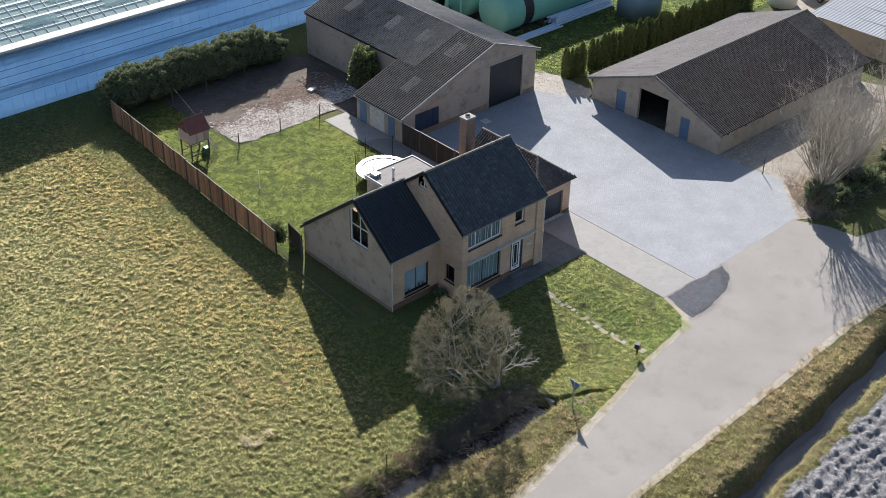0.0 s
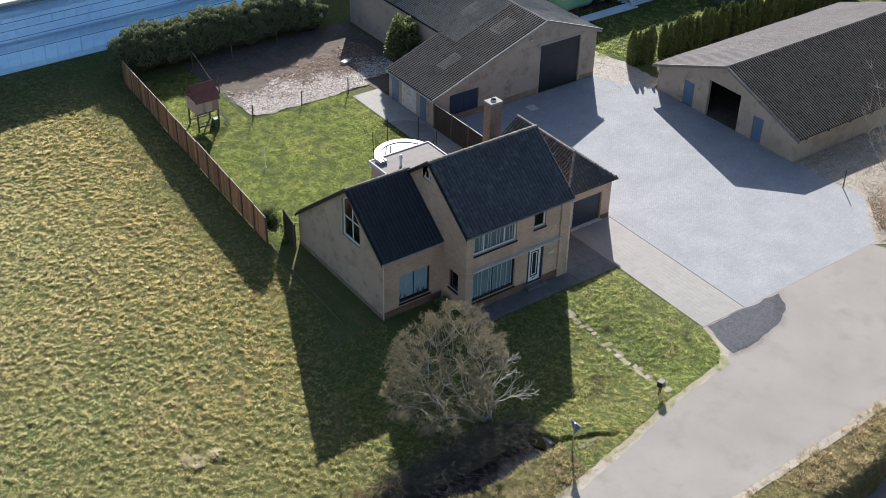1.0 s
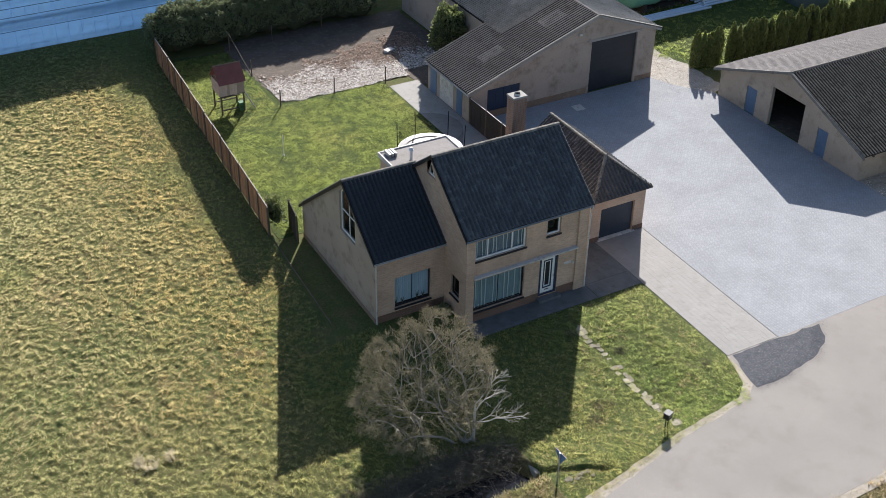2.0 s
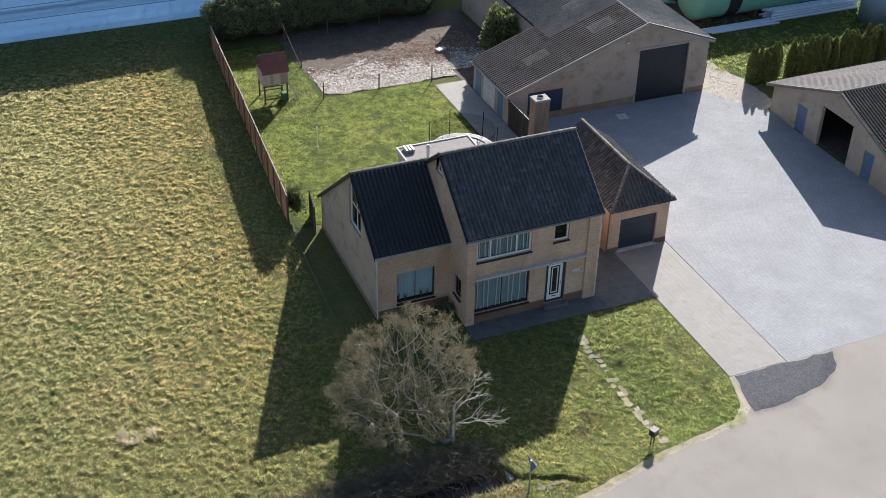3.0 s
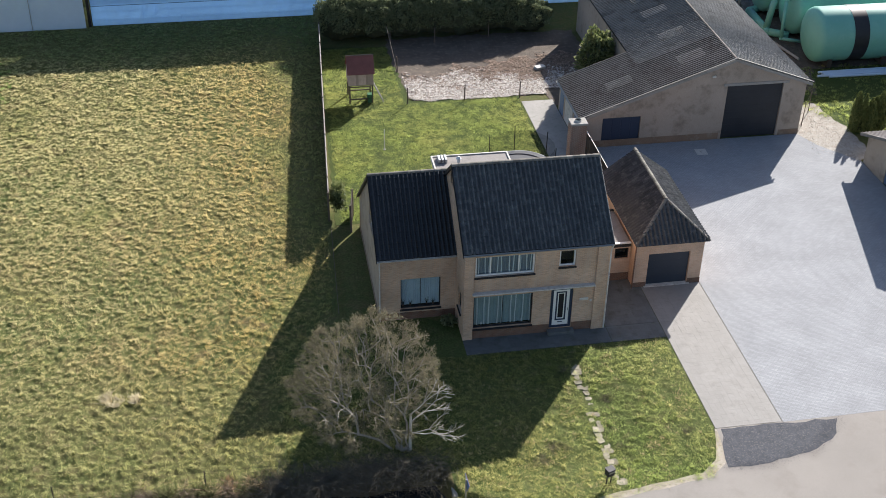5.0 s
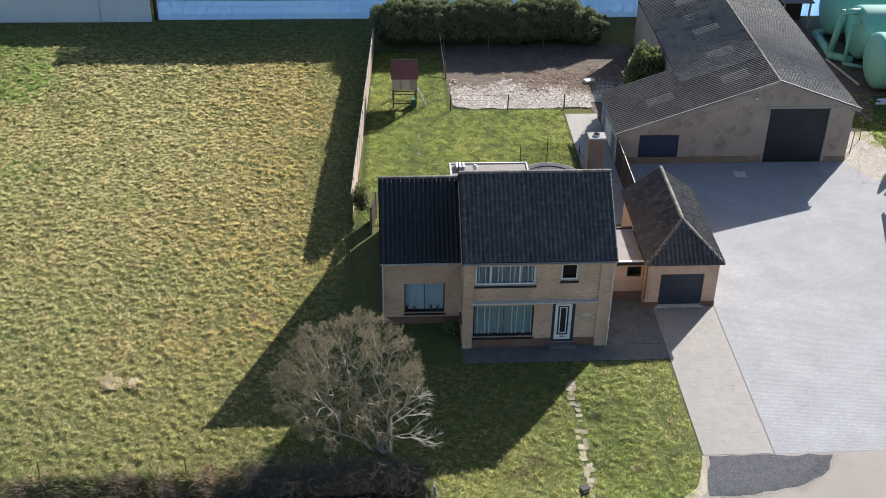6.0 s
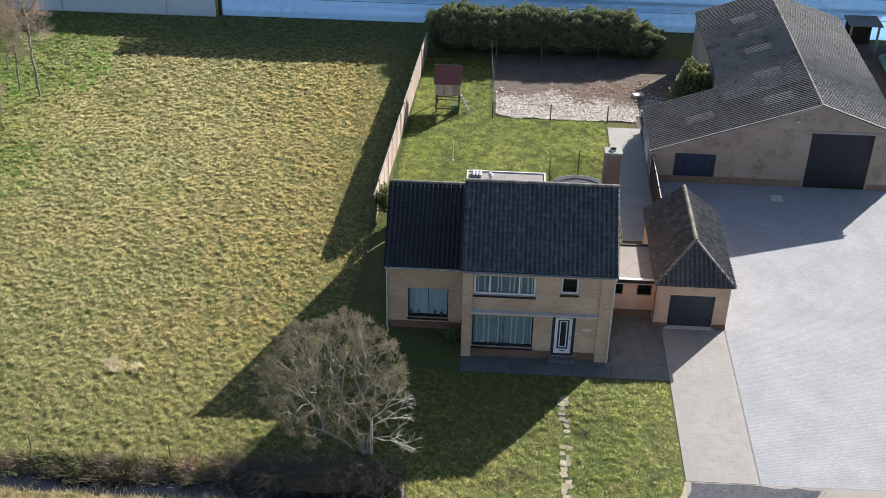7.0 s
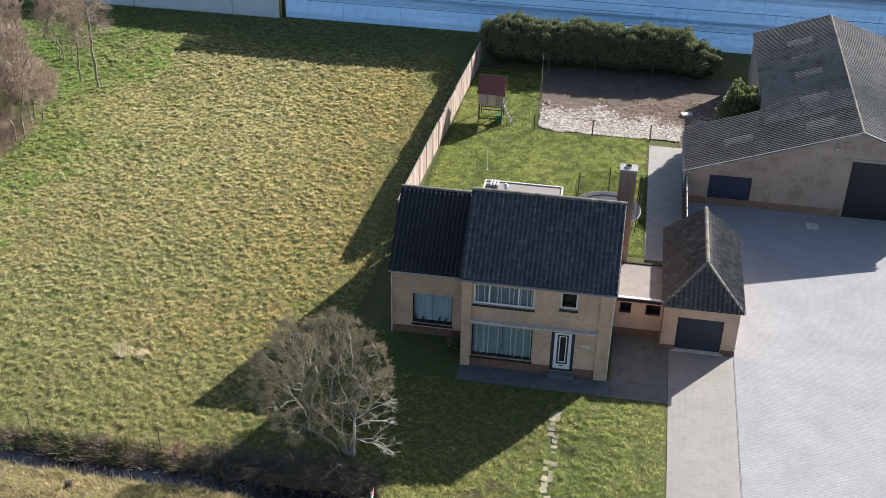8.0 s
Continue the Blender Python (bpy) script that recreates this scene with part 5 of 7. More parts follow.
part("crop_rows", boxed(-22, 75, GY + 1, GY + 59, 0.02, 0.6), LAWN, green, "green crop rows under the glass")
tunnel = thing("plastic_tunnel", "low white plastic-clad greenhouse", "greenhouse")
part("screen_wall", boxed(-90, -22.8, GY - 0.4, GY - 0.32, -0.1, 3.05), FILM_PALE, tunnel, "white plastic sheet wall")
bm = bmesh.new()
n, rows = 20, []
for k in range(n + 1):
    a = math.pi * k / n
    rows.append([bm.verts.new((x, GY + 4.6 - 5 * math.cos(a), 3.05 + 1.6 * math.sin(a))) for x in (-90, -22.8)])
for a, b in zip(rows, rows[1:]):
    bm.faces.new((a[0], a[1], b[1], b[0]))
part("roof_sheet", bm, FILM_PALE, tunnel, "", True)
for k in range(7):
    part("wall_post", boxed(-27 - k * 9.0, -26.96 - k * 9.0, GY - 0.46, GY - 0.402, 0, 3.0), ZINC, tunnel)
# ---- helpers for plants and clutter ----
def unit(v):
    return v / np.maximum(np.linalg.norm(v, axis=-1, keepdims=True), 1e-6)


def leaves(name, centres, size, material, parent, seed=1, long=1.6, droop=0.0, label=""):
    """Small leaf quads, turned at random."""
    r = np.random.RandomState(seed)
    c = np.asarray(centres, float)
    n = len(c)
    u = unit(r.normal(size=(n, 3)) + (0, 0, -droop))
    w = unit(np.cross(u, r.normal(size=(n, 3))))
    s = size * r.uniform(0.6, 1.4, (n, 1))
    u, w = u * s * long / 2, w * s / 2
    v = np.stack([c - u, c + w * 0.9, c + u, c - w * 0.9], 1)
    return fast_mesh(name, v, np.arange(4 * n), 4, material, parent, label)


def tubes(name, a, b, r0, r1, material, parent, sides=4, label=""):
    """Tapered twigs and limbs, each from a to b."""
    a, b = np.asarray(a, float), np.asarray(b, float)
    n = len(a)
    way = unit(b - a)
    ref = np.where(np.abs(way[:, 2:3]) > 0.9, np.array([[1.0, 0, 0]]), np.array([[0, 0, 1.0]]))
    s = unit(np.cross(way, ref))
    t = np.cross(way, s)
    ang = 2 * np.pi * np.arange(sides) / sides
    ring = s[:, None] * np.cos(ang)[None, :, None] + t[:, None] * np.sin(ang)[None, :, None]
    v = np.concatenate([a[:, None] + ring * np.reshape(r0, (-1, 1, 1)), b[:, None] + ring * np.reshape(r1, (-1, 1, 1))], 1)
    k = np.arange(sides)
    f = np.stack([k, (k + 1) % sides, (k + 1) % sides + sides, k + sides], 1)
    corners = (np.arange(n)[:, None, None] * 2 * sides + f[None]).ravel()
    return fast_mesh(name, v, corners, 4, material, parent, label, True)


def grow(root, targets, step=0.45, tip=0.008, power=0.47, seed=1, wander=0.07, lift=-0.04, trunk=0.0):
    """A branching frame that reaches every target from the nearest branch; radii by what each limb carries."""
    r = np.random.RandomState(seed)
    pos, par = [np.array(root, float)], [-1]
    arr, run = np.zeros((60000, 3)), np.zeros(60000)
    arr[0] = pos[0]
    p = pos[0].copy()
    for k in range(int(trunk / step)):
        p = p + np.array([r.normal() * 0.05, r.normal() * 0.05, step])
        arr[len(pos)], run[len(pos)] = p, run[len(pos) - 1] + step
        par.append(len(pos) - 1)
        pos.append(p.copy())
    order = np.argsort(np.linalg.norm(targets - arr[len(pos) - 1], axis=1))
    tips = []
    for t in targets[order]:
        n = len(pos)
        d = np.linalg.norm(arr[:n] - t, axis=1)
        k = int(np.argmin(d + 0.45 * run[:n] + 0.5 * np.maximum(0, arr[:n, 2] - t[2])))
        steps = max(1, int(d[k] / step))
        a = arr[k].copy()
        side = r.normal(size=3) * wander * d[k]
        for j in range(1, steps + 1):
            f = j / steps
            p = a + (t - a) * f + side * math.sin(math.pi * f) + np.array([0, 0, lift * d[k] * math.sin(math.pi * f)]) + r.normal(size=3) * 0.02
            arr[len(pos)] = p
            run[len(pos)] = run[k] + d[k] * f
            par.append(k if j == 1 else len(pos) - 1)
            pos.append(p)
        tips.append(len(pos) - 1)
    n = len(pos)
    load = np.zeros(n)
    load[tips] = 1
    for k in range(n - 1, 0, -1):
        load[par[k]] += load[k]
    rad = tip * np.maximum(load, 1) ** power
    idx = np.arange(1, n)
    p = np.array(par[1:])
    return arr[:n], p, idx, rad, np.array(tips)


def in_crown(n, centre, radii, seed, inner=0.35, low=-1.0):
    r = np.random.RandomState(seed)
    d = unit(r.normal(size=(n * 3, 3)))
    d = d[d[:, 2] > low][:n]
    f = (inner ** 3 + (1 - inner ** 3) * r.uniform(size=(len(d), 1))) ** (1 / 3)
    lump = 1 + 0.16 * np.sin(d[:, :1] * 5 + seed) * np.sin(d[:, 1:2] * 6) + 0.1 * r.normal(size=(len(d), 1))
    return np.array(centre) + d * f * lump * np.array(radii)


def bare_tree(name, label, base, centre, radii, count, seed, bark, twig, trunk_power=0.5, twigs=5, twig_len=0.45, tip=0.009, low=-0.6, group="", leaf=None, leaf_n=0, leaf_size=0.06, roots=None, trunk_h=0.0):
    t = thing(name, label, "tree", *base, group=group)
    off = np.array(base, float)
    targets = in_crown(count, np.array(centre) - off, radii, seed, 0.3, low)
    starts = roots or [(0, 0, -0.2)]
    share = [[] for _ in starts]
    for p in targets:
        share[int(np.argmin([np.linalg.norm(p[:2] * 0.6 - np.array(s[:2])) for s in starts]))].append(p)
    A, B, R0, R1, tips = [], [], [], [], []
    for k, (s, mine) in enumerate(zip(starts, share)):
        if not mine:
            continue
        arr, p, i, rad, tp = grow(s, np.array(mine), 0.4, tip, trunk_power, seed + k, trunk=trunk_h)
        A.append(arr[p]); B.append(arr[i]); R0.append(rad[p]); R1.append(rad[i]); tips.append(arr[tp])
    A, B, R0, R1, tips = np.concatenate(A), np.concatenate(B), np.concatenate(R0), np.concatenate(R1), np.concatenate(tips)
    R0 = np.minimum(R0, R1 * 1.4)
    thick = R1 > tip * 1.7
    trunk = tubes("trunk", A[thick], B[thick], R0[thick], R1[thick], bark, t, 6)
    r = np.random.RandomState(seed + 50)
    n = len(tips) * twigs
    base_p = np.repeat(tips, twigs, 0) + r.normal(size=(n, 3)) * 0.12
    out = unit(unit(base_p - (np.array(centre) - off) * np.array([1, 1, 0.6])) + r.normal(size=(n, 3)) * 0.7)
    ends = base_p + out * r.uniform(0.4, 1.2, (n, 1)) * twig_len
    tw = tubes("crown", np.concatenate([A[~thick], base_p]), np.concatenate([B[~thick], ends]), np.concatenate([R0[~thick], np.full(n, 0.012)]), np.concatenate([R1[~thick], np.full(n, 0.006)]), twig, t, 3)
    if leaf:
        pick = ends[r.randint(0, n, leaf_n)] + r.normal(size=(leaf_n, 3)) * 0.09
        leaves("dry_leaves", pick, leaf_size, leaf, t, seed)
    return t


def clump_points(n, centre, radii, seed, shell=0.75):
    """Points in the outer part of a lumpy rounded mass that stands on the ground."""
    r = np.random.RandomState(seed)
    d = unit(r.normal(size=(n, 3)))
    d[:, 2] = np.where(d[:, 2] < -0.3, -d[:, 2], d[:, 2])
    lump = 1 + 0.12 * np.sin(d[:, :1] * 7 + seed) + 0.12 * np.sin(d[:, 1:2] * 9 + d[:, 2:] * 7 + seed * 2)
    return np.array(centre) + d * lump * r.uniform(shell, 1.0, (n, 1)) * np.array(radii)


def lump_core(name, centre, radii, material, parent, seed=1):
    bm = bmesh.new()
    bmesh.ops.create_icosphere(bm, subdivisions=3, radius=1.0)
    for v in bm.verts:
        k = 1 + 0.2 * noise.noise(v.co * 2.3 + Vector((seed, 0, 0)))
        v.co = Vector((v.co.x * radii[0] * k + centre[0], v.co.y * radii[1] * k + centre[1], max(v.co.z, -0.6) * radii[2] * k + centre[2]))
    return part(name, bm, material, parent, "", True)


ROAD_X, ROAD_Y = [p[0] for p in ROAD_N[:6]], [p[1] for p in ROAD_N[:6]]


def tufts(name, label, inside, box, per_m2, height, material, seed, blades=12, spread=0.07, lean=0.75, thin=0.11, patchy=0.5, cover=0.6, crowns=0.0):
    """Grass tufts: leaning blades that fan out from each foot, denser and taller in patches, as one mass."""
    r = np.random.RandomState(seed)
    x0, x1, y0, y1 = box
    n = int((x1 - x0) * (y1 - y0) * per_m2)
    p = np.stack([r.uniform(x0, x1, n), r.uniform(y0, y1, n)], 1)
    thick = 0.65 * value_noise(p[:, 0], p[:, 1], 0.5, seed + 1) + 0.35 * value_noise(p[:, 0], p[:, 1], 1.9, seed + 2) + 0.3 * value_noise(p[:, 0], p[:, 1], 7.0, seed + 3)
    if crowns:
        thick = crowns * turf_relief(p[:, 0], p[:, 1]) + (1 - crowns) * thick
    ok = inside(p[:, 0] + r.normal(size=n) * 0.06, p[:, 1] + r.normal(size=n) * 0.06) & (r.uniform(-1, 1, n) * patchy < thick + patchy * cover)
    p, thick = p[ok], thick[ok]
    n = len(p)
    c = np.repeat(np.column_stack([p, ground_height(p[:, 0], p[:, 1]) + 0.015]), blades, 0)
    m = len(c)
    h = np.repeat(height * r.uniform(0.65, 1.35, n) * np.clip(1 + 0.6 * thick, 0.5, 1.6), blades)[:, None] * r.uniform(0.6, 1.2, (m, 1))
    out = r.normal(size=(m, 2))
    ang = r.uniform(0, 2 * np.pi, m)
    side = np.stack([np.cos(ang), np.sin(ang), np.zeros(m)], 1)
    bow = np.repeat(r.normal(size=(n, 2)) * 0.35, blades, 0)
    tip = np.column_stack([out * lean * 0.8 + bow - (0.2, 0.15), np.ones(m)]) * h
    foot = c + np.column_stack([out * spread, np.zeros(m)])
    v = np.stack([foot - side * h * thin, foot + side * h * thin, foot + tip], 1)
    return tagged(fast_mesh(name, v, np.arange(3 * m), 3, material), label, "grass", kind="stuff")


# ---- fences and boundaries ----
def board_fence(name, label, a, b, height, panel, material, cap, lining=None, slat_w=0.15):
    a, b = Vector(a), Vector(b)
    run = (b - a).length
    ang = math.degrees(math.atan2(b.y - a.y, b.x - a.x))
    f = thing(name, label, "fence", a.x, a.y, 0, rz=ang)
    rng = random.Random(4)
    n = max(1, round(run / panel))
    w = run / n
    bm = boxed(-0.06, 0.06, -0.06, 0.06, -0.3, height + 0.05, 0.01)
    me = bpy.data.meshes.new("post")
    bm.to_mesh(me); bm.free(); me.materials.append(POST_WOOD)
    capm = boxed(0, w, -0.03, 0.03, height, height + 0.03, 0.006)
    ce = bpy.data.meshes.new("top_rail")
    capm.to_mesh(ce); capm.free(); ce.materials.append(cap)
    k_s = max(1, round((w - 0.14) / slat_w))
    sw = (w - 0.14) / k_s
    sb = boxed(0.004, sw - 0.004, -0.014, 0.014, 0.03, height, 0.003)
    se = bpy.data.meshes.new("board")
    sb.to_mesh(se); sb.free(); se.materials.append(material)
    for k in range(n + 1):
        ob = new("post", me); ob.parent = f
        ob.matrix_basis = pose(k * w, 0, rng.uniform(-0.03, 0.03), rng.uniform(-1, 1), rng.uniform(-1, 1), 0)
        if k == n:
            break
        dz = rng.uniform(-0.05, 0.05)
        ob = new("top_rail", ce); ob.parent = f
        ob.matrix_basis = pose(k * w, 0, dz, 0, rng.uniform(-0.6, 0.6), 0)
        for j in range(k_s):
            ob = new("board", se); ob.parent = f
            ob.matrix_basis = pose(k * w + 0.07 + j * sw, rng.uniform(-0.012, 0.012), dz + rng.uniform(-0.012, 0.006), 0, rng.uniform(-0.4, 0.4), 0)
    # Added second layer on the inner side, in a colour of its own.
    if lining:
        lb = boxed(0.003, sw - 0.003, -0.045, -0.032, 0.05, height - 0.02, 0.003)
        le = bpy.data.meshes.new("lining_board")
        lb.to_mesh(le); lb.free(); le.materials.append(lining)
        for k in range(n):
            for j in range(0, k_s):
                ob = new("lining_board", le); ob.parent = f
                ob.matrix_basis = pose(k * w + 0.07 + j * sw, rng.uniform(-0.008, 0.006), rng.uniform(-0.02, 0.01), 0, rng.uniform(-0.4, 0.4), 0)
    return f


board_fence("board_fence", "orange-brown boarded garden fence along the meadow", (-5.95, 12.8, 0), (-4.4, 38.7, 0), 2.0, 1.85, FENCE_WOOD, CONCRETE, PALE_BOARD, 0.22)
board_fence("yard_fence", "dark boarded yard fence with a pale coping", (11.75, 11.1, 0), (11.75, 19.5, 0), 2.0, 2.0, DARK_WOOD, OFFWHITE)
board_fence("garden_gate", "dark boarded garden gate standing open beside the house wing", (-4.74, 11.35, 0), (-4.46, 13.2, 0), 1.85, 1.85, DARK_WOOD, DARK_WOOD)
tagged(part("edging_board", slab(bmesh.new(), [(-5.92, 12.3), (-5.89, 12.3), (-6.27, 3.2), (-6.3, 3.2)], [], Matrix.Translation((0, 0, -0.08)), 0.12), POST_WOOD), "low grey timber edging in the grass", "edging")


def wire_fence(name, label, points, height, wires=3):
    f = thing(name, label, "fence")
    rng = random.Random(7)
    tops = []
    for x, y in points:
        lean = Vector((rng.uniform(-0.06, 0.06), rng.uniform(-0.06, 0.06), 0))
        part("post", rod(bmesh.new(), (x, y, ground_at(x, y) - 0.2), Vector((x, y, height)) + lean, 0.05 if 0.5 < height < 1.5 else 0.035, 0.04 if 0.5 < height < 1.5 else 0.025), POST_WOOD, f)
        tops.append((Vector((x, y, 0)), Vector((x, y, height)) + lean))
    for (a, ta), (b, tb) in zip(tops, tops[1:]):
        for k in range(wires):
            q = (k + 1) / (wires + 0.2)
            part("wire", rod(bmesh.new(), a.lerp(ta, q), b.lerp(tb, q), 0.005, sides=3), POST_WOOD, f)
    return f


wire_fence("paddock_fence", "thin wooden posts with wire round the paddock", [(9.4, 27.85), (5.27, 27.9), (1.08, 27.87), (1.08, 33.3), (1.2, 38.2), (4.8, 38.4), (9.3, 39.0)], 1.3)
wire_fence("meadow_fence", "leaning stakes with wire on the ditch bank", [(-27, -8.5), (-20.4, -8.5), (-13.6, -8.55), (-9.0, -8.7)], 0.4, 1)
wire_fence("field_post", "thin leaning post with stay wires beside the barn", [(29.6, 22.6), (28.2, 20.6)], 1.9, 2)
for x, y in ((1.05, 33.3),):
    p = thing("leaning_rail", "thin pole leaning on the paddock fence", "pole", x, y)
    part("pole", rod(bmesh.new(), (0, 0, 0.0), (-0.3, 3.9, 2.1), 0.04, 0.03), POST_WOOD, p)

stake = thing("leaning_stake", "thin dark stake leaning at the yard edge", "post", 30.45, -3.2, 0)
part("stake", rod(bmesh.new(), (0, 0, -0.2), (0.12, 0.1, 1.35), 0.045, 0.035), POST_WOOD, stake)

# ---- play tower ----
tower = thing("play_tower", "wooden play tower with a red felt roof and ladder", "play tower", -2.22, 29.2, 0)
for sx in (-0.82, 0.82):
    for sy in (-0.75, 0.75):
        part("post", boxed(sx - 0.05, sx + 0.05, sy - 0.05, sy + 0.05, -0.1, 2.4, 0.006), POST_WOOD, tower)
part("deck", boxed(-0.9, 0.9, -0.82, 0.82, 1.42, 1.5), POST_WOOD, tower)
for sy in (-0.81, 0.81):
    for k in range(10):
        part("wall_board", boxed(-0.9 + k * 0.18, -0.725 + k * 0.18, sy - 0.012, sy + 0.012, 1.45, 2.42, 0.003), PALE_BOARD, tower)
part("side_wall", boxed(-0.905, -0.882, -0.79, 0.79, 1.45, 2.4), PALE_BOARD, tower)
for sy in (-1, 1):
    bm = bmesh.new()
    slab(bm, [(-0.98, 0), (0.98, 0), (0.98, 1.42), (-0.98, 1.42)], [], Matrix.Translation((0, sy * 1.0, 2.36)) @ Matrix.Rotation(math.atan2(1.05, -sy * 0.98), 4, "X"), 0.03)
    part("roof_panel", bm, RED_ROOF, tower, "faded red felt roof")
part("roof_ridge", rod(bmesh.new(), (-1.0, 0, 3.44), (1.0, 0, 3.44), 0.05), POST_WOOD, tower)
for sy in (-0.45, 0.0):
    part("ladder_rail", rod(bmesh.new(), (0.9, sy - 0.25, 1.5), (1.62, sy - 0.35, 0.0), 0.04, sides=4), OFFWHITE, tower)
for k in range(5):
    q = 0.12 + k * 0.18
    part("rung", rod(bmesh.new(), (0.9 + 0.72 * q, -0.72, 1.5 - 1.5 * q), (0.9 + 0.72 * q, -0.27, 1.5 - 1.5 * q), 0.03, sides=5), OFFWHITE, tower)
for sy in (-0.75, 0.75):
    part("beam", boxed(-0.82, 0.82, sy - 0.03, sy + 0.03, 0.3, 0.38), POST_WOOD, tower)
part("beam", boxed(-0.79, 0.79, -0.03, 0.03, 0.9, 0.97), POST_WOOD, tower)
seat = thing("toy_slide", "small green plastic slide under the play tower", "toy", -1.55, 28.6, 0)
part("bed", slab(bmesh.new(), [(-0.2, 0.65), (0.2, 0.65), (0.28, 0.6), (0.55, 0.06), (0.5, 0.02), (0.2, 0.5), (-0.2, 0.55)], [], plane_yz(-0.2), 0.4), GREEN_PLASTIC, seat)
part("foot", boxed(-0.18, 0.18, -0.18, 0.12, 0, 0.55, 0.02), GREEN_PLASTIC, seat)

# ---- trampoline ----
tramp = thing("trampoline", "round trampoline with a black safety net", "trampoline", 6.85, 16.2, 0)
def ring(bm, r0, r1, z0, z1, n=40):
    rows = []
    for k in range(n):
        a = 2 * math.pi * k / n
        rows.append([bm.verts.new((math.cos(a) * r, math.sin(a) * r, z)) for r, z in ((r0, z0), (r1, z0), (r1, z1), (r0, z1))])
    for k in range(n):
        a, b = rows[k], rows[(k + 1) % n]
        for j in range(4):
            bm.faces.new((a[j], a[(j + 1) % 4], b[(j + 1) % 4], b[j]))
    return bm
part("padding", ring(bmesh.new(), 1.75, 2.12, 0.84, 0.9), MAT_GREY, tramp, "glossy grey edge padding")
part("rim", ring(bmesh.new(), 2.12, 2.16, 0.84, 0.91), ZINC, tramp, "pale metal rim")
bm = bmesh.new()
bmesh.ops.create_circle(bm, cap_ends=True, segments=40, radius=1.76, matrix=Matrix.Translation((0, 0, 0.85)))
part("jump_mat", bm, MAT_GREY, tramp, "glossy dark jumping mat")
NET, _nt, _b = graph("safety_net")
_b.inputs["Base Color"].default_value = (0.01, 0.01, 0.012, 1)
_t = node(_nt, "ShaderNodeBsdfTransparent")
_m = node(_nt, "ShaderNodeMixShader", Fac=0.72)
_nt.links.new(_b.outputs[0], _m.inputs[1]); _nt.links.new(_t.outputs[0], _m.inputs[2])
_nt.links.new(_m.outputs[0], _nt.nodes["Material Output"].inputs["Surface"])
bm = bmesh.new()
pts = [(math.cos(a) * 2.1, math.sin(a) * 2.1) for a in np.linspace(0, 2 * math.pi, 25)]
for (x0, y0), (x1, y1) in zip(pts, pts[1:]):
    bm.faces.new([bm.verts.new(p) for p in ((x0, y0, 0.9), (x1, y1, 0.9), (x1, y1, 2.45), (x0, y0, 2.45))])
bmesh.ops.remove_doubles(bm, verts=bm.verts, dist=0.001)
part("net", bm, NET, tramp, "black see-through safety net")
for k in range(6):
    a = math.pi / 6 + k * math.pi / 3
    x, y = math.cos(a) * 2.16, math.sin(a) * 2.16
    part("net_pole", rod(bmesh.new(), (x, y, 0.0), (x * 1.03, y * 1.03, 2.7), 0.03), MESH_BLACK, tramp)
    part("leg", rod(bmesh.new(), (x * 0.9, y * 0.9, 0.84), (x * 0.9, y * 0.9, 0.0), 0.03), STEEL, tramp)

wp = thing("lawn_pole", "thin white pole on a round foot in the lawn", "pole", -1.45, 21.3)
part("pole", rod(bmesh.new(), (0, 0, 0), (0, 0, 1.55), 0.03), WHITE, wp)
part("foot", rod(bmesh.new(), (0, 0, 0), (0, 0, 0.05), 0.1, 0.08, 10), OFFWHITE, wp)
trough = thing("feed_trough", "pale feed trough on the chip paddock", "trough", 12.0, 32.4, 0, rz=20)
part("basin", slab(bmesh.new(), [(-0.25, 0.25), (0.25, 0.25), (0.2, 0.0), (-0.2, 0.0)], [], plane_yz(-0.4), 0.8), OFFWHITE, trough)

# ---- front garden ----
rng = random.Random(12)
for k in range(23):
    y = -3.2 - k * 0.385
    for s, chance in ((-0.11, 0.8), (0.15, 0.62)):
        if rng.random() > chance:
            continue
        rx, ry = rng.uniform(0.12, 0.20), rng.uniform(0.16, 0.24)
        rim = [(sx * rx * rng.uniform(0.7, 1.15), sy * ry * rng.uniform(0.7, 1.1)) for sx, sy in ((-1, -0.9), (0.1, -1.1), (1, -0.85), (1.1, 0.1), (0.95, 0.9), (-0.1, 1.1), (-1, 0.95))]
        st = part("stepping_stone", slab(bmesh.new(), rim, [], Matrix.Translation((0, 0, -0.05)), 0.075), STONE)
        st.matrix_basis = pose(5.38 + s + rng.uniform(-0.05, 0.05), y + rng.uniform(-0.06, 0.06), ground_at(5.38, y) + rng.uniform(-0.018, 0.004), rng.uniform(-3, 3), rng.uniform(-3, 3), rng.uniform(-12, 12))
        tagged(st, "worn sandy stepping stone sunk in the lawn", "paving stone", "stones of the garden path")
mail = thing("mailbox", "dark mailbox on two thin posts by the lane", "mailbox", 4.74, -11.7, -0.06, rz=20)
for sx in (-0.12, 0.12):
    part("post", rod(bmesh.new(), (sx, 0, -0.1), (sx, 0, 0.56), 0.03), DARK, mail)
part("box", boxed(-0.19, 0.19, -0.16, 0.16, 0.56, 0.90, 0.03), DARK, mail)
part("lid", boxed(-0.21, 0.21, -0.19, 0.18, 0.901, 0.94, 0.012), DARK, mail)
part("flap", boxed(-0.15, 0.15, -0.175, -0.161, 0.76, 0.84), STEEL, mail)
sign = thing("road_sign", "triangular give-way sign on a grey pole, seen from behind", "road sign", -2.12, -12.42, -0.4, rz=-88)
part("pole", rod(bmesh.new(), (0, 0, -0.2), (0, 0, 2.3), 0.04, sides=8), STEEL, sign)
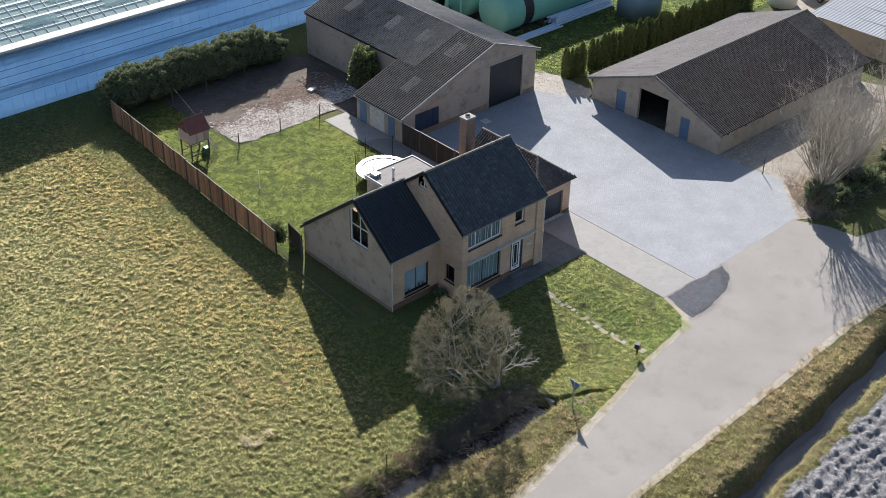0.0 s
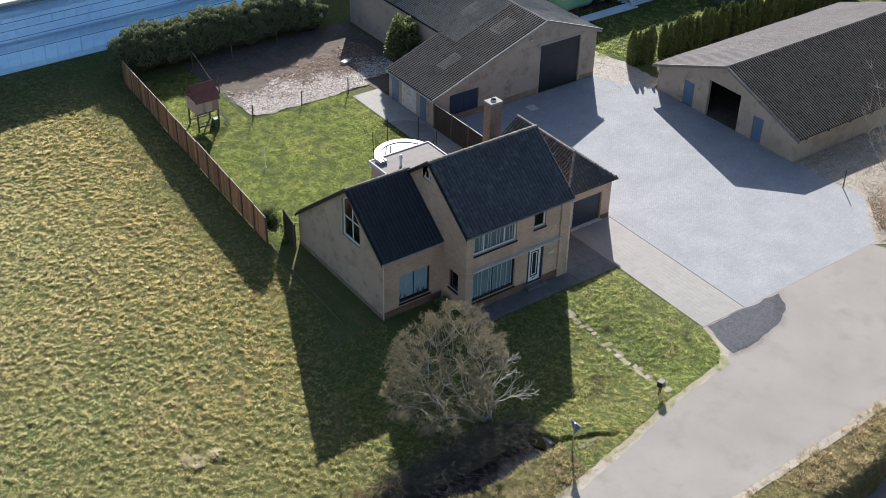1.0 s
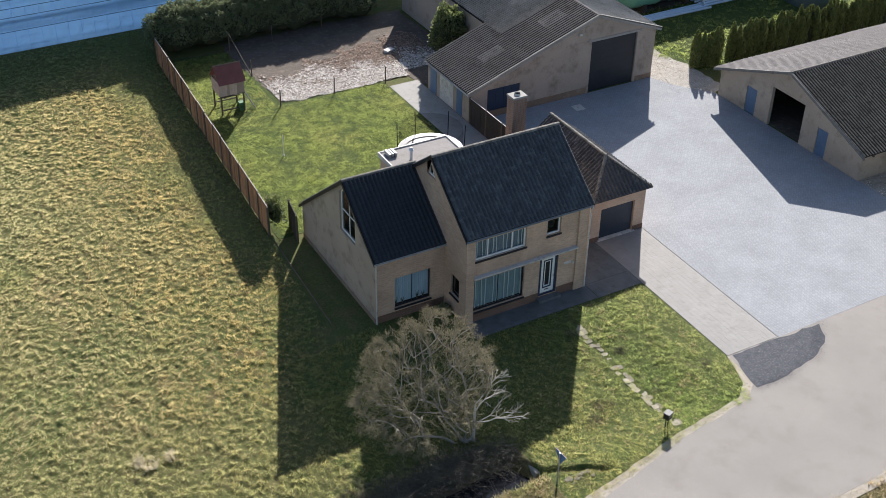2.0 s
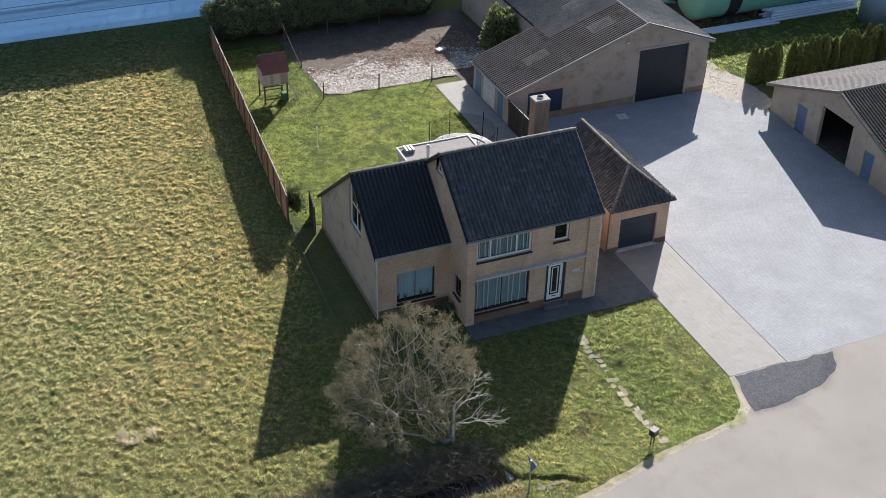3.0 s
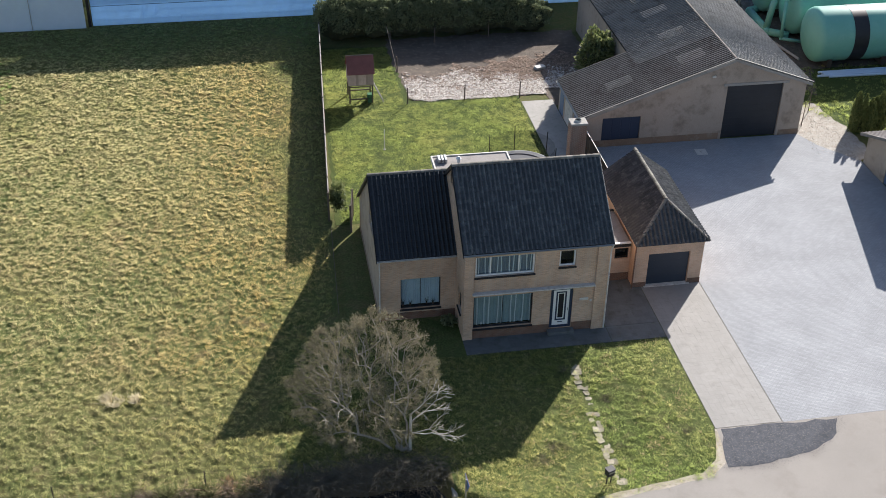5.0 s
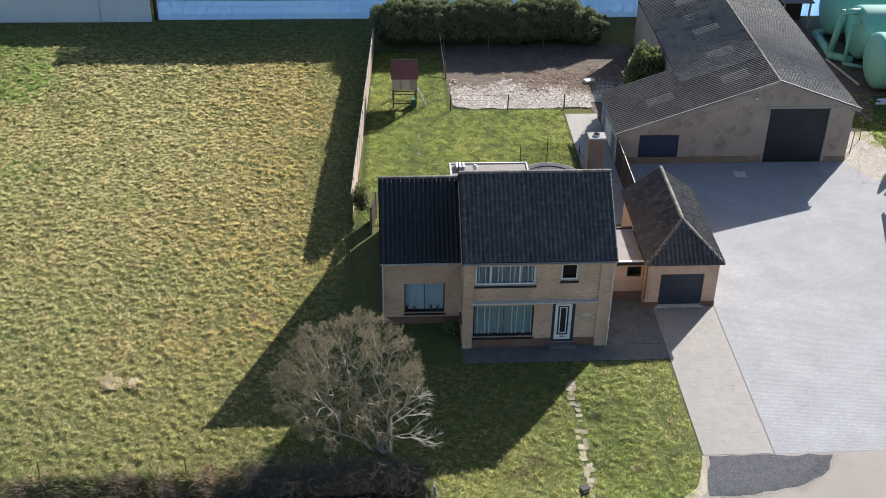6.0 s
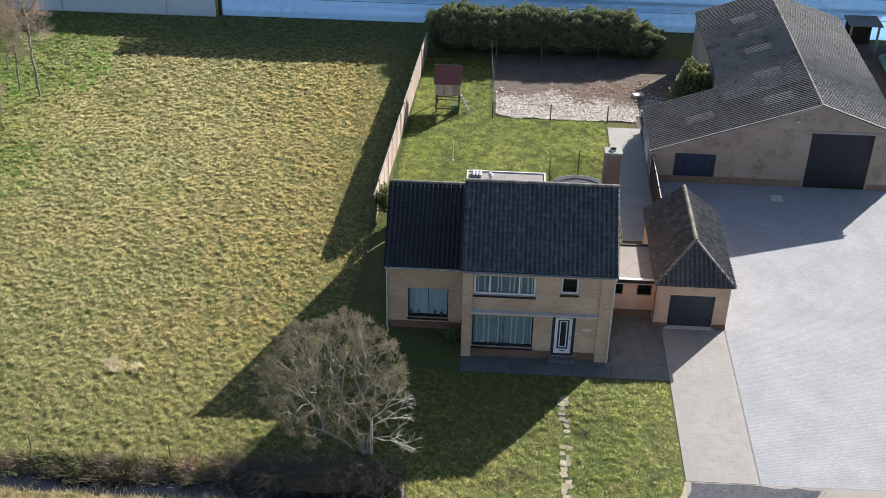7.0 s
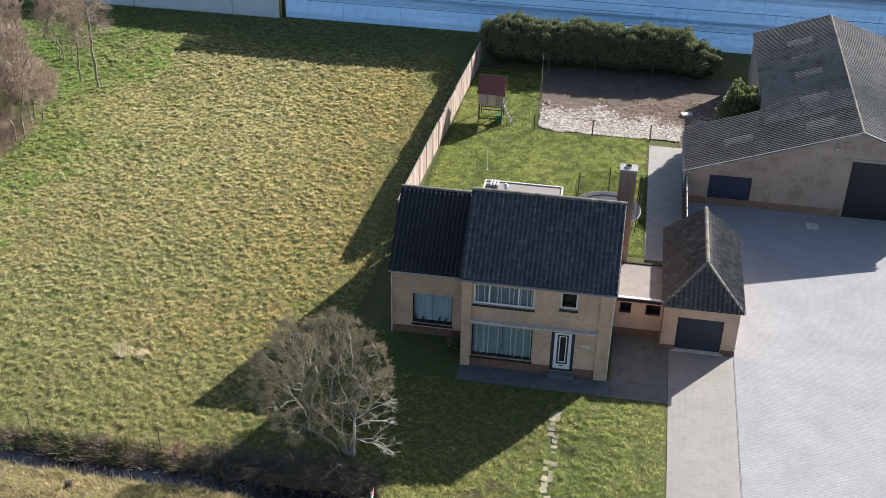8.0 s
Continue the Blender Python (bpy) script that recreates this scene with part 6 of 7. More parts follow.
tri = [(-0.42, 2.28), (0.42, 2.28), (0, 1.55)]
part("plate", slab(bmesh.new(), tri, [], plane_xz(0.045), 0.015), SIGN_BLUE, sign, "blue-grey back of the plate")
part("border", slab(bmesh.new(), tri, [inset(tri, 0.09)], plane_xz(0.064), 0.006), SIGN_RED, sign, "red border")
part("face", slab(bmesh.new(), inset(tri, 0.092), [], plane_xz(0.064), 0.005), WHITE, sign)
hd = thing("culvert_head", "rough grey culvert head at the ditch end", "culvert", -2.25, -10.5)
bm = boxed(-0.15, 0.15, -0.6, 0.6, -1.2, -0.45, 0.04)
part("head_wall", bm, CONCRETE, hd)
bm = bmesh.new()
for k in range(26):
    r_ = random.Random(k)
    m = pose(-0.9 + r_.uniform(-0.9, 0.6), -12.6 + r_.uniform(-0.25, 0.25), 0.01, 0, 0, r_.uniform(0, 180))
    bmesh.ops.create_icosphere(bm, subdivisions=1, radius=r_.uniform(0.04, 0.10), matrix=m @ Matrix.Diagonal((1.4, 1, 0.35, 1)))
tagged(part("rubble", bm, STONE), "small heap of pale rubble by the ditch", "rubble", kind="stuff")

stump = thing("stump", "small grey rotting stump on the ditch bank", "stump", -16.6, -12.4, ground_at(-16.6, -12.4))
bm = rod(bmesh.new(), (0, 0, -0.1), (0.05, 0.03, 0.42), 0.2, 0.15, 9)
for v in bm.verts:
    v.co *= 1 + 0.25 * noise.noise(v.co * 5)
part("stump", bm, DARK_BARK, stump)

# ---- trees and shrubs ----
LITTER = leafy("fallen_leaf", (0.60, 0.42, 0.27), (0.34, 0.225, 0.145), 0.85, 0.2)
DRY_LEAF = leafy("olive_dry_leaf", (0.36, 0.32, 0.19), (0.16, 0.145, 0.085), 0.75, 0.2, 0.45)


def garden_tree():
    """Several pale stems that fork again and again, bare limbs low on one side, bunches of dry leaves at the tips."""
    t = thing("garden_tree", "broad bare garden tree with pale limbs and olive-brown twigs", "tree", -4.12, -7.85, 0)
    r = np.random.RandomState(11)
    mid, radii = np.array((-1.75, 1.5, 2.75)), np.array((3.45, 2.5, 3.5))
    lengths, girth = (1.5, 1.4, 1.2, 0.95, 0.7, 0.5, 0.34), (0.10, 0.068, 0.047, 0.032, 0.021, 0.014, 0.009)
    limbs, tips = [], []

    def sprout(p, d, level, leafy_limb, thin=1.0):
        length = lengths[level] * r.uniform(0.8, 1.2)
        for attempt in range(6):
            way = unit(d + r.normal(size=3) * 0.10 * attempt)
            end = p + way * length
            if np.linalg.norm((end - mid) / radii) < 1.0 or np.linalg.norm((end - mid) / radii) < np.linalg.norm((p - mid) / radii) or not leafy_limb:
                break
        else:
            length *= 0.45
        parts = 3 if level < 4 else 2
        r0, r1 = girth[level] * thin, girth[min(level + 1, 6)] * thin
        for j in range(parts):
            q = p + way * length / parts
            limbs.append((p, q, r0 + (r1 - r0) * j / parts, r0 + (r1 - r0) * (j + 1) / parts))
            if leafy_limb and level >= 4:
                tips.append(q)
            if level in (2, 3, 4) and r.uniform() < 0.5:
                sprout(q, unit(way + r.normal(size=3) * 0.6), level + 2, leafy_limb, thin)
            p, way = q, unit(way + r.normal(size=3) * 0.13 + np.array((0, 0, 0.04)))
        if level == 6:
            return
        for _ in range(3 if r.uniform() < 0.42 else 2):
            turn = unit(np.cross(way, r.normal(size=3)))
            out = (p - mid) / radii * (0.22 if leafy_limb else 0.0)
            sprout(p, unit(way + turn * math.tan(radians(r.uniform(20, 44))) + out), level + 1, leafy_limb, thin)

    d = unit(r.normal(size=(1500, 3)))
    spots = mid + d * r.uniform(0.5, 0.86, (1500, 1)) * radii * (1 + 0.34 * np.sin(d[:, :1] * 7) * np.sin(d[:, 1:2] * 6 + d[:, 2:] * 5 + 1)) * (1 - 0.18 * r.uniform(size=(1500, 1)) ** 3)
    spots = spots[(spots[:, 2] > 0.5) & ~((spots[:, 0] > -0.1) & (spots[:, 2] < 2.6))]
    bunch = [spots[0]]
    for p in spots[1:]:
        if min(np.linalg.norm(p - q) for q in bunch) > 0.92:
            bunch.append(p)
    bunch = np.array(bunch)
    for k, root in enumerate(((0.1, -0.1, -0.5), (-0.25, 0.05, -0.5), (-0.5, 0.1, -0.5))):
        mine = bunch[(bunch[:, 0] > -0.7, (bunch[:, 0] <= -0.7) & (bunch[:, 0] > -2.2), bunch[:, 0] <= -2.2)[k]]
        arr, par, idx, rad, ends = grow(root, mine, 0.3, 0.017, 0.36, 40 + k, 0.07, 0.05, 0.9)
        limbs += [(arr[i], arr[j], min(rad[i], rad[j] * 1.4), rad[j]) for i, j in zip(par, idx)]
        for e in arr[ends]:
            for _ in range(3):
                sprout(e, unit(unit((e - mid * np.array((1, 1, 0.6))) / radii) + r.normal(size=3) * 0.5), 4, True)
    heart = np.array((-0.2, 0.0, -0.25))
    limbs += [(heart, np.array(q, float), 0.10, 0.08) for q in ((0.1, -0.1, 0.0), (-0.25, 0.05, 0.0), (-0.5, 0.1, 0.0))]
    first_bare = len(limbs)
    limbs.append((np.array((0.16, -0.08, -0.2)), np.array((0.2, -0.05, 2.0)), 0.09, 0.06))
    for z, dx, dy, dz in ((0.75, 1.0, 0.05, 0.25), (0.85, 0.9, -0.4, 0.1), (1.5, 0.9, 0.5, 0.45), (2.0, 0.8, 0.0, 0.7)):
        sprout(np.array((0.2, -0.05, z)), unit(np.array((dx, dy, dz), float)), 3, False, 1.0)
    A, B, R0, R1 = (np.array([limb[k] for limb in limbs]) for k in range(4))
    stout = R1 > 0.0155
    own = np.arange(len(limbs)) >= first_bare
    tubes("trunk", A[stout & ~own], B[stout & ~own], R0[stout & ~own], R1[stout & ~own], STEM_BARK, t, 6)
    tubes("bare_limb", A[own], B[own], R0[own], R1[own], PALE_BARK, t, 5, "bleached bare lower limb")
    stout |= own
    tips = np.array(tips)
    src = np.repeat(tips, 3, 0) + r.normal(size=(len(tips) * 3, 3)) * 0.04
    n = len(src)
    ends = src + unit(unit(src - mid * np.array((1, 1, 0.5))) + r.normal(size=(n, 3)) * 0.6) * r.uniform(0.08, 0.26, (n, 1))
    tubes("crown", np.concatenate([A[~stout], src]), np.concatenate([B[~stout], ends]), np.concatenate([R0[~stout], np.full(n, 0.007)]), np.concatenate([R1[~stout], np.full(n, 0.004)]), TWIG, t, 3)
    pick = ends[r.randint(0, n, 13000)] + r.normal(size=(13000, 3)) * 0.03
    leaves("dry_leaves", pick, 0.036, DRY_LEAF, t, 12)


garden_tree()
for k, (x, y, z, rx, h, c) in enumerate(((-32.9, 29.5, 6.4, 1.7, 4.0, 260), (-34.6, 30.2, 3.4, 1.1, 2.4, 120), (-35.0, 20.0, 5.0, 2.0, 3.8, 330), (-36.0, 17.6, 3.2, 1.9, 2.8, 300), (-36.9, 14.0, 3.2, 2.2, 3.0, 300), (-38.8, 23.0, 5.0, 2.0, 4.0, 260), (-37.2, 33.0, 4.6, 1.9, 3.6, 220), (-37.9, 25.6, 5.2, 1.7, 4.2, 240), (-35.0, 23.0, 2.5, 1.7, 1.7, 320))):
    bare_tree("bare_tree", "slim bare tree with reddish twigs in green grass" if k != 1 else "small bare sapling with grey-brown twigs", (x, y, -0.5), (x, y, z), (rx, rx, h), c, 20 + k, BARK, TWIG_RED if k != 1 else TWIG, 0.38, 7 if k < 2 else 22, 0.5, 0.011, -0.75, "trees at the meadow edge", trunk_h=z + h * 0.35 if k < 2 else 1.6, roots=None if k < 2 else [(0, 0, -0.2), (0.5, 0.3, -0.2), (-0.5, 0.4, -0.2)])


def pollard(base, height, shoots, reach, top, seed, label):
    t = thing("pollard_willow", label, "tree", *base, group="willows by the lane")
    bm = bmesh.new()
    bmesh.ops.create_cone(bm, cap_ends=True, segments=14, radius1=0.85, radius2=0.8, depth=height, matrix=Matrix.Translation((0, 0, height / 2 - 0.1)))
    bmesh.ops.subdivide_edges(bm, edges=bm.edges[:], cuts=4, use_grid_fill=True)
    for v in bm.verts:
        k = 1 + 0.5 * noise.noise(v.co * 1.3 + Vector((seed, 0, 0)))
        flare = 1.15 + 0.35 * max(0, 0.7 - v.co.z) - 0.22 * math.sin(max(0, min(1, v.co.z / height)) * math.pi)
        v.co.x, v.co.y = v.co.x * k * flare, v.co.y * k * flare
    part("trunk", bm, DARK_BARK, t, "thick gnarled trunk")
    p = clump_points(2600, (0, 0, height * 0.5), (1.15, 1.15, height * 0.6), seed, 0.85)
    leaves("ivy", p[p[:, 2] > 0], 0.12, HEDGE_LEAF, t, seed, label="dark ivy on the trunk")
    r = np.random.RandomState(seed)
    A, B, R0, R1 = [], [], [], []
    for s in range(shoots):
        a = r.uniform(0, 2 * np.pi)
        spread = r.uniform(0.1, 1.0) ** 0.7
        p = np.array([math.cos(a) * 0.5 * spread, math.sin(a) * 0.5 * spread, height - 0.15 + r.uniform(-0.2, 0.15)])
        d = unit(np.array([math.cos(a) * spread * reach / top, math.sin(a) * spread * reach / top, 1.0]) + r.normal(size=3) * 0.1)
        length, rad = r.uniform(0.55, 1.05) * top, r.uniform(0.022, 0.06)
        n = 7
        for j in range(n):
            q = p + d * length / n
            A.append(p); B.append(q); R0.append(rad * (1 - j / n) + 0.006); R1.append(rad * (1 - (j + 1) / n) + 0.006)
            if j > 0:
                for _ in range(6):
                    e = q + unit(d * 1.1 + r.normal(size=3) * 0.85) * r.uniform(0.4, 1.4)
                    A.append(q); B.append(e); R0.append(0.010); R1.append(0.005)
            p, d = q, unit(d + r.normal(size=3) * 0.1 + np.array([0, 0, 0.05]))
    tubes("crown", A, B, R0, R1, TWIG_BUFF, t, 3, "long buff shoots")
    return t


pollard((28.95, -9.3, 0), 2.6, 66, 5.6, 9.0, 5, "bare pollard willow with long buff shoots")
pollard((34.2, -8.6, 0), 1.8, 60, 4.8, 8.5, 6, "bare pollard willow with long buff shoots")
pollard((39.5, -9.4, 0), 1.8, 60, 4.8, 8.5, 7, "bare pollard willow with long buff shoots")
pollard((37.0, -4.5, 0), 1.2, 60, 3.6, 5.0, 8, "bare pollard willow with long buff shoots")


def thicket(name, label, box, count, height, material, seed, group=""):
    """A tangle of stems on a bank."""
    r = np.random.RandomState(seed)
    x = r.uniform(box[0], box[1], count); y = r.uniform(box[2], box[3], count)
    z = ground_height(x, y)
    a = np.stack([x, y, z], 1)
    b = a + np.stack([r.normal(size=count) * 0.45, r.normal(size=count) * 0.45, np.abs(r.normal(size=count)) * height * 0.6 + 0.15], 1)
    c = b + np.stack([r.normal(size=count) * 0.5, r.normal(size=count) * 0.5, r.normal(size=count) * 0.25 - 0.05], 1)
    return tagged(tubes(name, np.concatenate([a, b]), np.concatenate([b, c]), np.full(2 * count, 0.009), np.full(2 * count, 0.004), material, None, 3), label, "undergrowth", kind="stuff")


thicket("bank_brambles", "low tangle of brown brambles below the garden tree", (-11.0, -2.5, -9.85, -8.7), 1500, 0.34, BRUSH, 31)
thicket("bare_scrub", "dense reddish-brown scrub below the bare trees", (-42, -34.6, 16.8, 22.6), 3000, 2.2, TWIG_RED, 36)
thicket("bank_brambles", "dead stems below the willows", (28.5, 46, -11.0, -7.5), 2600, 0.6, TWIG, 33)

hedge = thing("evergreen_hedge", "tall dark evergreen hedge in front of the greenhouse", "hedge")
pts = []
for k in range(20):
    r_ = random.Random(k + 3)
    cx, cy, h = -3.0 + k * 0.83 + r_.uniform(-0.2, 0.2), 40.1 + r_.uniform(-0.3, 0.3), 3.42 + 0.14 * math.sin(k * 0.9) + r_.uniform(-0.08, 0.08) - (0.5 if k > 17 else 0)
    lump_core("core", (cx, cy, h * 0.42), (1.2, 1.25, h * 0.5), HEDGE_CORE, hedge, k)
    pts.append(clump_points(7000, (cx, cy, h * 0.48), (1.5, 1.55, h * 0.56), k + 1, 0.8))
pts = np.concatenate(pts)
leaves("foliage", pts[pts[:, 2] > 0], 0.095, HEDGE_LEAF, hedge, 5)


def bush(name, label, x, y, h, rx, count, seed, material=None, size=0.12, core=0.8, ry=None):
    t = thing(name, label, "shrub", x, y, 0)
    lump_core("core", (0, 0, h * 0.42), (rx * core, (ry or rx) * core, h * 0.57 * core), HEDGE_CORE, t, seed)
    p = clump_points(count, (0, 0, h * 0.45), (rx, ry or rx, h * 0.58), seed, 0.72 if core > 0.6 else 0.45)
    leaves("foliage", p[p[:, 2] > 0], size, material or HEDGE_LEAF, t, seed)
    return t


LAUREL = leafy("laurel_leaf", (0.08, 0.115, 0.035), (0.25, 0.27, 0.12), 0.45, 0.4, 0.4)
bush("laurel_bush", "rounded evergreen bush against the barn wall", 15.35, 29.2, 4.2, 1.35, 4200, 41, LAUREL, 0.15)
bush("ivy_shrub", "loose ivy-clad shrub at the fence end", -5.3, 13.5, 2.3, 0.6, 2200, 42, LAUREL, 0.09, 0.5, 1.1)
for x, y, h, rx, k in ((31.2, -9.6, 1.3, 1.2, 50), (33.0, -9.9, 1.1, 1.2, 51), (35.2, -9.8, 1.5, 1.4, 52), (37.4, -9.9, 1.2, 1.3, 53), (40.0, -10.0, 1.4, 1.5, 54)):
    bush("ivy_scrub", "low dark ivy scrub on the bank below the willows", x, y, h, rx, 1800, k)
bush("round_shrub", "small dark shrub below the wing window", -0.5, 1.3, 0.55, 0.42, 500, 44)


def conifer(seed):
    """A tight column of several upright spires."""
    t = thing("conifer", "narrow dark green hedge conifer", "conifer", group="conifers of the hedge row")
    r = np.random.RandomState(seed)
    P = []
    for k in range(7):
        a, d = r.uniform(0, 2 * np.pi), 0.0 if k == 0 else r.uniform(0.18, 0.52)
        n, top, wide = 1000, r.uniform(2.2, 3.0), r.uniform(0.26, 0.36)
        z = r.uniform(0.03, 1.0, n) ** 0.9
        b = r.uniform(0, 2 * np.pi, n)
        rad = wide * np.minimum(1, (1.04 - z) * 2.6) * r.uniform(0.55, 1.1, n)
        P.append(np.stack([math.cos(a) * d + np.cos(b) * rad, math.sin(a) * d + np.sin(b) * rad, z * top], 1))
    leaves("foliage", np.concatenate(P), 0.07, CONIFER, t, seed, 3.2, -2.2)
    part("trunk", rod(bmesh.new(), (0, 0, -0.1), (0, 0, 2.3), 0.06, 0.02), BARK, t)
    # Solid dark cone inside the spires, coloured for the shade within.
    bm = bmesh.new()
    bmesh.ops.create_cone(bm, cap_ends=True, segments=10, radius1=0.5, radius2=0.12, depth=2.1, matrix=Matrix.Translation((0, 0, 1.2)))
    part("shade_core", bm, HEDGE_CORE, t)
    return t


kinds = [conifer(61), conifer(62), conifer(63)]
spots = [31.8, 32.6, 33.4, 35.2, 36.0, 36.9, 37.8, 38.7, 39.6] + [40.5 + 0.85 * k for k in range(22)]
rng = random.Random(8)
for k, x in enumerate(spots):
    s = rng.uniform(0.95, 1.12)
    m = pose(x, 19.55 + rng.uniform(-0.12, 0.12) - 0.05 * (x - 31.9) * 0.5, 0, 0, 0, rng.uniform(0, 360))
    if k < 3:
        kinds[k].matrix_basis = m
        kinds[k].scale = (s, s, s * rng.uniform(0.95, 1.1))
    else:
        copy_thing(kinds[k % 3], m)

# ---- tanks and farm clutter ----
def tank(name, label, x0, x1, y, r, band=None):
    t = thing(name, label, "tank", x0, y, 0, group="green tanks behind the barn")
    bm, n, prof = bmesh.new(), 40, []
    for k in range(7):
        a = math.pi / 2 * k / 6
        prof.append((0.7 - 0.7 * math.sin(math.pi / 2 - a), r * math.sin(a)))
    prof += [(x1 - x0 - 0.7 + 0.7 * math.sin(math.pi / 2 * k / 6), r * math.cos(math.pi / 2 * k / 6)) for k in range(7)]
    rows = [[bm.verts.new((px, pr * math.cos(2 * math.pi * j / n), 0.15 + r + pr * math.sin(2 * math.pi * j / n))) for j in range(n)] for px, pr in prof]
    for a, b in zip(rows, rows[1:]):
        for j in range(n):
            bm.faces.new((a[j], a[(j + 1) % n], b[(j + 1) % n], b[j]))
    bmesh.ops.remove_doubles(bm, verts=bm.verts, dist=0.002)
    part("shell", bm, TANK_GREEN, t, "", True)
    if band:
        bm = bmesh.new()
        bmesh.ops.create_cone(bm, cap_ends=False, segments=40, radius1=r + 0.02, radius2=r + 0.02, depth=band[1] - band[0], matrix=Matrix.Translation(((band[0] + band[1]) / 2 - x0, 0, 0.15 + r)) @ Matrix.Rotation(math.pi / 2, 4, "Y"))
        part("band", bm, DARK, t, "broad black band", True)
    for k in range(4):
        px = 1.6 + k * (x1 - x0 - 3.2) / 3
        part("saddle", boxed(px - 0.2, px + 0.2, -r * 0.7, r * 0.7, 0, 0.75, 0.02), DARK_WOOD, t)
    return t


tank("storage_tank", "large sea-green horizontal tank with a black band", 32.75, 49.5, 31.0, 2.12, (35.7, 36.9))
tank("storage_tank", "large sea-green horizontal tank with pipework", 33.2, 49.0, 36.4, 2.12)
tank("storage_tank", "large sea-green horizontal tank behind the others", 32.6, 49.0, 41.2, 2.12)


def green_pipe(name, label, pts, r):
    t = thing(name, label, "pipe")
    for a, b in zip(pts, pts[1:]):
        part("pipe_run", rod(bmesh.new(), a, b, r, sides=10), TANK_GREEN, t, "", True)
    for p in pts[1:-1]:
        bm = bmesh.new()
        bmesh.ops.create_icosphere(bm, subdivisions=2, radius=r * 1.12, matrix=Matrix.Translation(p))
        part("elbow", bm, TANK_GREEN, t, "", True)


green_pipe("tank_pipe", "thick sea-green pipe on the ground between tanks", [(33.4, 41.2, 0.35), (32.2, 40.6, 0.35), (32.0, 36.2, 0.35), (33.4, 35.2, 0.35)], 0.32)
green_pipe("tank_pipe", "sea-green pipe rising on the tank end", [(32.0, 36.6, 0.3), (32.4, 36.4, 3.9), (33.6, 36.2, 4.1)], 0.26)
green_pipe("tank_pipe", "thin sea-green pipe down the tank end", [(33.6, 35.4, 3.6), (32.7, 35.2, 3.4), (32.5, 34.6, 0.4), (34.0, 34.0, 0.3)], 0.14)


def pipe_pile(label, x0, x1, y, n, rows, seed, z0=0.0):
    t = thing("pipe_pile", label, "pipes")
    rng = random.Random(seed)
    for j in range(rows):
        for k in range(n - j):
            a, b = rng.uniform(-0.5, 0.5), rng.uniform(-0.5, 0.5)
            yy = y + (k + j * 0.5) * 0.21
            part("pipe", rod(bmesh.new(), (x0 + a, yy, 0.1 + j * 0.18), (x1 + b, yy + rng.uniform(-0.1, 0.1), 0.1 + j * 0.18), 0.1, sides=7), FILM_PALE, t)


pipe_pile("loose row of pale plastic pipes on the grass", 33.2, 39.6, 27.9, 5, 1, 2)
pipe_pile("stacked pile of pale plastic pipes", 39.9, 48.2, 28.3, 8, 4, 3)
loose = thing("timber_beam", "pale timber beam lying in front of the tanks", "beam")
part("beam", rod(bmesh.new(), (31.6, 36.0, 0.12), (32.6, 31.2, 0.12), 0.12, sides=4), CONCRETE, loose)
lean = thing("lean_to", "small dark open shelter by the greenhouse", "shelter", 30.9, 43.4, 0)
for sx in (-1.1, 1.1):
    part("post", boxed(sx - 0.07, sx + 0.07, -1.0, -0.86, 0, 2.3), CONCRETE, lean)
# Back panel coloured near-black for the shade inside the shelter.
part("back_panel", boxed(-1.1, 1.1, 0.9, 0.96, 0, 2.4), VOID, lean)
part("roof", boxed(-1.35, 1.35, -1.15, 1.1, 2.31, 2.42, 0.02), CORRUGATED, lean)

silo = thing("water_silo", "low blue-grey round water silo", "silo", 49.0, 25.4, 0)
part("shell", rod(bmesh.new(), (0, 0, 0), (0, 0, 3.6), 2.3, sides=36), SILO_BLUE, silo, "", True)
part("rim", ring(bmesh.new(), 2.25, 2.36, 3.55, 3.68, 36), ZINC, silo)
ctank = thing("white_tank", "white upright tank in the far yard", "tank", 62.5, 17.0, 0)
part("shell", rod(bmesh.new(), (0, 0, 0), (0, 0, 3.0), 1.5, sides=30), WHITE, ctank, "", True)
part("rim", ring(bmesh.new(), 1.4, 1.56, 2.95, 3.06, 30), ZINC, ctank)
van = thing("van", "white delivery van parked in the far yard", "van", 67.0, 16.0, 0, rz=80)
part("body", boxed(-2.4, 1.0, -0.95, 0.95, 0.45, 2.5, 0.12), WHITE, van)
part("cab", slab(bmesh.new(), [(1.0, 0.45), (2.6, 0.45), (2.6, 1.15), (1.75, 2.0), (1.0, 2.1)], [], plane_xz(-0.92), 1.84), WHITE, van)
part("windscreen", slab(bmesh.new(), [(2.5, 1.22), (2.53, 1.25), (1.83, 1.97), (1.8, 1.94)], [], plane_xz(-0.8), 1.6), DARK, van)
for sx in (-1.6, 1.7):
    for sy in (-0.9, 0.9):
        w = part("wheel", rod(bmesh.new(), (sx, sy - 0.12, 0.36), (sx, sy + 0.12, 0.36), 0.36, sides=18), DARK, van)
        part("rim", rod(bmesh.new(), (sx, sy - 0.13, 0.36), (sx, sy + 0.13, 0.36), 0.2, sides=12), STEEL, w)
farshed = thing("far_shed", "low far shed with a pale corrugated roof", "shed")
part("wall", boxed(57.5, 80, -12, 9.8, -0.2, 2.2), SHED_WALL, farshed)
corrugated("roof_sheet", farshed, slope_matrix((56.8, 10.4, 2.45), (0, -1, 0), (1, 0, 0.12)), 23.0, 24.0, ZINC_ROOF, "pale corrugated roof", 0.35, 0.012)
sheet("far_yard", [(56.5, 10.6), (95, 10.6), (95, 40), (62, 40), (62.2, 16)], 0.006, SAND, "bare far yard", "dirt", 0.05)

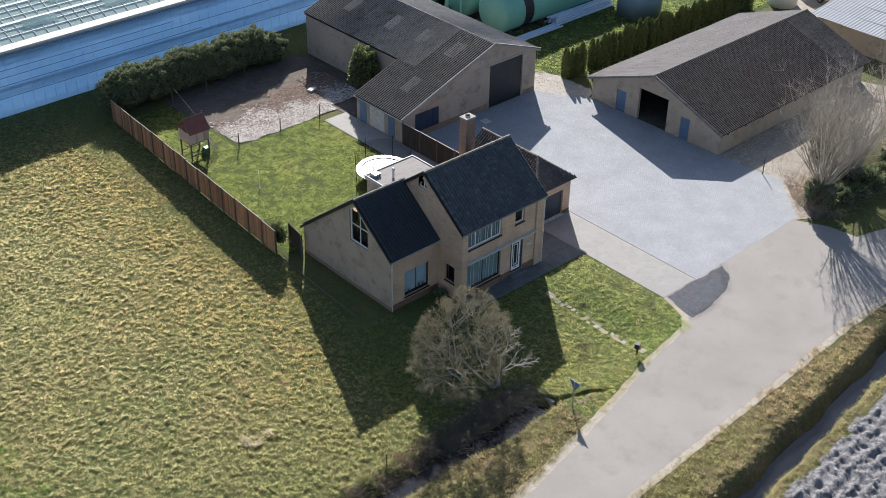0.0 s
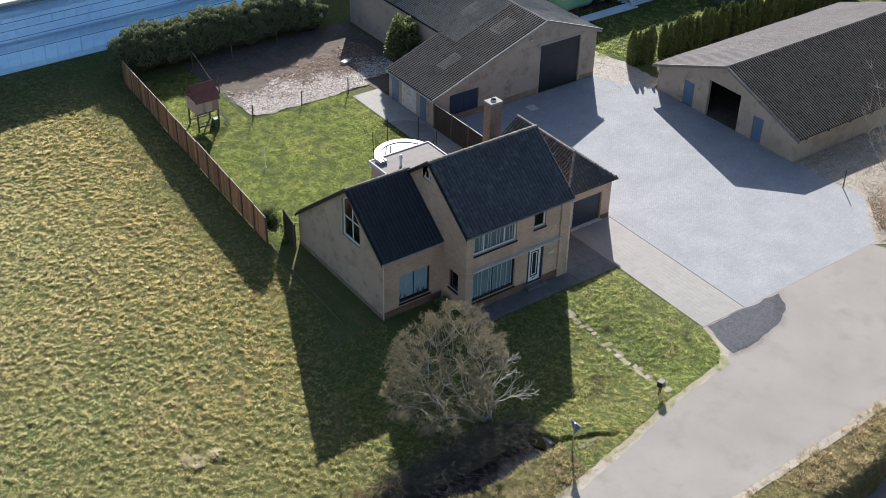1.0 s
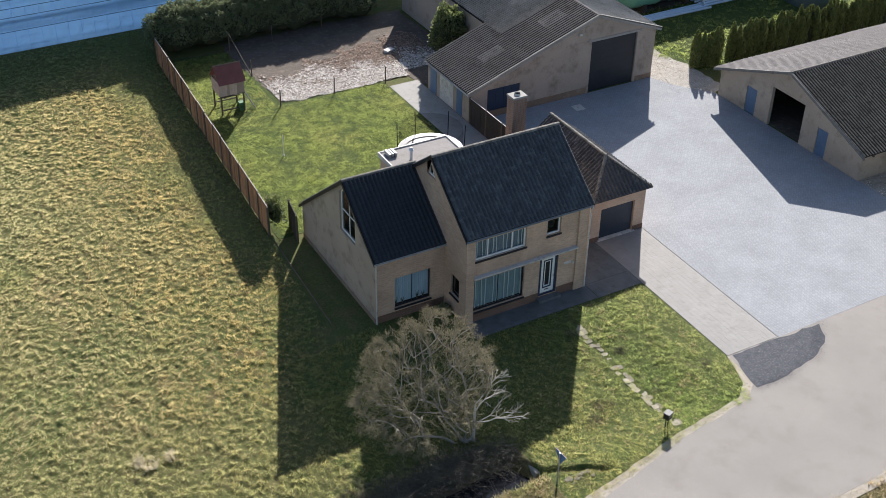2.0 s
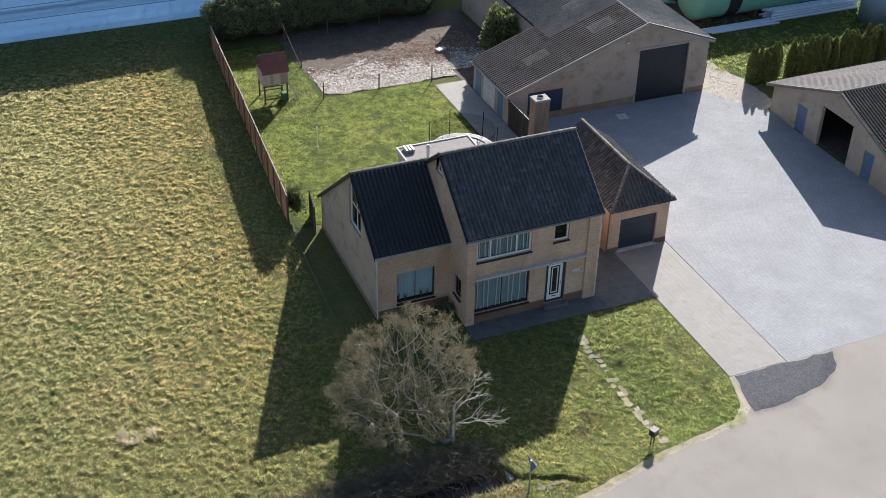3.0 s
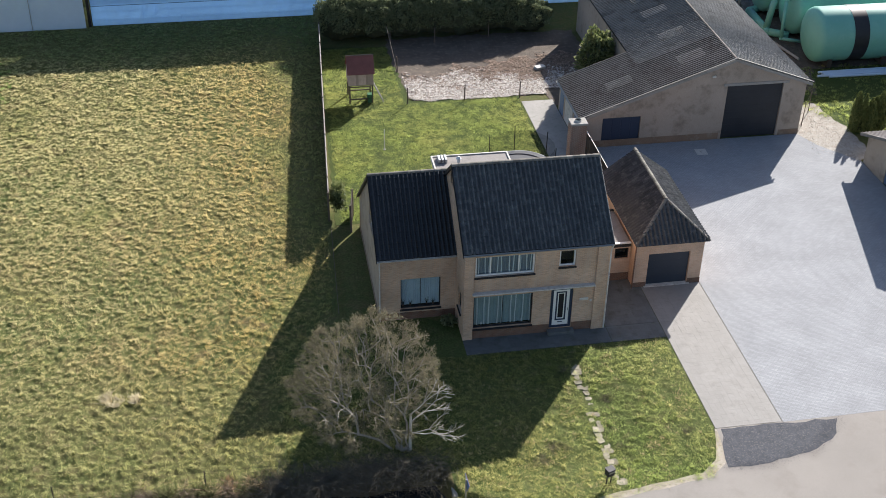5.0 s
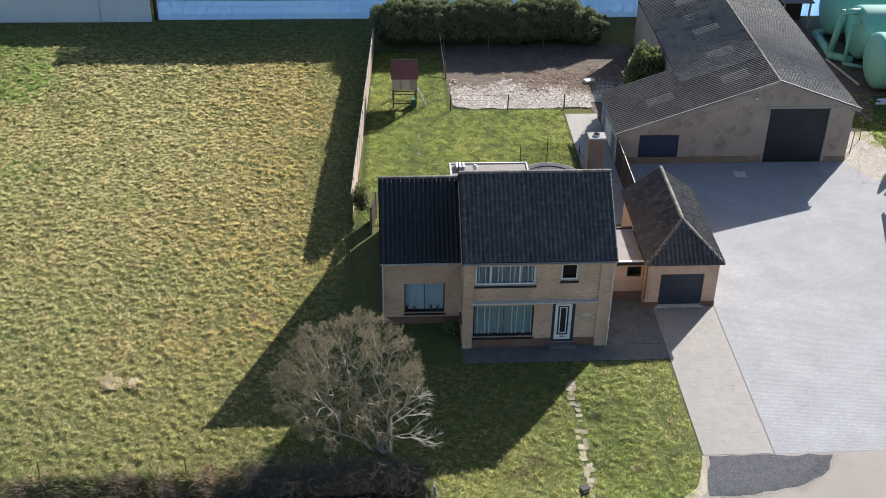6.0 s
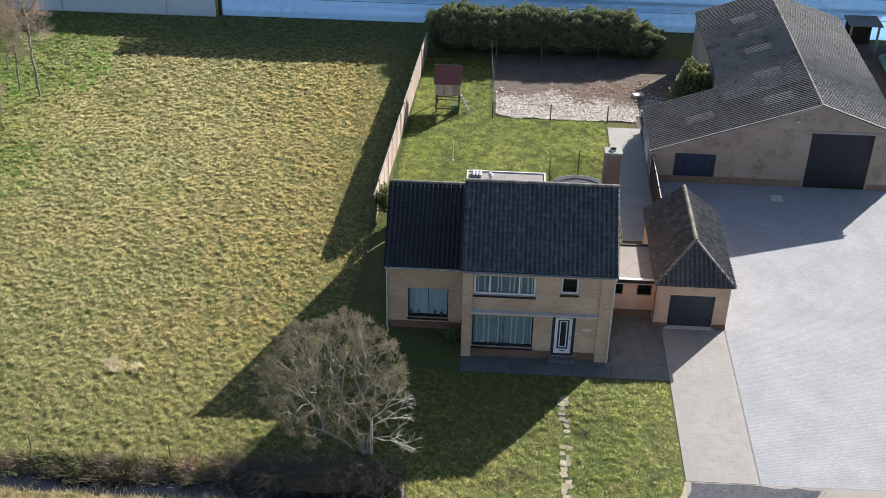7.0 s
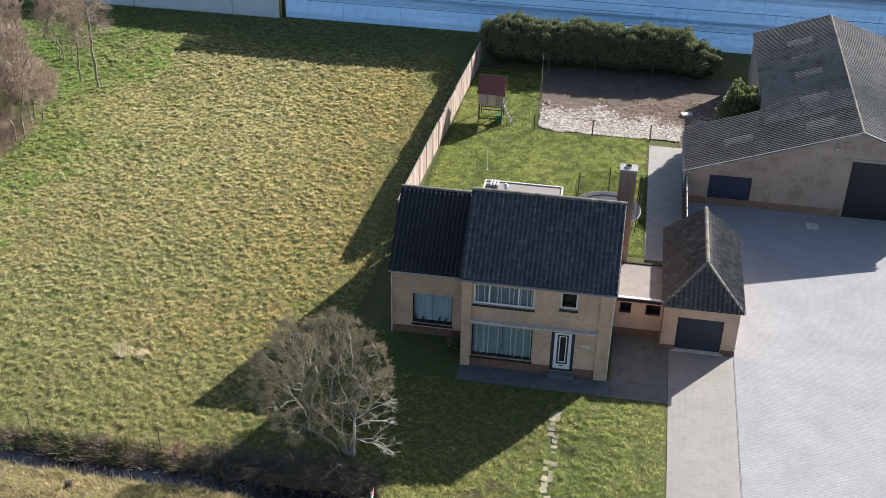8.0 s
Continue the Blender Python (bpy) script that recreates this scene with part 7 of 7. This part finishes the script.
# ---- grass, chips and litter ----
def meadow(x, y):
    return ((y > 2) | (x < -9.6)) & ((x < -6.1 + 0.06 * (y - 12)) & (y > -8.6) & (y < 45) & ((y > 2.0) | (x < -5.6)) & ~((x > -7) & (y < 3)) | ((x < -5.5) & (y <= 2.0) & (y > -8.6)))


def bank_of_lane(x, y):
    return (y < -11.05 - 0.5 * smooth_step(-9, -6, x)) & (y > np.interp(x, ROAD_X, ROAD_Y) + 0.45) & (x < -2.2)


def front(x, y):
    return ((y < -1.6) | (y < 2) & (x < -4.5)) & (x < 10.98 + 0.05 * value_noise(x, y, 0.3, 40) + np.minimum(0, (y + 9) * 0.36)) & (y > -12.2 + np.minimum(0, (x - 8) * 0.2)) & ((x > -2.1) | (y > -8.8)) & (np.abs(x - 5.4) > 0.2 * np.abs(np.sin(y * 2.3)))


tufts("meadow_grass", "rough tussocky meadow grass, dry and green", meadow, (-46, -4, -9.3, 45), 72, 0.07, TUFT, 71, 9, 0.05, 0.45, 0.10, 0.6, 1.0, 0.82)
tufts("meadow_straw", "pale dead grass tufts in the meadow", meadow, (-46, -4, -9.3, 45), 2.0, 0.08, STRAW, 72, 9, 0.05, 0.7, 0.12, 0.5, 0.3, 0.8)
tufts("lawn_grass", "short green lawn tufts", lambda x, y: (x > -5.2 + 0.03 * (y - 12)) & (x < 9.2) & ((y < 27.9) | (x < 0.8)), (-5.6, 9.3, 12.4, 38), 165, 0.06, TUFT_GREEN, 73, 8, 0.06, 0.6, 0.13, 0.6, 1.3)
# West part, in the house's shade, is put in darker green than the meadow.
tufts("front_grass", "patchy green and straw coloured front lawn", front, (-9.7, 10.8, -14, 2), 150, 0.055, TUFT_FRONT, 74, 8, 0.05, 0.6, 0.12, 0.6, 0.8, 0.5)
tufts("front_straw", "dry patches in the front lawn", front, (-8, 10.8, -14, -1.6), 9, 0.08, STRAW, 75, 10, 0.06, 0.6, 0.12, 0.3)
tufts("bank_grass", "coarse dead grass on the ditch banks", lambda x, y: ((y < -8.1) & (y > -8.85) & (x < -4)) | bank_of_lane(x, y) | ((y < np.interp(x, (-60, -5.7, 18.4, 40), (-21.5, -19.8, -18.95, -19.2)) + 0.25 * value_noise(x, y, 0.6, 18)) & (far_row(x, y) > -22.05)), (-46, 45, -28, -8), 26, 0.15, STRAW, 76, 10, 0.07, 0.8, 0.09, 0.4, 0.2)
tufts("dead_growth", "brown dead growth on the shaded ditch bank", lambda x, y: ((y < -8.75) & (y > -10.05) | (y < -10.75) & (y > -11.1) & (x < -8)) & (x < -4), (-46, -3, -11.5, -8), 80, 0.22, BRAMBLE, 82, 9, 0.07, 0.9, 0.05)
tufts("bank_green", "green grass on the ditch banks", lambda x, y: bank_of_lane(x, y)  | ((y < -19.9) & (far_row(x, y) > -22.1)) | ((far_row(x, y) < -23.9) & (far_row(x, y) > -25.1)), (-46, 45, -30, -8), 44, 0.10, BANK_BLADE, 77, 9, 0.07, 0.8, 0.1)
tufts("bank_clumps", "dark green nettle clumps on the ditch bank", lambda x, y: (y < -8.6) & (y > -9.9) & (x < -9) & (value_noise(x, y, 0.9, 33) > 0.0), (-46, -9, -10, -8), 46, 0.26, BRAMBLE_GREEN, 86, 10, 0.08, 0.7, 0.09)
tufts("rusty_growth", "rust-brown dead bracken on the ditch crest", lambda x, y: (y < -8.3) & (y > -9.3) & (x > -13.8) & (x < -9.6) & (value_noise(x, y, 0.6, 34) > -0.2), (-14, -9, -9.5, -8), 60, 0.2, LITTER, 87, 9, 0.07, 0.9, 0.06)
# The far bank's shade is put into the colour of these blades.
tufts("bank_shade", "short grass on the steep far bank, darkened for its shade", lambda x, y: (far_row(x, y) < -22.0) & (far_row(x, y) > -23.1), (-20, 30, -26, -19), 60, 0.06, BRAMBLE_GREEN, 85, 8, 0.06, 0.5, 0.1)
tufts("verge_green", "lush green grass below the bare trees", lambda x, y: (x < -30.2 + 1.5 * np.sin(y * 0.4) + 2.6 * value_noise(x, y, 1.1, 6) + 1.6 * value_noise(x, y, 0.3, 7)) & (y > 2), (-50, -26, 2, 43), 26, 0.11, TUFT_LUSH, 78, 9)
tufts("side_grass", "green grass along the conifer hedge", lambda x, y: (y > 18.6 - 0.02 * (x - 31)) & (y < 30) & (x > 28.6 + (26 - y) * 0.4), (28, 62, 17, 30), 14, 0.12, TUFT_GREEN, 79)
tufts("straw_mound", "pale dead tussock in the meadow", lambda x, y: np.hypot((x + 17.85) * 0.8, y + 1.7) < 0.55 * (1 + 0.7 * value_noise(x, y, 0.5, 16)), (-19.2, -16.5, -4, 0.5), 70, 0.16, PALE_STRAW, 80, 12)
for box, count in (((30.4, 46, -7.5, 0.9), 15000), ((27.6, 31.2, 16.0, 24.5), 1500)):
    _r = np.random.RandomState(count)
    _c = np.stack([_r.uniform(box[0], box[1], count), _r.uniform(box[2], box[3], count), np.full(count, 0.02)], 1)
    _c = _c[value_noise(_c[:, 0], _c[:, 1], 0.9, 17) > _r.uniform(-0.9, 0.7, len(_c))]
    tagged(leaves("dirt_rubble", _c, 0.05, CHIP, None, count), "pale rubble and bark bits strewn over the dirt", "rubble", kind="stuff")
_r = np.random.RandomState(87)
_c = np.stack([29.5 + _r.normal(size=9000) * 2.2 + 1.5, -6.9 + _r.normal(size=9000) * 1.4, np.full(9000, 0.03)], 1)
_c = _c[(_c[:, 1] < 0.8) & (_c[:, 1] > -10.2) & (_c[:, 0] > 27.4 + (_c[:, 1] + 8.8) * 0.9)]
tagged(leaves("leaf_litter", _c, 0.045, LITTER, None, 88), "reddish-brown fallen leaves below the willows", "leaves", kind="stuff")
_r = np.random.RandomState(91)
_k = _r.uniform(0, 1, 2600)
_c = np.stack([np.interp(_k, (0, 0.35, 0.6, 1), (10.6, 12.7, 15.3, 17.2)) + _r.normal(size=2600) * 0.24, np.interp(_k, (0, 0.35, 0.6, 1), (-11.6, -11.6, -11.0, -9.1)) + _r.normal(size=2600) * 0.24, np.full(2600, 0.022)], 1)
tagged(leaves("loose_planings", _c, 0.018, PATCH, None, 92), "loose dark asphalt grains round the patch", "grit", kind="stuff")
DEAD = blade("grey_dead_blade", (0.24, 0.21, 0.16), (0.14, 0.12, 0.085), (0.2, 0.18, 0.12), 0.3, 0.3)
SCRAPES = ((3.2, -8.75, 0.5), (6.45, -5.7, 0.45), (6.35, -9.2, 0.6), (2.1, -9.4, 0.6), (9.6, -8.9, 0.45), (4.7, -3.4, 0.3))


def scraped(x, y):
    near = np.full(np.shape(x), False)
    for a, b, w in SCRAPES:
        near |= np.hypot(x - a, (y - b) * 1.6) < w * (1 + 0.5 * value_noise(x, y, 0.35, 5))
    return near


tufts("scraped_grass", "scrapes of grey disturbed soil and dead grass", scraped, (1, 10.5, -11, -2.8), 160, 0.05, DEAD, 84, 8, 0.06, 1.0, 0.2)

CHIP_BROWN = leafy("brown_bark_chip", (0.40, 0.29, 0.22), (0.12, 0.088, 0.066), 0.9, 0.2)
r = np.random.RandomState(90)
n = 27000
c = np.stack([r.uniform(1.3, 15.2, n), 28.0 + 8.5 * r.uniform(0, 1, n) ** 1.4 + r.normal(size=n) * 0.25, np.full(n, 0.03) + r.uniform(0, 0.05, n)], 1)
# Chip cover ends along the hedge's shade line, leaving the ground beyond darker.
c = c[(c[:, 1] > 28.0 + 0.25 * value_noise(c[:, 0], c[:, 1], 0.7, 12) + 0.6 * np.exp(-(c[:, 0] - 1.2))) & ((c[:, 0] < 11.5) | (c[:, 1] > 29)) & (c[:, 1] < 31.9 + 0.24 * c[:, 0] + 0.9 * value_noise(c[:, 0], c[:, 1], 0.8, 13) + 0.5 * value_noise(c[:, 0], c[:, 1], 0.25, 14))]
n = len(c)
a = r.uniform(0, np.pi, n)
u = np.stack([np.cos(a), np.sin(a), r.normal(size=n) * 0.15], 1) * r.uniform(0.03, 0.12, (n, 1))
w = np.stack([-np.sin(a), np.cos(a), r.normal(size=n) * 0.3], 1) * r.uniform(0.016, 0.036, (n, 1))
quad = np.stack([c - u - w, c + u - w, c + u + w, c - u + w], 1)
old = 0.33 * (c[:, 1] - 29.3 - 0.05 * c[:, 0]) + 0.05 * (c[:, 0] - 4) + 0.55 * value_noise(c[:, 0], c[:, 1], 1.3, 21) + 0.3 * value_noise(c[:, 0], c[:, 1], 0.4, 22) + r.normal(size=n) * 0.35
for name, pick, material, label in (("wood_chips", old < 0.72, CHIP, "scattered pale wood chips"), ("bark_chips", old >= 0.72, CHIP_BROWN, "scattered rusty-brown bark chips")):
    q = quad[pick]
    tagged(fast_mesh(name, q, np.arange(4 * len(q)), 4, material), label, "wood chips", kind="stuff")

# ---- paving pieces ----
paved_tiles("driveway", "drive of square concrete tiles", 10.95, 14.4, -8.9, 3.2, 0.012, 0.3, 300, seed=2)
paved_tiles("terrace", "terrace of dark concrete tiles, darkened further for the shade of the house", 0.0, 7.9, -1.5, -0.14, 0.012, 0.3, 170, seed=3, single=SHADED_TILE, joined=SHADED_TILE_REST)
# Same tile as the drive in a darker copy, for the shade here.
paved_tiles("front_paving", "square concrete tiles in front of the link", 7.92, 10.92, -1.5, -0.15, 0.012, 0.3, 60, seed=6, single=SHADED_TILE, joined=SHADED_TILE_REST)
paved_tiles("side_paving", "square concrete tiles beside the garage", 7.92, 10.92, -0.14, 4.06, 0.012, 0.3, 140, seed=4, single=SHADED_TILE, joined=SHADED_TILE_REST)
tagged(part("drive_edging", boxed(14.405, 14.44, -8.95, 3.2, -0.1, 0.0165), TILE_REST), "dark edging row between drive and yard", "edging", kind="structure")
